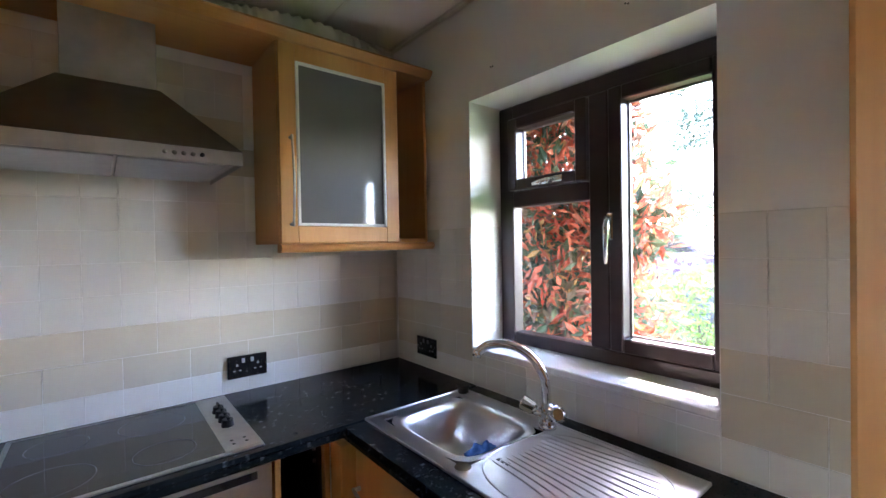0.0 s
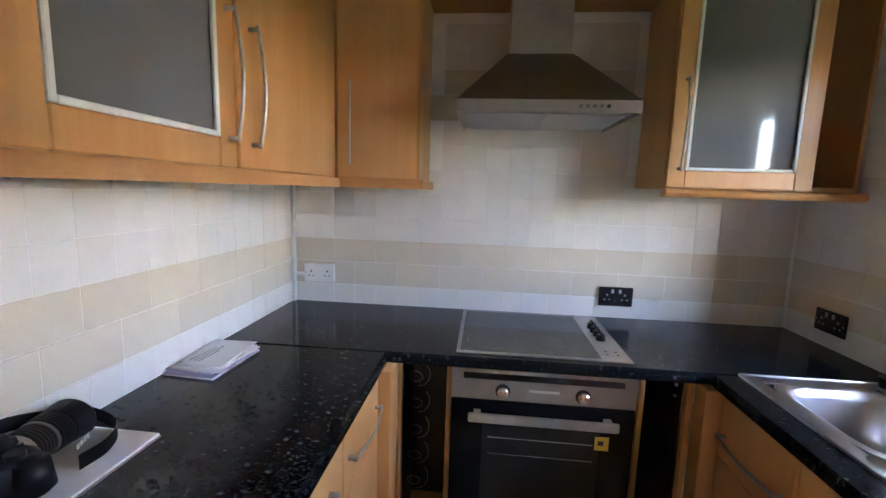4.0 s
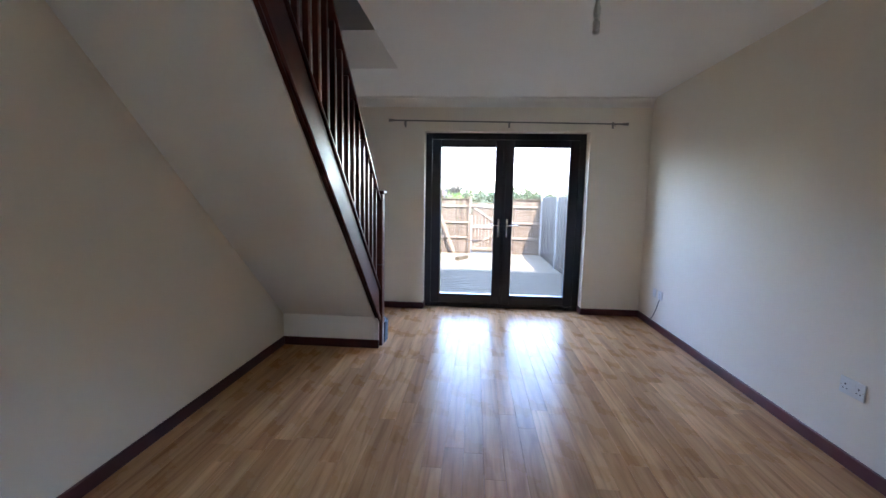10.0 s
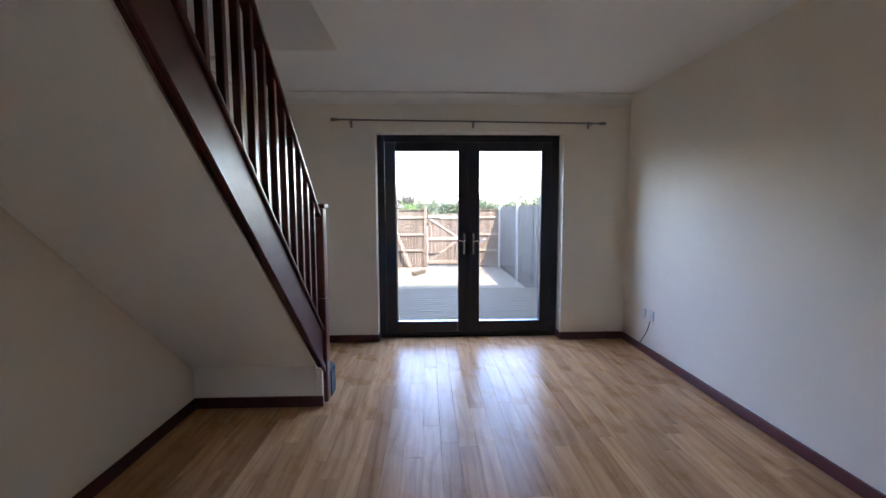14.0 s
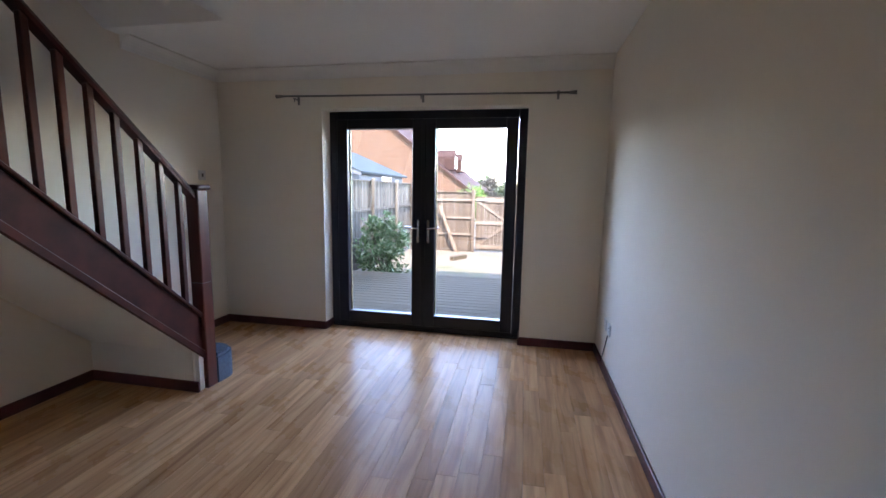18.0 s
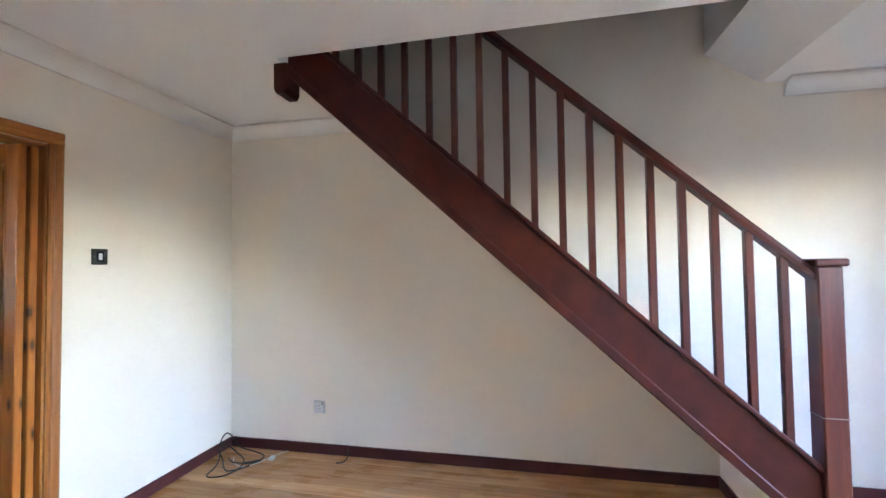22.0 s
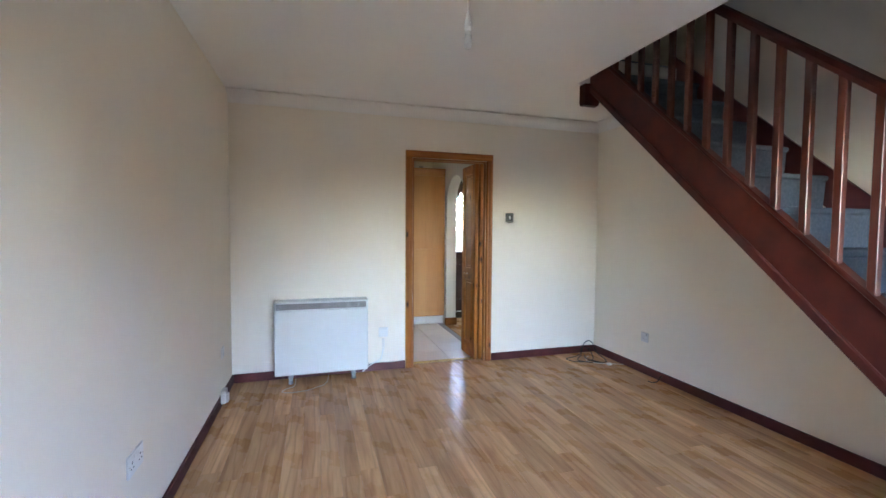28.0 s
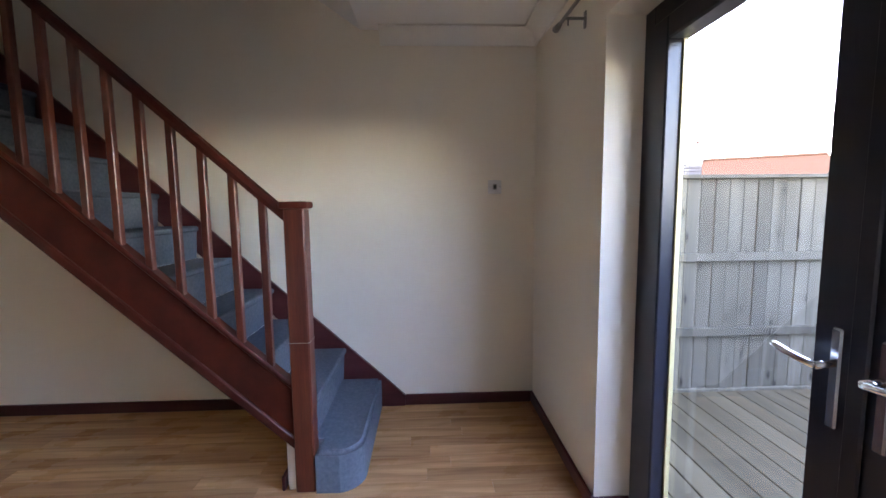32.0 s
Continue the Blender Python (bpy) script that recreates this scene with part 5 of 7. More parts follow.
    tagged(part("dishcloth", bm, M_CLOTH, smooth=True), "crumpled blue mesh cloth lying in the sink bowl", "cloth")


def steel_sink():
    m, nd, ln, p = material("sink_steel")
    v = mapped(nd, ln, (1, 1, 1))
    p.inputs["Metallic"].default_value = 1.0
    ln.new(ramp(nd, ln, noise_tex(nd, ln, v, 9, 4), [(0.3, (0.66, 0.655, 0.65)), (0.7, (0.57, 0.565, 0.565))]), p.inputs["Base Color"])
    p.inputs["Roughness"].default_value = 0.32
    bump(nd, ln, p, noise_tex(nd, ln, mapped(nd, ln, (1, 30, 1)), 40, 2), 0.05)
    return m


M_SINK = steel_sink()
M_CLOTH = plain("blue_cloth", (0.03, 0.11, 0.34), (0.06, 0.20, 0.48), 0.9, scale=60, grain=1.0, grain_scale=300)
sink()


def tap():
    x, y, z = 2.662, -2.248, CT + 0.0065
    t = thing("mixer_tap", (x, y, z), "chrome swan-neck mixer tap with two handles behind the sink", "tap")
    bm = b_cyl(bmesh.new(), (x, y, z), (x, y, z + 0.012), 0.028, 0.025)
    b_cyl(bm, (x, y, z + 0.012), (x, y, z + 0.075), 0.022, 0.019)
    body = part("tap_body", bm, M_CHROME, t, smooth=True)
    pts = curve_pts([(x, y, z + 0.07), (x + 0.005, y + 0.005, z + 0.15), (x + 0.03, y + 0.03, z + 0.215), (x + 0.085, y + 0.07, z + 0.252), (x + 0.14, y + 0.105, z + 0.248), (x + 0.172, y + 0.125, z + 0.222)], 7)
    tube("spout", pts, [0.0145] * (len(pts) - 1) + [0.013], M_CHROME, t, seg=14)
    cyl("aerator", (x + 0.170, y + 0.124, z + 0.226), (x + 0.176, y + 0.128, z + 0.208), 0.0145, M_CHROME, t)
    for s in (1, -1):
        d = Vector((s * 0.8, 0.45, 0.42)).normalized()
        p0 = Vector((x, y, z + 0.035))
        bm = b_cyl(bmesh.new(), p0, p0 + d * 0.045, 0.014, 0.013)
        arm = part("handle_stem", bm, M_CHROME, t, smooth=True)
        bm = b_cyl(bmesh.new(), p0 + d * 0.045, p0 + d * 0.085, 0.022, 0.026, 8)
        part("handle", bm, M_CRYSTAL, arm, "clear faceted tap head")
        bm = b_cyl(bmesh.new(), p0 + d * 0.085, p0 + d * 0.088, 0.017, 0.016)
        part("handle_cap", bm, M_CHROME, arm)


tap()


def duct():
    """A short length of ribbed flexible duct lying bent on the wall cabinet."""
    pts = curve_pts([(3.585, -1.56, UT + 0.094), (3.565, -1.70, UT + 0.100), (3.55, -1.88, UT + 0.104), (3.56, -2.06, UT + 0.100), (3.585, -2.20, UT + 0.088)], 18)
    rr = [(0.086 if (k // 2) % 2 else 0.078) * (0.80 + 0.20 * math.sin(math.pi * k / (len(pts) - 1)) ** 0.5) for k in range(len(pts))]
    d = thing("flexible_duct", (3.52, -1.9, UT), "cream ribbed flexible duct lying on top of the wall cabinet", "duct")
    part("hose", b_tube(bmesh.new(), pts, rr, 20), M_DUCT, d, smooth=True)


M_DUCT = plain("cream_duct_plastic", (0.70, 0.66, 0.57), (0.62, 0.58, 0.49), 0.55, scale=14)
duct()


# ---- sockets and switches ----
def plate(name, c, n, w, h, mat, label, category, kind, dark=None):
    """A wall plate at c, facing n, w wide and h high; kind: double, single, switch or blank."""
    c, n = Vector(c), Vector(n)
    u = Vector((-n.y, n.x, 0))
    rot = Matrix(((u.x, n.x, 0, c.x), (u.y, n.y, 0, c.y), (0, 0, 1, c.z), (0, 0, 0, 1)))
    t = thing(name, c, label, category)

    def pc(nm, x0, x1, z0, z1, d0, d1, m, bev=0.001, parent=t):
        bm = b_box(bmesh.new(), x0, x1, d0, d1, z0, z1, bev)
        bm.transform(rot)
        return part(nm, bm, m, parent)
    p = pc("face_plate", -w / 2, w / 2, -h / 2, h / 2, 0.0, 0.009, mat, 0.003)
    dk = dark or M_BLACK
    cols = {"double": (-w / 4 - 0.002, w / 4 + 0.002), "single": (0.0,), "switch": (), "blank": ()}[kind]
    for cx in cols:
        pc("pin_hole", cx - 0.004, cx + 0.004, 0.004, 0.013, 0.009, 0.0095, dk, 0, p)
        pc("pin_hole", cx - 0.015, cx - 0.007, -0.016, -0.011, 0.009, 0.0095, dk, 0, p)
        pc("pin_hole", cx + 0.007, cx + 0.015, -0.016, -0.011, 0.009, 0.0095, dk, 0, p)
        sx = cx * 0.42 if kind == "double" else cx + 0.026
        pc("rocker", sx - 0.006, sx + 0.006, 0.016, 0.034, 0.009, 0.0125, mat if dark is None else dk, 0.0015, p)
    if kind == "switch":
        wide = 1.5 if dark is M_WHITE else 1.0
        pc("rocker_surround", -0.013 * wide, 0.013 * wide, -0.018 * wide, 0.018 * wide, 0.009, 0.0105, M_BLACK if dark is M_WHITE else M_GREY, 0.001, p)
        pc("rocker", -0.007 * wide, 0.007 * wide, -0.012 * wide, 0.012 * wide, 0.0105, 0.0135, dark or (M_GREY if mat is not M_WHITE else M_WHITE), 0.0015, p)
    if kind != "blank":
        for sx in (-w / 2 + 0.01, w / 2 - 0.01):
            bm = b_cyl(bmesh.new(), (sx, 0.009, 0), (sx, 0.0098, 0), 0.003, None, 8)
            bm.transform(rot)
            part("screw", bm, M_CHROME, p)
    return t


M_NICKEL = plain("nickel_plate", (0.20, 0.185, 0.17), (0.15, 0.14, 0.13), 0.35, 0.7, scale=20)
M_SATIN = plain("satin_plate", (0.70, 0.69, 0.67), (0.65, 0.64, 0.62), 0.3, 0.15, scale=20)
M_BLKPLATE = plain("black_nickel", (0.03, 0.028, 0.027), (0.045, 0.042, 0.04), 0.25, 0.6, scale=20)
TH = 0.007
plate("wall_socket", (KEU - TH, -1.64, 1.004), (-1, 0, 0), 0.148, 0.088, M_BLKPLATE, "black double socket on the tiles beside the hob", "socket", "double", M_GREY)
plate("wall_socket", (3.425, KS + TH, 1.005), (0, 1, 0), 0.146, 0.086, M_BLKPLATE, "black double socket on the tiles beside the window", "socket", "double", M_GREY)
plate("wall_socket", (KEU - TH, -0.256, 1.046), (-1, 0, 0), 0.150, 0.088, M_WHITE, "white double socket on the tiles in the corner", "socket", "double")
tagged(box("cable_trunking", (KEU - 0.03, KEU - TH, KN - 0.026, KN - TH - 0.004, CT, UB - 0.032), M_WHITE, bevel=0.002), "white plastic cable trunking in the tiled corner", "trunking")
tagged(box("cable_trunking", (KEU - 0.02, KEU - TH, -0.181, KN - 0.027, 1.03, 1.046), M_WHITE, bevel=0.002), "short white cable trunking beside the socket", "trunking")
plate("light_switch", (2.272, KN - 0.004 - TH, 1.450), (0, -1, 0), 0.088, 0.088, M_STEEL, "steel light switch on the tiles under the wall cabinet", "switch", "switch", M_BLACK)
SHIFT = Vector((0, 0, 0))
plate("light_switch", (1.04, 0.0, 1.448), (0, 1, 0), 0.086, 0.086, M_NICKEL, "dark nickel light switch beside the doorway", "switch", "switch", M_WHITE)
plate("light_switch", (0.0, 4.545, 1.477), (1, 0, 0), 0.088, 0.088, M_SATIN, "pale metal light switch with a dark rocker near the french doors", "switch", "switch", M_BLACK)
plate("wall_socket", (0.0, 0.747, 0.339), (1, 0, 0), 0.088, 0.088, M_SATIN, "satin steel single socket on the wall under the stairs", "socket", "single", M_GREY)
plate("wall_socket", (2.32, 0.0, 0.36), (0, 1, 0), 0.088, 0.088, M_WHITE, "white fused outlet beside the heater", "socket", "blank")
plate("wall_socket", (LW, 2.02, 0.41), (-1, 0, 0), 0.146, 0.088, M_WHITE, "white double socket low on the plain wall", "socket", "double")
plate("wall_socket", (LW, 0.385, 0.375), (-1, 0, 0), 0.088, 0.088, M_WHITE, "white socket low in the corner near the heater", "socket", "single")
plate("wall_socket", (LW, 4.26, 0.375), (-1, 0, 0), 0.088, 0.088, M_WHITE, "white socket low in the corner near the french doors", "socket", "single")
plate("aerial_socket", (LW, 4.40, 0.375), (-1, 0, 0), 0.07, 0.088, M_WHITE, "white aerial outlet near the french doors", "socket", "blank")
ad = thing("plug_adaptor", (LW - 0.03, 0.50, 0.075), "white box adaptor on the skirting in the corner", "adaptor")
box("adaptor_body", (LW - 0.05, LW - SK, 0.46, 0.545, 0.03, 0.13), M_WHITE, ad, 0.006)
box("lower_case", (LW - 0.065, LW - 0.05, 0.475, 0.53, 0.035, 0.095), M_WHITE, ad, 0.004)


# ---- living room things ----
def heater():
    x0, x1, y0, y1, z0, z1 = 2.482, 3.262, 0.04, 0.196, 0.088, 0.708
    h = thing("storage_heater", ((x0 + x1) / 2, 0.1, 0), "white metal storage heater standing against the wall", "heater")
    box("case", (x0, x1, y0, y1 - 0.012, z0, z1), M_HEAT, h, 0.008, seg=2)
    f = box("front_panel", (x0 + 0.004, x1 - 0.004, y1 - 0.012, y1, z0 - 0.004, z1 - 0.075), M_HEAT, h, 0.004)
    g = box("grille_recess", (x0 + 0.018, x1 - 0.018, y1 - 0.013, y1 - 0.009, z1 - 0.068, z1 - 0.018), M_GRILLE, h, 0, "grey air outlet grille")
    n = 96
    for i in range(n):
        gx = x0 + 0.022 + (x1 - x0 - 0.044) * i / (n - 1)
        box("grille_slat", (gx - 0.0013, gx + 0.0013, y1 - 0.009, y1 - 0.002, z1 - 0.067, z1 - 0.019), M_SLAT, g, 0)
    box("top_lip", (x0, x1, y1 - 0.012, y1 - 0.001, z1 - 0.017, z1 - 0.004), M_HEAT, h, 0.003)
    for fx in (x0 + 0.125, x1 - 0.13):
        b = bmesh.new()
        b_box(b, fx - 0.018, fx + 0.018, y0 + 0.02, y1 - 0.03, 0.022, z0, 0.002)
        ft = part("foot", b, M_STEELG, h)
        part("foot_pad", b_cyl(bmesh.new(), (fx, y1 - 0.045, 0.0), (fx, y1 - 0.045, 0.03), 0.022, 0.018), M_STEELG, ft, smooth=True)
    tagged(part("heater_flex", b_tube(bmesh.new(), curve_pts([(2.325, 0.012, 0.30), (2.328, 0.02, 0.22), (2.345, 0.03, 0.12), (2.40, 0.035, 0.09), (2.47, 0.06, 0.06), (2.52, 0.09, 0.03)], 6), 0.0045), M_WHITE, smooth=True), "white heater flex hanging from the outlet", "cable")
    tagged(part("heater_flex", b_tube(bmesh.new(), curve_pts([(2.315, 0.012, 0.30), (2.318, 0.02, 0.2), (2.36, 0.03, 0.10), (2.43, 0.032, 0.085), (2.5, 0.05, 0.07)], 6), 0.004), M_WHITE, smooth=True), "second white heater flex hanging from the outlet", "cable")
    tagged(part("loose_cable", b_tube(bmesh.new(), curve_pts([(2.15, 0.024, 0.082), (2.25, 0.026, 0.078), (2.35, 0.03, 0.084), (2.44, 0.028, 0.08), (2.5, 0.03, 0.07)], 6), 0.003), M_CABLE_W, smooth=True), "cream cable lying along the skirting", "cable")
    tagged(part("loose_cable", b_tube(bmesh.new(), curve_pts([(2.82, 0.14, 0.045), (2.84, 0.22, 0.006), (2.90, 0.29, 0.005), (3.02, 0.36, 0.005), (3.14, 0.37, 0.005), (3.19, 0.33, 0.005), (3.15, 0.27, 0.005), (3.10, 0.23, 0.006), (3.09, 0.15, 0.04)], 7), 0.003), M_CABLE_W, smooth=True), "cream cable looping out from under the heater", "cable")


M_STEELG = plain("grey_foot_plastic", (0.42, 0.43, 0.44), (0.36, 0.37, 0.38), 0.4, scale=14)
M_GRILLE = plain("grille_dark", (0.13, 0.125, 0.12), (0.17, 0.165, 0.16), 0.6, scale=12)
M_SLAT = plain("grille_slat", (0.55, 0.54, 0.52), (0.40, 0.385, 0.365), 0.5, scale=9)
heater()

tagged(part("black_cable", b_tube(bmesh.new(), curve_pts([(0.03, 0.03, 0.09), (0.09, 0.03, 0.13), (0.16, 0.04, 0.10), (0.22, 0.08, 0.02), (0.33, 0.14, 0.006), (0.46, 0.18, 0.006), (0.44, 0.28, 0.006), (0.33, 0.32, 0.006), (0.21, 0.27, 0.007), (0.14, 0.16, 0.02), (0.12, 0.08, 0.05), (0.17, 0.06, 0.085), (0.22, 0.08, 0.05), (0.25, 0.13, 0.014), (0.35, 0.22, 0.012), (0.38, 0.29, 0.012), (0.28, 0.36, 0.006), (0.14, 0.38, 0.006), (0.08, 0.28, 0.006), (0.05, 0.12, 0.02), (0.03, 0.04, 0.07)], 7), 0.0048), M_CABLE, smooth=True), "coiled black cable on the floor in the corner", "cable")
tagged(part("black_cable", b_tube(bmesh.new(), curve_pts([(0.22, 0.15, 0.014), (0.28, 0.24, 0.02), (0.27, 0.33, 0.018), (0.20, 0.40, 0.009)], 6), [0.0045] * 12 + [0.009] * 7), M_CABLE, smooth=True), "short black lead with a plug in the corner", "cable")
tagged(part("white_cable", b_tube(bmesh.new(), curve_pts([(0.02, 0.50, 0.006), (0.10, 0.45, 0.005), (0.22, 0.40, 0.005), (0.30, 0.33, 0.006), (0.27, 0.24, 0.010), (0.20, 0.18, 0.012)], 6), 0.0035), M_CABLE_W, smooth=True), "cream cable on the floor in the corner", "cable")
tagged(box("cable_connector", (0.135, 0.18, 0.44, 0.475, 0.0, 0.022), M_WHITE, bevel=0.004), "small white connector block on the floor", "connector")
tagged(part("aerial_lead", b_tube(bmesh.new(), curve_pts([(0.02, 0.98, 0.045), (0.05, 0.99, 0.05), (0.085, 1.0, 0.02), (0.12, 0.98, 0.007), (0.135, 0.94, 0.007)], 6), 0.0045), M_CABLE, smooth=True), "short black aerial lead end on the floor", "cable")
tagged(part("corner_lead", b_tube(bmesh.new(), curve_pts([(LW - 0.012, 4.26, 0.33), (LW - 0.02, 4.30, 0.22), (LW - 0.018, 4.42, 0.08), (LW - 0.022, 4.52, 0.01)], 6), 0.0035), M_CABLE, smooth=True), "black lead hanging from the corner socket", "cable")


def curtain_rod():
    y, z, x0, x1 = 4.732, 2.188, 0.735, 3.27
    r = thing("curtain_rod", ((x0 + x1) / 2, y, z), "thin brushed steel curtain rod over the french doors", "curtain rod")
    cyl("rod", (x0, y, z + 0.014), (x1, y, z - 0.014), 0.008, M_STEELD, r)
    for x, s in ((x0, -1), (x1, 1)):
        part("finial", b_cyl(bmesh.new(), (x, y, z - s * 0.014), (x + s * 0.06, y, z - s * 0.014), 0.011, 0.017), M_STEELD, r, smooth=True)
    for x in (x0 + 0.12, (x0 + x1) / 2 + 0.04, x1 - 0.08):
        bm = b_box(bmesh.new(), x - 0.009, x + 0.009, y - 0.009, LN - 0.001, z - 0.012, z - 0.006)
        b_box(bm, x - 0.010, x + 0.010, LN - 0.007, LN - 0.001, z - 0.05, z + 0.02)
        b_cyl(bm, (x, y, z - 0.04), (x, y, z - 0.008), 0.004, None, 8)
        part("bracket", bm, M_STEELD, r)


M_STEELD = plain("dull_steel", (0.30, 0.28, 0.26), (0.24, 0.22, 0.2), 0.4, 0.9, scale=20)
curtain_rod()


def pendant():
    x, y = 2.254, 2.083
    p = thing("pendant_light", (x, y, CEIL), "white pendant lamp holder with a bare unlit bulb", "pendant light")
    part("ceiling_rose", b_cyl(bmesh.new(), (x, y, CEIL - 0.001), (x, y, CEIL - 0.026), 0.042, 0.030), M_WHITE, p, smooth=False)
    cyl("flex", (x, y, CEIL - 0.026), (x, y, 2.298), 0.0028, M_CABLE_W, p, seg=6)
    bm = b_cyl(bmesh.new(), (x, y, 2.304), (x, y, 2.268), 0.008, 0.014)
    b_cyl(bm, (x, y, 2.268), (x, y, 2.221), 0.0165, 0.0165)
    b_cyl(bm, (x, y, 2.246), (x, y, 2.240), 0.02, 0.02)
    part("lamp_holder", bm, M_WHITE, p)
    bm = b_cyl(bmesh.new(), (x, y, 2.221), (x, y, 2.201), 0.012, 0.013)
    b_cyl(bm, (x, y, 2.204), (x, y, 2.161), 0.0155, 0.0175)
    b_ball(bm, (x, y, 2.158), 0.0175)
    part("bulb", bm, M_BULB, p, "small white bulb", smooth=True)


M_BULB = plain("bulb_glass", (0.86, 0.85, 0.82), (0.84, 0.83, 0.8), 0.25, scale=9)
pendant()


# ---- things on the worktop ----
SHIFT = Vector((KX, 0, 0))
def worktop_things():
    z = CT
    cb = thing("clipboard", (2.36, -0.30, z), "white paper pad on a clipboard under the camera", "clipboard")
    rot = Matrix.Translation((2.385, -0.236, 0)) @ Matrix.Rotation(radians(-1), 4, "Z")

    def put(nm, b, m, par, lab="", bev=0.001):
        bm = b_box(bmesh.new(), *b, bevel=bev)
        bm.transform(rot)
        return part(nm, bm, m, par, lab)
    put("board", (-0.158, 0.152, -0.112, 0.105, z, z + 0.004), M_BOARD, cb)
    put("paper", (-0.142, 0.150, -0.110, 0.103, z + 0.004, z + 0.010), M_PAPER, cb)
    put("clip", (-0.162, -0.140, -0.06, 0.06, z + 0.004, z + 0.016), M_CHROME, cb, "chrome spring clip")
    pen = thing("pen", (2.26, -0.2550, z), "grey ballpoint pen beside the camera", "pen")
    pen_b = b_cyl(bmesh.new(), (2.245, -0.1450, z + 0.0155), (2.262, -0.3100, z + 0.0155), 0.005, 0.005, 10)
    part("barrel", pen_b, M_STEEL, pen, smooth=True)
    part("tip", b_cyl(bmesh.new(), (2.262, -0.3100, z + 0.0155), (2.264, -0.3250, z + 0.0155), 0.005, 0.0012, 10), M_BLACK, pen)
    c = thing("camera_body", (2.33, -0.1850, z), "black digital camera with lens and strap lying on a paper pad", "camera")
    zb = z + 0.0105
    bm = b_box(bmesh.new(), 2.262, 2.362, -0.2700, -0.1250, zb, zb + 0.098, 0.026, 4)
    part("body", bm, M_CAMERA, c, smooth=True)
    bm = b_cyl(bmesh.new(), (2.322, -0.272, zb + 0.002), (2.326, -0.266, zb + 0.088), 0.038, 0.030, 24)
    bmesh.ops.bevel(bm, geom=[e for e in bm.edges if abs(e.verts[0].co.z - e.verts[1].co.z) < 0.004], offset=0.010, segments=3, affect="EDGES")
    part("grip", bm, M_CAMERA, c, smooth=True)
    bm = b_prism(bmesh.new(), [(-0.2400, zb + 0.085), (-0.2230, zb + 0.122), (-0.1830, zb + 0.128), (-0.1560, zb + 0.088)], 0, 2.272, 2.350)
    bmesh.ops.bevel(bm, geom=bm.edges[:], offset=0.012, segments=3, affect="EDGES")
    part("viewfinder_hump", bm, M_CAMERA, c, smooth=True)
    part("hot_shoe", b_box(bmesh.new(), 2.290, 2.312, -0.214, -0.194, zb + 0.126, zb + 0.130, 0.001), M_STEEL, c, "steel hot shoe")
    part("eyepiece", b_box(bmesh.new(), 2.250, 2.268, -0.222, -0.186, zb + 0.086, zb + 0.118, 0.008, 2), M_BLACK, c)
    part("screen", b_box(bmesh.new(), 2.256, 2.263, -0.238, -0.158, zb + 0.022, zb + 0.076, 0.002), M_CERAMIC, c, "dark glossy screen")
    for k in range(3):
        part("button", b_cyl(bmesh.new(), (2.257, -0.250, zb + 0.030 + 0.018 * k), (2.263, -0.250, zb + 0.030 + 0.018 * k), 0.005, None, 10), M_BLACK, c)
    lx = 2.365
    ax = (0.99, 0.12)

    def ring(n, a, b, r0, r1, m):
        p, q = Vector((lx + ax[0] * a, -0.1870 + ax[1] * a, zb + 0.052)), Vector((lx + ax[0] * b, -0.1870 + ax[1] * b, zb + 0.052))
        return part(n, b_cyl(bmesh.new(), p, q, r0, r1, 28), m, c, smooth=False)
    ring("lens_mount", -0.02, 0.010, 0.041, 0.041, M_STEEL)
    ring("lens_barrel", 0.010, 0.050, 0.042, 0.044, M_CAMERA)
    for k in range(4):
        ring("zoom_ridge", 0.014 + 0.008 * k, 0.018 + 0.008 * k, 0.0455, 0.0455, M_BLACK)
    ring("lens_ring", 0.050, 0.056, 0.0465, 0.0465, M_STEEL)
    ring("focus_ring", 0.056, 0.095, 0.047, 0.048, M_CAMERA)
    for k in range(5):
        ring("focus_ridge", 0.060 + 0.007 * k, 0.0635 + 0.007 * k, 0.0495, 0.0495, M_BLACK)
    ring("lens_hood", 0.095, 0.140, 0.050, 0.056, M_CAMERA)
    ring("lens_cap", 0.1402, 0.146, 0.055, 0.051, M_BLACK)
    part("dial", b_cyl(bmesh.new(), (2.31, -0.2600, zb + 0.094), (2.31, -0.2600, zb + 0.108), 0.016), M_BLACK, c)
    part("button", b_cyl(bmesh.new(), (2.345, -0.2250, zb + 0.094), (2.345, -0.2250, zb + 0.100), 0.007), M_CHROME, c)
    # strap with a plain printed bar
    bm = bmesh.new()

    def ribbon(pts, w):
        a = [bm.verts.new(p) for p in pts]
        b = [bm.verts.new(Vector(p) + Vector(w)) for p in pts]
        for i in range(len(pts) - 1):
            bm.faces.new((a[i], a[i + 1], b[i + 1], b[i]))
    ribbon(curve_pts([(2.26, -0.1450, zb + 0.085), (2.30, -0.1200, zb + 0.075), (2.40, -0.1150, zb + 0.07), (2.49, -0.1250, zb + 0.04), (2.535, -0.1750, zb + 0.03), (2.53, -0.2550, zb + 0.004), (2.46, -0.3000, zb + 0.003), (2.39, -0.3000, zb + 0.004)], 6), (0.004, 0.004, 0.036))
    ribbon(curve_pts([(2.27, -0.1350, zb + 0.09), (2.235, -0.1200, zb + 0.08), (2.215, -0.1250, zb + 0.07)], 5), (-0.004, 0.002, 0.03))
    bmesh.ops.solidify(bm, geom=bm.faces[:], thickness=0.002)
    st = part("strap", bm, M_CAMERA, c, "black woven strap")
    bm = bmesh.new()
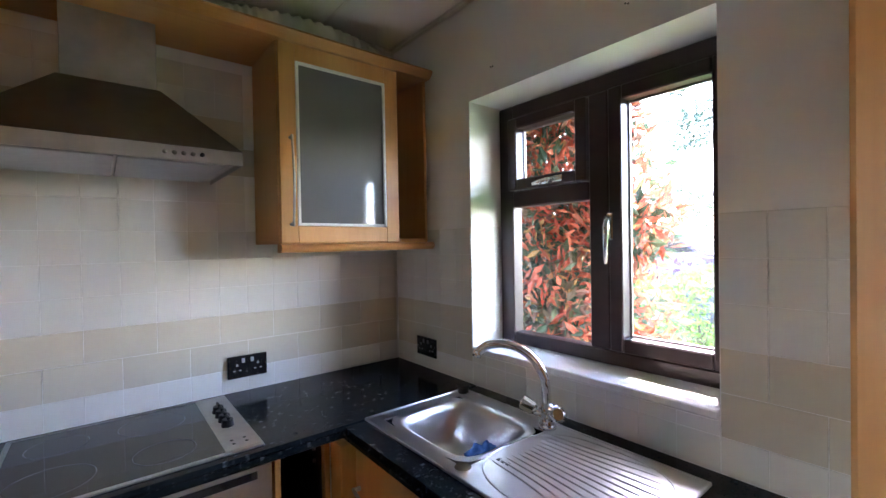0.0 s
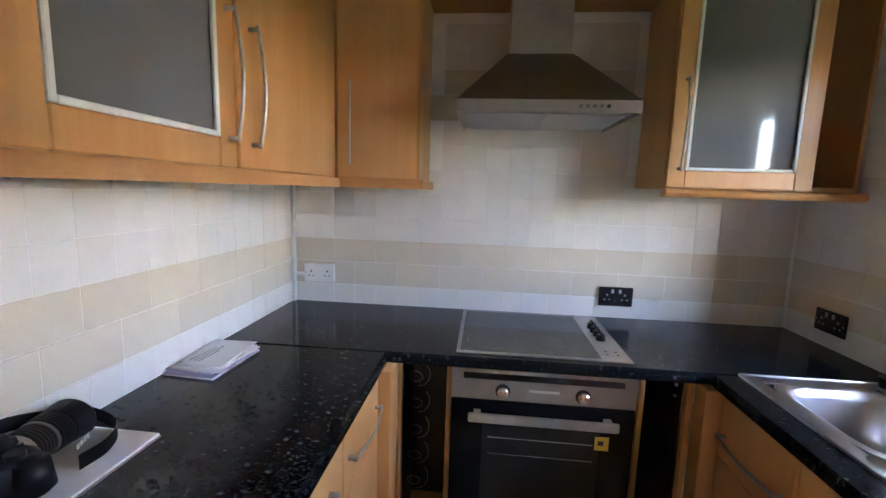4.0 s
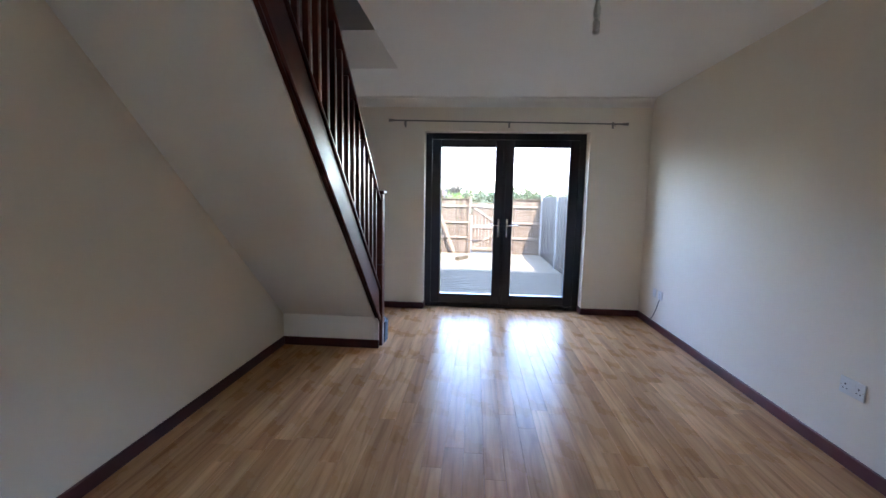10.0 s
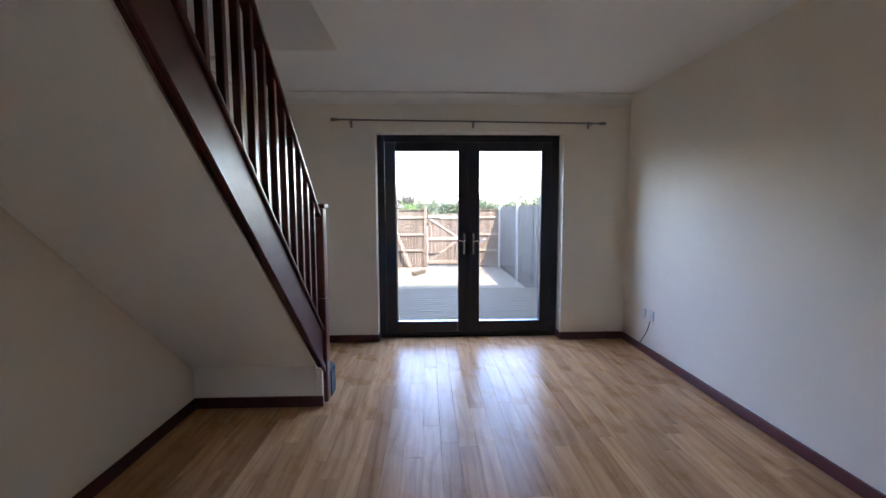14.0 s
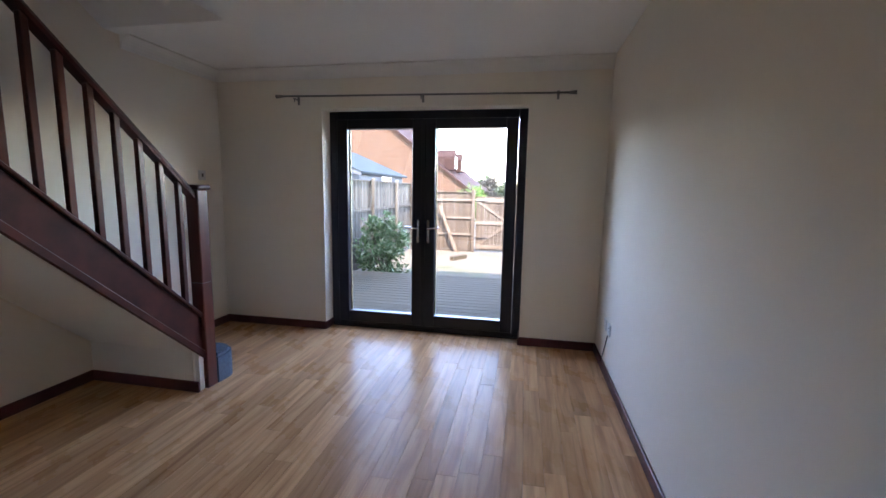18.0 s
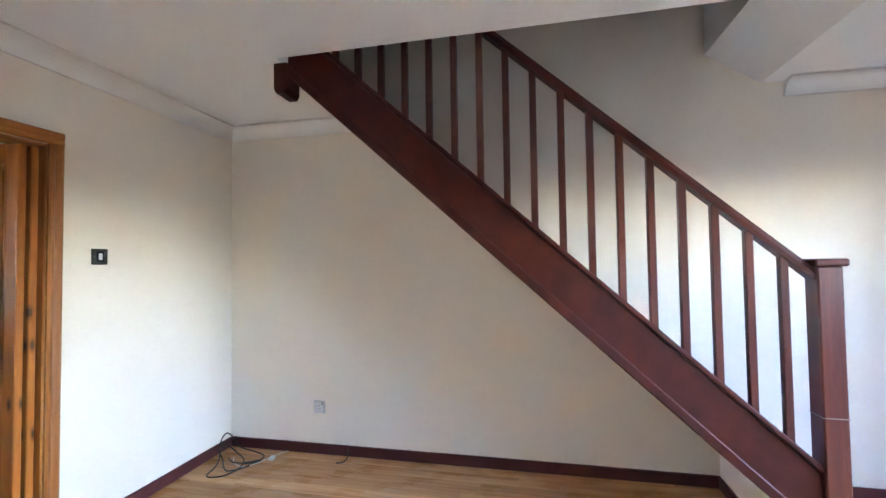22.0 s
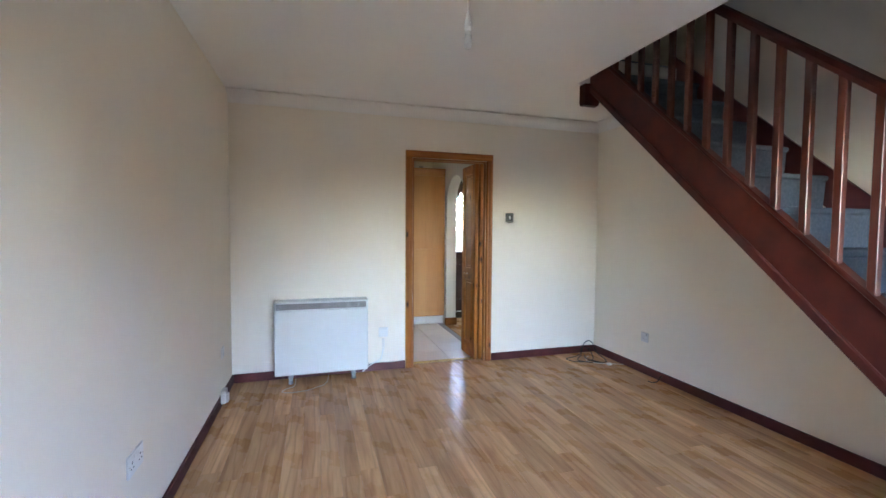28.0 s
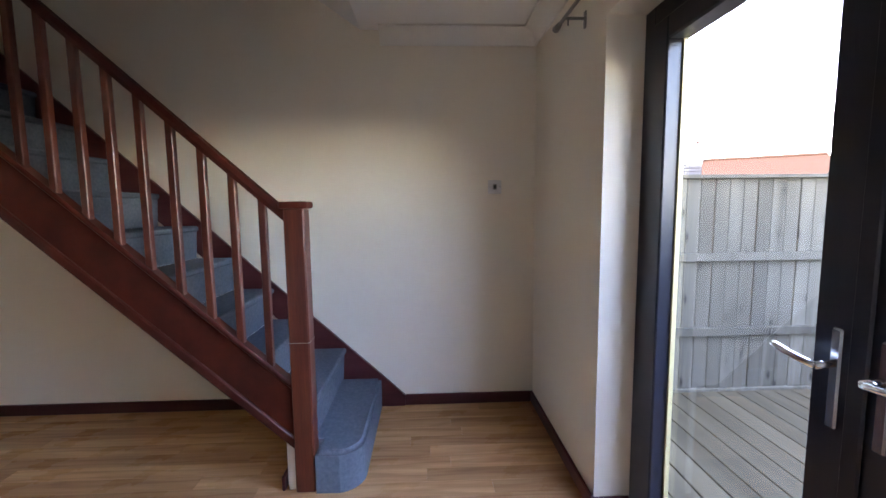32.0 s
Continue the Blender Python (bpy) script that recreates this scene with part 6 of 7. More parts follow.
    for k in range(4):
        b_box(bm, 2.462 + 0.014 * k, 2.471 + 0.014 * k, -0.3035, -0.3025, zb + 0.014, zb + 0.028)
    bm.transform(Matrix.Translation((2.49, -0.3030, 0)) @ Matrix.Rotation(radians(20), 4, "Z") @ Matrix.Translation((-2.49, 0.375, 0)))
    part("strap_print", bm, M_WHITE, st, "pale printed bars")
    bm = b_box(bmesh.new(), 2.246, 2.263, -0.1620, -0.1200, zb + 0.040, zb + 0.096, 0.006)
    part("strap_tab", bm, M_TABS, c, "orange strap end")
    part("strap_tab", b_box(bmesh.new(), 2.32, 2.345, -0.158, -0.140, zb + 0.0945, zb + 0.0985, 0.003), M_TABS, c, "orange strap end")
    for ob in c.children_recursive:
        ob.data.transform(Matrix.Translation((0.01, -0.01, 0.0024)) @ Matrix.Diagonal((0.90, 0.92, 0.78, 1)))
    # envelopes and letters
    pa = thing("letters", (2.83, -0.25, z), "stack of white envelopes and letters on the worktop", "paper stack")
    random.seed(4)
    for k in range(6):
        bm = b_box(bmesh.new(), -0.115 + 0.004 * k, 0.115, -0.08, 0.08 - 0.003 * k, 0, 0.0035)
        bm.transform(Matrix.Translation((2.93 + random.uniform(-0.012, 0.012), -0.208 + random.uniform(-0.008, 0.008), z + 0.0036 * k)) @ Matrix.Rotation(radians(random.uniform(-9, 5)), 4, "Z"))
        sh = part("envelope", bm, M_LILAC if k in (1, 3) else M_PAPER, pa)
    bm = bmesh.new()
    for k, (a, b) in enumerate(((-0.09, -0.07), (-0.06, 0.05), (-0.06, 0.07), (-0.06, 0.03))):
        b_box(bm, a, b, 0.045 - 0.014 * k, 0.05 - 0.014 * k, 0, 0.0004)
    bm.transform(Matrix.Translation((2.93, -0.208, z + 0.0222)) @ Matrix.Rotation(radians(-7), 4, "Z"))
    part("print", bm, M_GREY, pa, "faint printed lines")


M_BOARD = plain("board", (0.25, 0.2, 0.16), (0.2, 0.16, 0.13), 0.6)
M_PAPER = plain("white_paper", (0.80, 0.79, 0.80), (0.76, 0.75, 0.765), 0.8, scale=10)
M_LILAC = plain("lilac_envelope", (0.55, 0.50, 0.72), (0.48, 0.43, 0.66), 0.8, scale=10)
M_CAMERA = plain("black_rubber", (0.006, 0.006, 0.0065), (0.011, 0.011, 0.0115), 0.42, scale=20, grain=0.3, grain_scale=600, spec=0.25)
worktop_things()


def ribbed_tray():
    bm = bmesh.new()
    n, m = 60, 8
    rows = []
    for i in range(n + 1):
        y = -2.19 + 0.50 * i / n
        r = []
        for j in range(m + 1):
            a = math.pi * j / m
            h = 0.085 * math.sin(math.pi * min(1, max(0, i / n))) ** 0.35 * (1 + 0.10 * (i % 3 == 0))
            r.append(bm.verts.new((3.54 - 0.10 * math.cos(a), y, 2.230 + h * math.sin(a))))
        rows.append(r)
    for u, v in zip(rows, rows[1:]):
        for j in range(m):
            bm.faces.new((u[j], u[j + 1], v[j + 1], v[j]))
    bmesh.ops.recalc_face_normals(bm, faces=bm.faces)
    tagged(part("ribbed_dish", bm, M_TRAY), "ribbed cream dish upturned on top of the wall cabinet", "dish")


M_TRAY = plain("cream_ceramic", (0.72, 0.70, 0.64), (0.66, 0.64, 0.58), 0.5, scale=9)
ribbed_tray()
bx = thing("appliance_box", (1.62, -1.98, 2.153), "small grey and white box on top of the tall cabinet", "box")
box("box_body", (1.53, 1.73, -2.06, -1.90, 2.1525, 2.215), M_WHITE, bx, 0.003)
box("box_front", (1.54, 1.60, -1.9, -1.896, 2.16, 2.205), M_GREY, bx, 0)

SHIFT = Vector((0, 0, 0))
# ceiling panel joints in the kitchen
for nm, b in (("trim_kitchen_joint", (KW, KE - 0.001, -1.985, -1.970, CEIL - 0.004, CEIL - 0.0005)), ("trim_kitchen_edge", (KW, KE - 0.001, KS + 0.001, KS + 0.022, CEIL - 0.014, CEIL - 0.0005)), ("trim_kitchen_east", (KE - 0.022, KE - 0.001, KS + 0.022, KN - 0.001, CEIL - 0.014, CEIL - 0.0005))):
    structure(nm, box(nm, b, M_COVE, bevel=0.002), "white painted ceiling batten")

for hx, hz in ((2.912, 2.154), (2.922, 2.154), (2.379, 2.152), (2.387, 2.156)):
    tagged(part("screw_hole", b_cyl(bmesh.new(), (hx, KS + 0.0002, hz), (hx, KS + 0.0022, hz), 0.003, None, 10), M_BLACK), "small dark screw plug in the wall over the window", "screw plug", "screw plugs over the window")

M_ORANGE = plain("orange_plastic", (0.50, 0.13, 0.05), (0.44, 0.11, 0.04), 0.4)
ob = thing("door_chime", (KW, -0.79, 1.76), "small orange-red chime box on the wall beside the arch", "door chime")
box("chime_case", (KW, KW + 0.03, -0.83, -0.775, 1.725, 1.785), M_ORANGE, ob, 0.008)
box("chime_cap", (KW, KW + 0.02, -0.815, -0.79, 1.7855, 1.81), M_BLACK, ob, 0.004)


# ---- garden to the north ----
def ground_mat():
    m, nd, ln, p = material("garden_ground")
    v = mapped(nd, ln)
    big = noise_tex(nd, ln, v, 0.55, 5, 0.6)
    fine = noise_tex(nd, ln, v, 26, 4, 0.7)
    grass = ramp(nd, ln, fine, [(0.3, (0.026, 0.050, 0.010)), (0.7, (0.066, 0.108, 0.026))])
    grit = ramp(nd, ln, fine, [(0.3, (0.085, 0.071, 0.048)), (0.7, (0.165, 0.139, 0.098))])
    sep = nd.new("ShaderNodeSeparateXYZ")
    ln.new(v, sep.inputs[0])
    far = nd.new("ShaderNodeMapRange")
    far.inputs[1].default_value, far.inputs[2].default_value = 3.0, 4.0
    ln.new(sep.outputs[1], far.inputs[0])
    sh = mixed(nd, ln, far.outputs[0], (0, 0, 0), (1, 1, 1))
    keep = mixed(nd, ln, 1.0, ramp(nd, ln, big, [(0.56, (1, 1, 1)), (0.80, (0.3, 0.3, 0.3))]), sh, "MULTIPLY")
    ln.new(mixed(nd, ln, keep, grass, grit), p.inputs["Base Color"])
    p.inputs["Roughness"].default_value = 0.95
    p.inputs["Specular IOR Level"].default_value = 0.1
    bump(nd, ln, p, fine, 0.8, 0.02)
    return m


bm = bmesh.new()
b_box(bm, -600, 600, -600, 600, -0.9, -0.35)
structure("ground", part("ground", bm, ground_mat()), "pale gravel and thin grass ground")
M_DECK = wood("weathered_decking", (0.0456, 0.0365, 0.0228), (0.0714, 0.057, 0.0357), (0.1003, 0.0813, 0.0524), axis=0, ring=10, rough=0.8, rnd=5, tone=0.15, relief=0.02, spec=0.1)
M_FENCE = wood("weathered_fence", (0.0562, 0.041, 0.0274), (0.0907, 0.0677, 0.0461), (0.1296, 0.1008, 0.072), axis=2, ring=12, rough=0.85, rnd=5, tone=0.16, relief=0.02, spec=0.1, fine=0.3)
M_FENCE_G = wood("grey_fence", (0.0562, 0.0488, 0.037), (0.0873, 0.077, 0.0592), (0.1199, 0.1066, 0.0836), axis=2, ring=12, rough=0.85, rnd=5, tone=0.25, knots=0.9, relief=0.02, spec=0.1, fine=0.3)
M_FENCE_S = wood("silver_fence", (0.0608, 0.0499, 0.0374), (0.0889, 0.0749, 0.0569), (0.1186, 0.1014, 0.0788), axis=2, ring=12, rough=0.85, rnd=5, tone=0.2, relief=0.02, spec=0.1, fine=0.3)
M_RAIL = wood("pale_timber", (0.11, 0.082, 0.055), (0.16, 0.124, 0.086), (0.21, 0.168, 0.122), axis=0, ring=12, rough=0.85, rnd=5, tone=0.12, relief=0.02, spec=0.1, fine=0.3)
M_CONC = plain("concrete", (0.21, 0.195, 0.17), (0.16, 0.148, 0.13), 0.9, scale=8, grain=0.4)


def fence(along, c, u0, u1, z0, z1, mat, face, label, rails, post_mat=None, step=0.082, posts=None, rail_mat=None):
    """A close-board fence: posts, rails and upright boards, rails on the side that faces the garden."""
    f = thing("fence", (c if along == 1 else (u0 + u1) / 2, (u0 + u1) / 2 if along == 1 else c, z0), label, "fence")

    def b(n, a0, a1, d0, d1, h0, h1, m, bev=0.002):
        d0, d1 = c + face * d0, c + face * d1
        d0, d1 = min(d0, d1), max(d0, d1)
        return box(n, (d0, d1, a0, a1, h0, h1) if along == 1 else (a0, a1, d0, d1, h0, h1), m, f, bev)
    u, i = u0, 0
    while u < u1 - 0.02:
        o = 0.003 * ((i * 5) % 3)
        b("board", u, min(u + step - 0.004, u1), o, o + 0.014, z0 + 0.05, z1 - 0.0265, mat)
        u += step
        i += 1
    for z in rails:
        b("rail", u0, u1, 0.0225, 0.06, z - 0.03, z + 0.03, rail_mat or mat)
    b("capping", u0, u1, -0.012, 0.058, z1 - 0.026, z1, mat)
    b("gravel_board", u0, u1, 0.0, 0.03, z0 - 0.1, z0 + 0.045, mat)
    for u in posts or [u0 + 1.83 * k for k in range(int((u1 - u0 + 0.01) / 1.83) + 1)]:
        b("post", u - 0.045, u + 0.045, 0.0205 + 0.04, 0.13, z0 - 0.1, z1 + 0.05, post_mat or mat, 0.012)
    return f


fence(1, -0.33, 5.16, 13.05, -0.14, 1.566, M_FENCE_G, 1, "grey weathered close-board garden fence beside the decking", (0.372, 0.950), step=0.1105, posts=(8.05, 9.75, 11.45, 13.0))

def panel_fence(x, y0, y1, z0, z1, posts, label):
    """Upright boards with narrow gaps between slotted concrete posts with rounded tops, over a concrete gravel board; rails on the far side."""
    f = thing("fence", (x, (y0 + y1) / 2, z0), label, "fence")
    rnd = random.Random(31)
    ends = [y0] + list(posts) + [y1]
    for a, b in zip(ends, ends[1:]):
        a, b = a + (0.052 if a > y0 else 0), b - (0.052 if b < y1 else 0)
        n = max(1, round((b - a) / 0.103))
        w = (b - a) / n
        for k in range(n):
            d = rnd.uniform(-0.003, 0.003)
            box("board", (x + d, x + 0.016 + d, a + w * k + 0.003, a + w * (k + 1) - 0.003, z0 - 0.005, z1 - rnd.uniform(0, 0.012)), M_FENCE_S, f, 0.002)
        for z in (z0 + 0.35, z0 + 0.95, z1 - 0.16):
            box("rail", (x + 0.0195, x + 0.05, a, b, z - 0.03, z + 0.03), M_FENCE, f, 0.002)
        box("gravel_board", (x - 0.002, x + 0.03, a, b, z0 - 0.14, z0 - 0.01), M_FENCE_S, f, 0.004)
    for p in posts:
        r = 0.040
        arc = [(p - r * math.cos(math.pi * k / 10), z1 + 0.05 + r * 0.7 * math.sin(math.pi * k / 10)) for k in range(11)]
        prism("post", [(p + r, z0 - 0.2), (p - r, z0 - 0.2)] + arc, 0, x - 0.035, x + 0.05, M_CONC, f, bevel=0.004)


panel_fence(3.70, 5.16, 13.05, -0.20, 1.43, (5.56, 7.99, 10.42, 12.86), "silver-grey upright board garden fence between concrete posts")
fence(0, 13.1, -0.25, 1.50, -0.33, 1.36, M_FENCE, -1, "brown close-board back garden fence beside the gate", (0.15, 0.62, 1.12), rail_mat=M_RAIL)
fence(0, 13.1, 2.60, 3.70, -0.33, 1.36, M_FENCE, -1, "brown close-board back garden fence beside the gate", (0.15, 0.62, 1.12), rail_mat=M_RAIL)


def gate():
    x0, x1, y = 1.60, 2.54, 13.06
    g = thing("garden_gate", ((x0 + x1) / 2, y, -0.33), "brown ledged and braced timber garden gate in the back fence", "gate")
    n = 9
    w = (x1 - x0) / n
    for i in range(n):
        box("board", (x0 + w * i + 0.003, x0 + w * (i + 1) - 0.003, y, y + 0.018, -0.30, 1.225), M_FENCE, g, 0.002)
    for z in (-0.20, 0.49, 1.12):
        box("ledge", (x0, x1, y - 0.03, y - 0.001, z - 0.05, z + 0.05), M_RAIL, g, 0.003)
    for (za, zb) in ((0.44, -0.15), (0.54, 1.07)):
        d = [(x0 + 0.02, zb), (x0 + 0.12, zb), (x1 - 0.02, za), (x1 - 0.12, za)] if zb < za else [(x1 - 0.12, za), (x1 - 0.02, za), (x0 + 0.12, zb), (x0 + 0.02, zb)]
        prism("brace", d, 1, y - 0.029, y - 0.002, M_RAIL, g)
    for z in (0.05, 1.1):
        box("strap_hinge", (x0 - 0.03, x0 + 0.35, y - 0.036, y - 0.031, z - 0.015, z + 0.015), M_BLACK, g, 0)
    for xx in (x0 - 0.08, x1 + 0.03):
        tagged(box("gate_post", (xx - 0.04, xx + 0.05, y - 0.06, y + 0.03, -0.36, 1.42), M_FENCE, bevel=0.004), "square timber post beside the garden gate", "post")


gate()
tagged(prism("loose_batten", [(0.55, 0.95), (0.63, 0.95), (1.13, -0.35), (1.05, -0.35)], 1, 12.86, 12.90, M_RAIL), "pale timber batten leaning against the back fence", "timber")
bm = b_box(bmesh.new(), -0.28, 0.28, -0.06, 0.06, -0.35, -0.25, 0.008)
bm.transform(Matrix.Translation((1.35, 11.6, 0)) @ Matrix.Rotation(radians(62), 4, "Z"))
tagged(part("timber_offcut", bm, M_DECK), "short dark timber sleeper lying on the gravel", "timber")

dk = thing("deck", (1.7, 6.7, -0.35), "weathered grey timber decking outside the french doors", "decking")
for i in range(21):
    y = 5.15 + 0.147 * i
    box("deck_board", (-0.26, 3.66, y, y + 0.139, -0.12, -0.095), M_DECK, dk, 0.003)
box("deck_frame", (-0.26, 3.66, 5.15, 8.22, -0.352, -0.122), M_DECK, dk, 0.002)


# ---- shrubs and trees ----
def leaf_mat(name, stops, rough=0.6):
    m, nd, ln, p = material(name)
    g = nd.new("ShaderNodeNewGeometry")
    ln.new(ramp(nd, ln, g.outputs["Random Per Island"], stops), p.inputs["Base Color"])
    p.inputs["Roughness"].default_value = rough
    tr = nd.new("ShaderNodeBsdfTranslucent")
    ln.new(ramp(nd, ln, g.outputs["Random Per Island"], stops), tr.inputs[0])
    mx = nd.new("ShaderNodeMixShader")
    mx.inputs[0].default_value = 0.5
    ln.new(p.outputs[0], mx.inputs[1])
    ln.new(tr.outputs[0], mx.inputs[2])
    ln.new(mx.outputs[0], nd["Material Output"].inputs[0])
    return m


def leaves(name, rng, centres, count, size, mat, parent, spread, label="", droop=0.0, slim=0.42):
    """Many folded leaves scattered about clump centres."""
    vs, fs = [], []
    for _ in range(count):
        c, r = centres[rng.integers(len(centres))]
        d = rng.normal(size=3)
        d /= np.linalg.norm(d) + 1e-6
        p = np.array(c) + d * r * rng.uniform(0.25, 1.0) ** 0.6
        a = d * 0.7 + rng.normal(size=3) * spread
        a[2] += 0.25 - droop
        a /= np.linalg.norm(a) + 1e-6
        s = np.cross(a, rng.normal(size=3))
        s /= np.linalg.norm(s) + 1e-6
        u = np.cross(a, s)
        L = size * rng.uniform(0.6, 1.25)
        w = L * slim
        k = len(vs)
        vs += [p, p + a * L * 0.45 + s * w * 0.5 + u * w * 0.12, p + a * L, p + a * L * 0.45 - s * w * 0.5 + u * w * 0.12, p + a * L * 0.5 - u * w * 0.05]
        fs += [(k, k + 1, k + 4), (k + 1, k + 2, k + 4), (k + 2, k + 3, k + 4), (k + 3, k, k + 4)]
    me = bpy.data.meshes.new(name)
    o = loc_of(parent)
    me.from_pydata([tuple(v - np.array(o)) for v in vs], [], fs)
    me.materials.append(mat)
    ob = new(name, me)
    ob.parent = parent
    if label:
        ob["label"] = label
    return ob


def shrub(name, at, rx, ry, h, count, size, mat, rng, label, category, clumps=26, bark=None, slim=0.42):
    t = thing(name, at, label, category)
    x, y, z = at
    cs = []
    for _ in range(clumps):
        a, q, v = rng.uniform(0, 2 * math.pi), math.sqrt(rng.uniform(0.02, 1)), rng.uniform(0.08, 1)
        wid = math.sin(math.pi * (0.22 + 0.66 * v)) ** 0.7
        cs.append(((x + rx * 0.8 * q * wid * math.cos(a), y + ry * 0.8 * q * wid * math.sin(a), z + h * v * 0.92), 0.24 * min(rx, h) * rng.uniform(0.7, 1.25)))
    for c, r in cs[::2]:
        mid = Vector(((x + c[0]) / 2 + rng.uniform(-0.05, 0.05), (y + c[1]) / 2, z + (c[2] - z) * 0.6))
        tube("stem", curve_pts([(x + rng.uniform(-0.06, 0.06), y + rng.uniform(-0.06, 0.06), z - 0.02), mid, c], 4), [0.012] * 4 + [0.008] * 4 + [0.004], bark or M_BARK, t, seg=5)
    leaves("foliage", rng, cs, count, size, mat, t, 0.8, slim=slim)
    return t, cs


M_BARK = plain("bark", (0.09, 0.065, 0.045), (0.06, 0.045, 0.03), 0.9, scale=14, grain=0.6)
M_LAUREL = leaf_mat("variegated_leaves", [(0.0, (0.045, 0.085, 0.028)), (0.40, (0.090, 0.145, 0.052)), (0.70, (0.17, 0.215, 0.10)), (1.0, (0.28, 0.30, 0.18))])
rng = np.random.default_rng(5)
shrub("garden_shrub", (0.30, 8.75, -0.35), 0.58, 0.5, 1.28, 1900, 0.13, M_LAUREL, rng, "leafy variegated green shrub behind the decking", "shrub", 34, slim=0.4)

# red-leaved shrub close outside the kitchen window
M_RED = leaf_mat("red_new_leaves", [(0.0, (0.30, 0.048, 0.024)), (0.4, (0.44, 0.092, 0.046)), (0.8, (0.48, 0.145, 0.078)), (1.0, (0.42, 0.24, 0.075))])
M_GRN = leaf_mat("dark_green_leaves", [(0.0, (0.026, 0.048, 0.026)), (0.45, (0.052, 0.08, 0.042)), (0.7, (0.092, 0.105, 0.048)), (0.86, (0.15, 0.088, 0.058)), (1.0, (0.19, 0.072, 0.05))])
ph, cl = shrub("red_leaf_shrub", (3.565, -3.28, -0.35), 0.94, 0.46, 3.75, 19000, 0.084, M_GRN, rng, "tall shrub with red young leaves over dark green ones", "shrub", 230, slim=0.44)
edge = [(c, r) for c, r in cl if c[0] < 3.12 or (c[1] > -3.22 and c[0] < 3.36) or c[2] > 2.25 or rng.uniform() < 0.10]
leaves("red_foliage", rng, edge, 13000, 0.088, M_RED, ph, 0.7, "bright red young leaves", slim=0.3)


def tree(at, h, r, rng, mat, label, count=5200, size=0.16):
    t = thing("tree", at, label, "tree")
    x, y, z = at
    tube("trunk", curve_pts([(x, y, z - 0.1), (x + 0.06, y, z + h * 0.3), (x - 0.05, y + 0.1, z + h * 0.62), (x, y, z + h * 0.9)], 5), [0.16] * 5 + [0.11] * 5 + [0.06] * 5 + [0.03], M_BARK, t, seg=9)
    cs = []
    for k in range(30):
        a, v = rng.uniform(0, 2 * math.pi), rng.uniform(0.3, 1.0)
        q = r * math.sin(math.pi * min(1, v * 0.95)) ** 0.8 * rng.uniform(0.4, 1.0)
        c = Vector((x + q * math.cos(a), y + q * math.sin(a), z + h * v))
        b = Vector((x, y, z + h * max(0.25, v - 0.25)))
        tube("limb", curve_pts([b, (b + c) / 2 + Vector((0, 0, 0.1)), c], 4), [0.045] * 3 + [0.03] * 3 + [0.014] * 3, M_BARK, t, seg=5)
        cs.append((tuple(c), r * 0.24 * rng.uniform(0.6, 1.3)))
    leaves("crown", rng, cs, count, size, mat, t, 0.8)
    return t


M_CEDAR = leaf_mat("blue_green_leaves", [(0.0, (0.022, 0.042, 0.026)), (0.6, (0.046, 0.074, 0.046)), (1.0, (0.082, 0.108, 0.066))])
M_LIME = leaf_mat("spring_leaves", [(0.0, (0.05, 0.10, 0.018)), (0.6, (0.12, 0.19, 0.035)), (1.0, (0.21, 0.26, 0.06))])
tree((6.1, -16.8, -0.35), 8.6, 3.4, rng, M_CEDAR, "spreading tree with blue-green leaves beyond the front garden", 15000, 0.17)
tree((-6.5, -20.0, -0.35), 7.0, 3.2, rng, M_GRN, "broad green tree across the road", 4200, 0.3)
shrub("front_garden_shrub", (4.6, -9.0, -0.35), 1.2, 0.8, 1.45, 1500, 0.12, M_LIME, rng, "low bright green shrub in the front garden", "shrub", 26)
shrub("front_garden_shrub", (6.6, -10.0, -0.35), 1.4, 0.8, 1.3, 1400, 0.12, M_LIME, rng, "low bright green shrub in the front garden", "shrub", 26)
shrub("front_garden_shrub", (-2.6, -8.8, -0.35), 1.1, 0.9, 1.2, 1400, 0.12, M_LIME, rng, "low bright green shrub in the front garden", "shrub", 26)
bb = thing("bird_bath", (3.95, -6.6, -0.35), "small stone bird bath in the front garden", "bird bath")
part("bird_bath_base", b_cyl(bmesh.new(), (3.95, -6.6, -0.35), (3.95, -6.6, 0.1), 0.12, 0.07), M_CONC, bb)
part("bird_bath_bowl", b_cyl(bmesh.new(), (3.95, -6.6, 0.1), (3.95, -6.6, 0.2), 0.09, 0.2), M_CONC, bb)
structure("road", box("road", (-60, 60, -17.5, -11.5, -0.352, 0.22), plain("asphalt", (0.05, 0.05, 0.052), (0.065, 0.064, 0.062), 0.9, scale=8, grain=0.5), bevel=0), "grey asphalt road in front of the house")


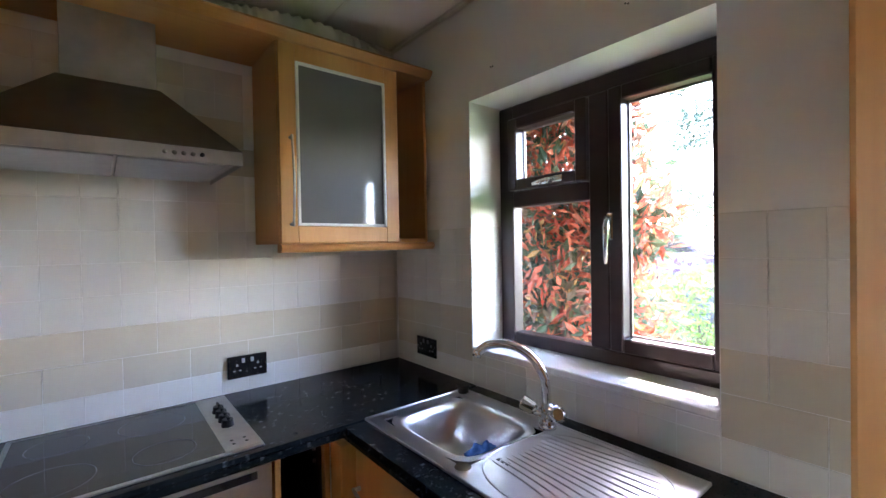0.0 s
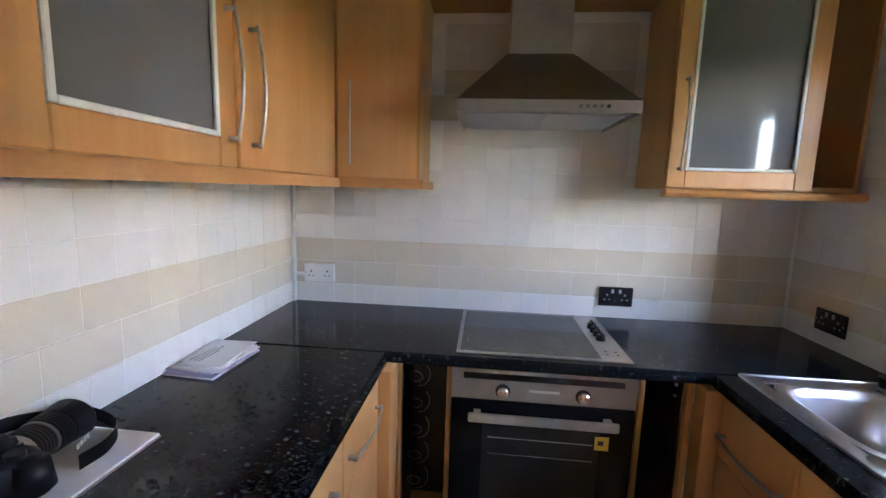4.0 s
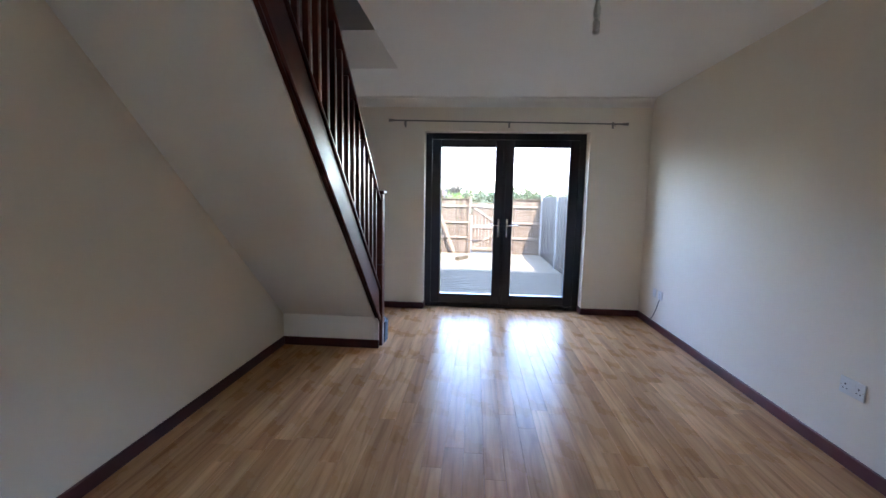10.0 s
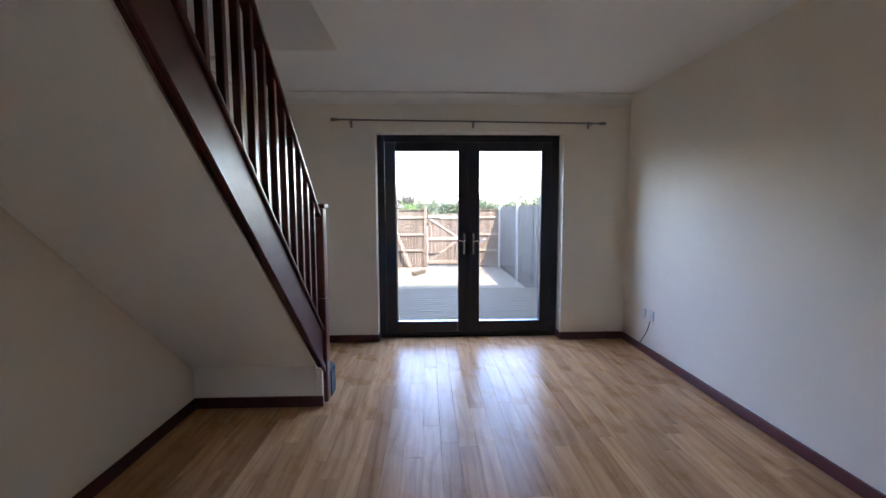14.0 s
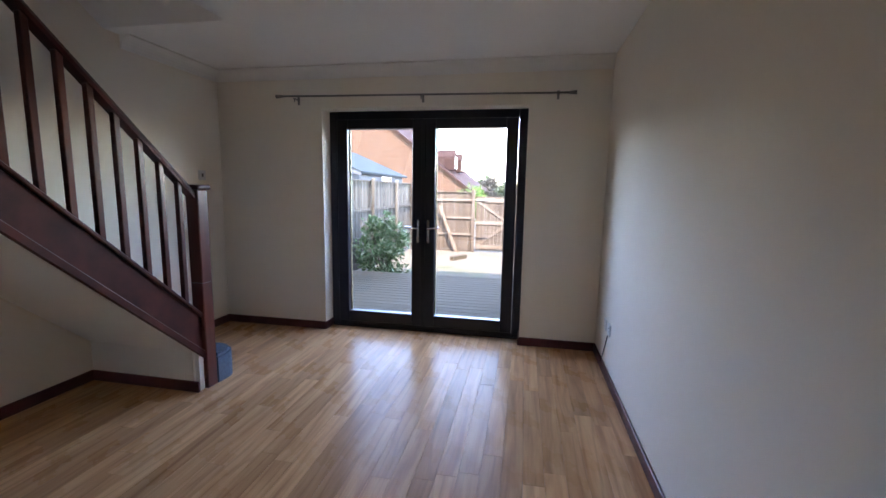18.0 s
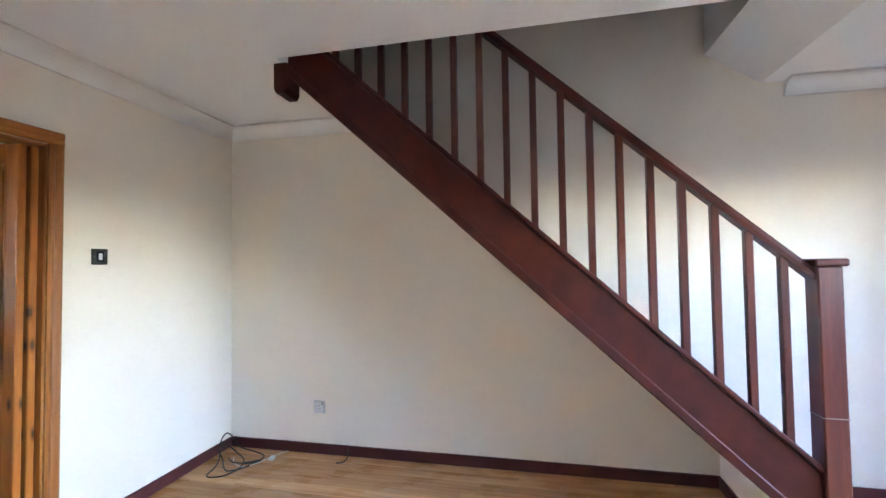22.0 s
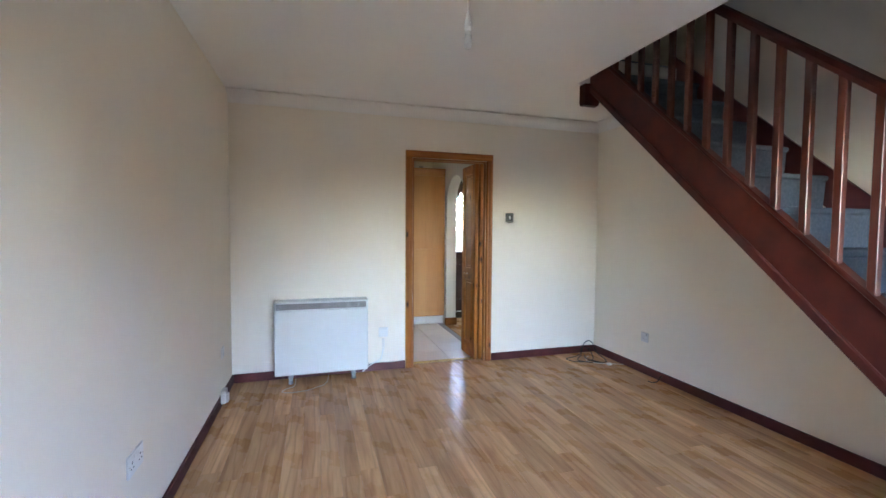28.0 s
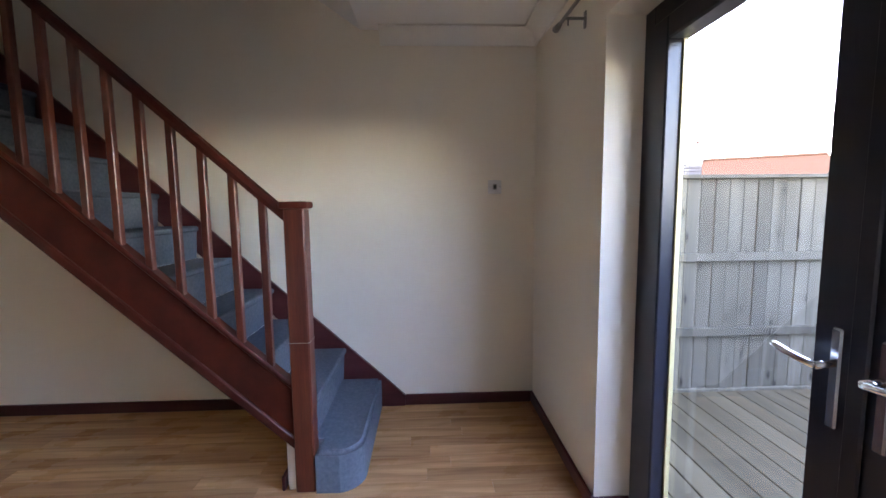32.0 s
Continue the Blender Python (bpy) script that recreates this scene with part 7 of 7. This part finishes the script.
def car():
    cx, cy, z = 6.9, -13.2, 0.22
    c = thing("parked_car", (cx, cy, z), "dark purple parked hatchback car on the road", "car")
    side = [(-2.0, 0.32), (-2.02, 0.62), (-1.85, 0.80), (-1.10, 0.93), (-0.55, 1.36), (0.0, 1.45), (0.75, 1.43), (1.45, 1.12), (1.85, 0.98), (2.02, 0.85), (2.02, 0.38), (1.75, 0.24), (-1.8, 0.22)]
    bm = b_prism(bmesh.new(), [(cx + a, z + b) for a, b in side], 1, cy - 0.82, cy + 0.82)
    bmesh.ops.bevel(bm, geom=[e for e in bm.edges if abs(e.verts[0].co.y - e.verts[1].co.y) < 1e-4], offset=0.09, segments=3, affect="EDGES")
    part("body", bm, M_CAR, c)
    for s in (-1, 1):
        for w in ([(-0.98, 0.95), (-0.52, 1.31), (0.05, 1.38), (0.05, 0.95)], [(0.12, 0.95), (0.12, 1.38), (0.70, 1.36), (1.32, 1.08), (1.3, 0.98)]):
            y = cy + s * 0.822
            prism("side_window", [(cx + a, z + b) for a, b in w], 1, min(y, y + s * 0.006), max(y, y + s * 0.006), M_CERAMIC, c)
        for wx in (-1.28, 1.3):
            wh = part("wheel", b_cyl(bmesh.new(), (cx + wx, cy + s * 0.66, z + 0.30), (cx + wx, cy + s * 0.85, z + 0.30), 0.30, None, 24), M_BLACK, c)
            part("rim", b_cyl(bmesh.new(), (cx + wx, cy + s * 0.845, z + 0.30), (cx + wx, cy + s * 0.857, z + 0.30), 0.19, None, 18), M_STEEL, wh)
        part("headlight", b_ball(bmesh.new(), (cx - 1.93, cy + s * 0.6, z + 0.68), 0.1, 0.6, 1.2, 0.8), M_WHITE, c, smooth=True)


M_CAR = plain("purple_car_paint", (0.035, 0.015, 0.045), (0.045, 0.02, 0.055), 0.2, scale=2, coat=0.8)
car()


# ---- buildings beyond the garden ----
def brick_mat():
    m, nd, ln, p = material("brick_far")
    tc = nd.new("ShaderNodeTexCoord")
    mp = nd.new("ShaderNodeMapping")
    mp.inputs["Rotation"].default_value = (radians(90), 0, 0)
    ln.new(tc.outputs["Object"], mp.inputs[0])
    b = nd.new("ShaderNodeTexBrick")
    b.inputs["Color1"].default_value, b.inputs["Color2"].default_value, b.inputs["Mortar"].default_value = (0.0598, 0.0292, 0.015, 1), (0.0802, 0.0408, 0.0218, 1), (0.0918, 0.0721, 0.0517, 1)
    b.inputs["Scale"].default_value = 1.0
    b.inputs["Brick Width"].default_value, b.inputs["Row Height"].default_value, b.inputs["Mortar Size"].default_value = 0.225, 0.075, 0.008
    ln.new(mp.outputs[0], b.inputs["Vector"])
    ln.new(b.outputs["Color"], p.inputs["Base Color"])
    p.inputs["Roughness"].default_value = 0.9
    p.inputs["Specular IOR Level"].default_value = 0.1
    return m


M_BRICK = brick_mat()
M_RTILE = plain("red_roof_tiles", (0.038, 0.0205, 0.0152), (0.0281, 0.0152, 0.0114), 0.9, scale=9, grain=0.3, grain_scale=18, spec=0.08)
M_SHED = plain("dark_shed_boards", (0.045, 0.048, 0.055), (0.07, 0.072, 0.08), 0.7, scale=7)
M_FELT = plain("grey_green_felt", (0.0308, 0.0374, 0.0374), (0.0248, 0.0308, 0.0314), 0.9, scale=4, spec=0.08)


def house(name, x0, x1, y0, y1, eave, ridge, label, dormers=(), windows=()):
    h = thing(name, ((x0 + x1) / 2, (y0 + y1) / 2, -0.35), label, "house")
    cx = (x0 + x1) / 2
    prism("wall", [(x0, -0.35), (x1, -0.35), (x1, eave), (cx, ridge), (x0, eave)], 1, y0, y1, M_BRICK, h)
    t, o = 0.14, 0.28
    sl = (ridge - eave) / (cx - x0)
    for s, xe in ((-1, x0), (1, x1)):
        xo = xe + s * o
        zo = eave - sl * o
        out = [(xo, zo + 0.02), (cx, ridge + 0.03), (cx, ridge + 0.03 + t), (xo, zo + t)]
        r = prism("roof", out, 1, y0 - 0.2, y1 + 0.2, M_RTILE, h, "red-brown tiled roof slope")
        for k in range(int((cx - x0) / 0.32)):
            q = k / ((cx - x0) / 0.32)
            xx = xo + (cx - xo) * q
            zz = zo + t + (ridge + 0.03 - zo) * q
            prism("tile_course", [(xx, zz + 0.005), (xx - s * 0.02, zz + 0.03), (xx - s * 0.30, zz + 0.03 + sl * 0.28 - 0.02), (xx - s * 0.30, zz + sl * 0.30 - 0.01)], 1, y0 - 0.2, y1 + 0.2, M_RTILE, r)
    box("fascia", (x0 - 0.04, x0 + 0.02, y0 - 0.2, y0 - 0.17, eave - 0.2, eave), M_WHITE, h, 0)
    for (dx, dy, dz) in dormers:
        d = prism("dormer", [(dy - 0.6, dz), (dy + 0.6, dz), (dy + 0.6, dz + 0.8), (dy, dz + 1.25), (dy - 0.6, dz + 0.8)], 0, dx - 1.1, dx + 0.1, M_RTILE, h, "small tiled dormer")
        box("dormer_window", (dx + 0.1, dx + 0.13, dy - 0.4, dy + 0.4, dz + 0.15, dz + 0.75), M_CERAMIC, d, 0)
        box("dormer_frame", (dx + 0.1, dx + 0.12, dy - 0.45, dy + 0.45, dz + 0.1, dz + 0.8), M_UPVC_W, d, 0)
    for (wx, wz) in windows:
        w = box("window", (wx - 0.5, wx + 0.5, y0 - 0.03, y0 - 0.005, wz - 0.5, wz + 0.5), M_WHITE, h, 0)
        box("pane", (wx - 0.44, wx - 0.03, y0 - 0.04, y0 - 0.031, wz - 0.44, wz + 0.44), M_CERAMIC, w, 0)
        box("pane", (wx + 0.03, wx + 0.44, y0 - 0.04, y0 - 0.031, wz - 0.44, wz + 0.44), M_CERAMIC, w, 0)
    return h


house("brick_house", -16.5, -0.5, 26.0, 38.0, 1.55, 7.63, "brick house with a steep red tiled roof and dormers", ((-1.5, 27.6, 2.65), (-1.5, 30.4, 2.65)), ((-4.2, 0.4),))
s = thing("shed", (-3.5, 14.4, -0.35), "blue-grey timber outbuilding with a grey-green felt roof behind the fence", "shed")
prism("wall", [(-1.6, -0.35), (-1.6, 1.82), (-3.5, 2.62), (-5.4, 1.82), (-5.4, -0.35)], 1, 12.3, 16.5, M_SHED, s)
for sg in (1, -1):
    prism("roof", [(-3.5, 2.68), (-3.5 + sg * 2.05, 1.815), (-3.5 + sg * 2.05, 1.875), (-3.5, 2.745)], 1, 12.1, 16.7, M_FELT, s, "grey-green felt roof slope")
    prism("bargeboard", [(-3.5, 2.59), (-3.5 + sg * 2.05, 1.725), (-3.5 + sg * 2.05, 1.81), (-3.5, 2.675)], 1, 12.1, 12.125, M_SHED, s)
for k in range(8):
    z = 0.35 + 0.18 * k
    box("weatherboard", (-1.599, -1.585, 12.3, 16.5, z, z + 0.165), M_SHED, s, 0.003)
w = box("window", (-1.584, -1.570, 14.15, 15.15, 1.50, 1.80), M_WHITE, s, 0)
for k in range(3):
    box("pane", (-1.569, -1.562, 14.19 + 0.32 * k, 14.47 + 0.32 * k, 1.53, 1.77), M_CERAMIC, w, 0)
# the neighbouring roofs seen over the west fence
nh = thing("far_house", (-13.1, 14.6, -0.35), "brick house with grey and orange tiled roofs beyond the fence", "house")
turn = Matrix.Translation((-13.1, 14.6, -0.62)) @ Matrix.Rotation(radians(-33.4), 4, "Z")


def turned(name, bm, mat, parent, label=""):
    bm.transform(turn)
    return part(name, bm, mat, parent, label)


M_ORTILE = plain("orange_roof_tiles", (0.0528, 0.0264, 0.0152), (0.0432, 0.0208, 0.012), 0.9, scale=9, grain=0.3, grain_scale=18, spec=0.08)
M_SLATE = plain("grey_slates", (0.0385, 0.0378, 0.0371), (0.0301, 0.0294, 0.0287), 0.9, scale=9, spec=0.08)
turned("wall", b_box(bmesh.new(), -2.3, 2.3, -5.0, 4.6, -0.35, 2.35), M_BRICK, nh)
turned("roof", b_prism(bmesh.new(), [(-2.6, 2.30), (0.0, 3.48), (2.6, 2.30)], 1, -5.2, -0.02), M_SLATE, nh, "grey slate roof")
bm = bmesh.new()
v = [bm.verts.new(p) for p in ((-2.7, 0.0, 2.32), (2.7, 0.0, 2.32), (2.7, 5.0, 2.32), (-2.7, 5.0, 2.32), (0.0, 0.0, 3.56), (0.0, 3.6, 3.56))]
for f in ((0, 1, 2, 3), (0, 4, 1), (1, 4, 5, 2), (2, 5, 3), (3, 5, 4, 0)):
    bm.faces.new([v[k] for k in f])
bmesh.ops.recalc_face_normals(bm, faces=bm.faces)
rf = turned("roof", bm, M_ORTILE, nh, "orange tiled hipped roof")
turned("ridge_tile_row", b_cyl(bmesh.new(), (0, 0.0, 3.56), (0, 3.6, 3.56), 0.07, None, 8), M_ORTILE, rf)
for k in range(8):
    q = (k + 0.5) / 8
    x, z = 2.6 * (1 - q), 2.30 + 1.18 * q
    turned("slate_course", b_box(bmesh.new(), x - 0.03, x + 0.03, -5.2, -0.03, z, z + 0.03), M_SLATE, nh)
ch = turned("chimney", b_box(bmesh.new(), -0.25, 0.25, -0.38, 0.02, 2.8, 4.10, 0.01), M_CONC, nh, "pale rendered chimney")
turned("chimney_cap", b_box(bmesh.new(), -0.29, 0.29, -0.42, 0.06, 4.101, 4.17, 0.01), M_CONC, ch)
turned("chimney_pot", b_cyl(bmesh.new(), (0, -0.18, 4.17), (0, -0.18, 4.30), 0.08, 0.07, 12), M_RTILE, ch)
# hedge line far beyond the back fence
hd = thing("far_hedge", (3, 46, -0.35), "distant hedge and trees beyond the garden", "hedge")
cs = [((-2.0 + 0.42 * k, 46 + rng.uniform(-1, 1), rng.uniform(0.5, 1.2) + 0.62 * (k % 3) + 0.25 * math.sin(k * 0.37)), rng.uniform(0.6, 0.95)) for k in range(62)]
leaves("hedge_leaves", rng, cs, 15000, 0.30, leaf_mat("far_leaves", [(0.0, (0.05, 0.075, 0.035)), (0.6, (0.10, 0.12, 0.06)), (1.0, (0.17, 0.18, 0.10))]), hd, 0.8, slim=0.6)
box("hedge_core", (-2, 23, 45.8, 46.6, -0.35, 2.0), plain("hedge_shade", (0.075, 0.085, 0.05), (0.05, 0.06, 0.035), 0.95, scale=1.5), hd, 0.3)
shrub("far_mound_shrub", (-0.6, 42.0, -0.35), 1.3, 1.0, 3.0, 1500, 0.26, leaf_mat("dry_leaves", [(0.0, (0.05, 0.044, 0.032)), (0.6, (0.08, 0.072, 0.054)), (1.0, (0.11, 0.10, 0.078))], 0.9), rng, "rounded grey-brown shrub far beyond the back fence", "shrub", 40, slim=0.6)
shrub("lime_shrub", (0.42, 20.5, -0.35), 1.0, 0.7, 2.0, 2600, 0.13, M_LIME, rng, "low domed bright green shrub beyond the back fence", "shrub", 44)


# ---- floor planks ----
def shared_box(name, sx, sy, sz, mat, bevel):
    bm = b_box(bmesh.new(), -sx / 2, sx / 2, -sy / 2, sy / 2, -sz, 0.0)
    e = [e for e in bm.edges if all(v.co.z > -1e-5 for v in e.verts)]
    bmesh.ops.bevel(bm, geom=e, offset=bevel, segments=1, affect="EDGES")
    me = bpy.data.meshes.new(name)
    bm.to_mesh(me)
    bm.free()
    me.materials.append(mat)
    return me


def lay_planks():
    rnd = random.Random(11)
    fl = bpy.data.objects["floor"]
    pw = 0.1036
    meshes = {}
    for i in range(35):
        x = pw * i + pw / 2
        y = -rnd.uniform(0.09, 0.85)
        lo = -0.0792 if DR[0] - 0.045 < x < DR[1] + 0.045 else 0.0
        while y < LN + 0.12:
            ln_ = rnd.choice((0.98, 1.14, 1.29))
            a, b = max(y, lo), min(y + ln_, LN + (0.14 if FD[0] < x < FD[1] else 0.0))
            y += ln_
            if b - a < 0.02:
                continue
            key = round(b - a, 3)
            if key not in meshes:
                meshes[key] = shared_box("plank", pw - 0.0005, key - 0.0005, 0.011, M_LAM, 0.0007)
            ob = new("plank", meshes[key])
            ob.parent = fl
            ob.location = (x, (a + b) / 2, 0.0)


lay_planks()


# ---- kitchen floor tiles ----
M_FTILE = plain("cream_floor_tile", (0.80, 0.735, 0.635), (0.77, 0.70, 0.595), 0.40, scale=2.5, rnd=7)


def lay_floor_tiles():
    fl = bpy.data.objects["floor_kitchen"]
    me = shared_box("tile", 0.3245, 0.3245, 0.0075, M_FTILE, 0.0015)
    for i in range(-1, 8):
        for j in range(0, 8):
            x, y = 1.61 + 0.33 * (i - 0.5), -0.44 - 0.33 * (j - 0.5)
            if x < KW - 0.05 or x > KE or y < KS:
                continue
            ob = new("tile", me)
            ob.parent = fl
            ob.location = (x, y, 0.0)


lay_floor_tiles()


# ---- wall tiles ----
def tile_glaze(name, a, b):
    """Glazed tile with a soft uneven face; each tile in its own tone."""
    m, nd, ln, p = material(name)
    v = mapped(nd, ln, rnd=5)
    n = noise_tex(nd, ln, v, 4, 4)
    info = nd.new("ShaderNodeObjectInfo")
    col = mixed(nd, ln, 1.0, ramp(nd, ln, n, [(0.3, a), (0.72, b)]), ramp(nd, ln, info.outputs["Random"], [(0.0, (0.965, 0.965, 0.96)), (0.6, (1, 1, 1)), (1.0, (1.015, 1.015, 1.015))]), "MULTIPLY")
    ln.new(col, p.inputs["Base Color"])
    p.inputs["Roughness"].default_value = 0.22
    bump(nd, ln, p, noise_tex(nd, ln, v, 16, 2), 0.25, 0.003)
    return m


M_WTILE = tile_glaze("white_wall_tile", (0.76, 0.735, 0.68), (0.73, 0.70, 0.64))
M_BTILE = tile_glaze("beige_wall_tile", (0.66, 0.595, 0.475), (0.625, 0.56, 0.44))
ROWS = [(CT + 0.002, 0.995, 0)] + [(0.995, 1.105, 1), (1.105, 1.215, 1)] + [(1.215 + 0.11 * k, 1.325 + 0.11 * k, 0) for k in range(5)] + [(1.765, 1.875, 1), (1.875, 1.985, 1), (1.985, 2.08, 0), (2.08, 2.173, 0)]


def tile_mesh(cache, w, h, mat):
    key = (round(w, 3), round(h, 3), mat.name)
    if key not in cache:
        cache[key] = shared_box("tile", w, h, 0.006, mat, 0.0008)
    return cache[key]


def lay_wall_tiles(wall, axis, at, out, u0, u1, rows, hidden, cut=()):
    """Glazed tiles on a wall: beige double-width bands between white rows."""
    cache = {}
    par = bpy.data.objects[wall]
    n = Vector((0, out, 0)) if axis == 0 else Vector((out, 0, 0))
    u = Vector((1, 0, 0)) if axis == 0 else Vector((0, 1, 0))
    z = Vector((0, 0, 1))
    if u.cross(z).dot(n) < 0:
        u = -u
    turn = Matrix((u, z, n)).transposed()
    for k, (z0, z1, beige) in enumerate(rows):
        w = 0.2035 if beige else 0.10175
        p = u0 - (0.10175 * (k % 2) if beige else 0.0)
        while p < u1 - 0.004:
            a, b = max(p, u0), min(p + w, u1)
            p += w
            if b - a < 0.012:
                continue
            c = (a + b) / 2
            zz0, zz1 = z0, z1
            if hidden(c, (z0 + z1) / 2):
                continue
            me = tile_mesh(cache, b - a - 0.0018, zz1 - zz0 - 0.0018, M_BTILE if beige else M_WTILE)
            ob = new("tile", me)
            ob.parent = par
            pos = (c, at + out * 0.0012, (zz0 + zz1) / 2) if axis == 0 else (at + out * 0.0012, c, (zz0 + zz1) / 2)
            ob.matrix_basis = Matrix.LocRotScale(pos, turn.to_quaternion(), None)


lay_wall_tiles("wall_kitchen_east", 1, KE, -1, KS + 0.008, KN - 0.012, ROWS, lambda c, z: z > 1.5 and (c > -0.79 or c < -1.67))
lay_wall_tiles("wall_kitchen_north", 0, KN - 0.004, -1, 2.118, KE - 0.008, ROWS[:6], lambda c, z: z > 1.5)
lay_wall_tiles("wall_south", 0, KS, 1, WN[1] + 0.002, KE - 0.008, ROWS[:6], lambda c, z: False)
lay_wall_tiles("wall_south", 0, KS, 1, 1.857, WN[0] - 0.002, ROWS[:6], lambda c, z: False)
lay_wall_tiles("wall_south", 0, KS, 1, WN[0], WN[1], [(CT + 0.002, 0.995, 0), (0.995, WN[2] - 0.014, 0)], lambda c, z: False)
lay_wall_tiles("wall_south", 1, WN[1], -1, -2.535, KS - 0.003, [(WN[2] + 0.014, 1.105, 0), (1.105, 1.215, 0), (1.215, 1.325, 0), (1.325, 1.435, 0), (1.435, 1.55, 0)], lambda c, z: False)
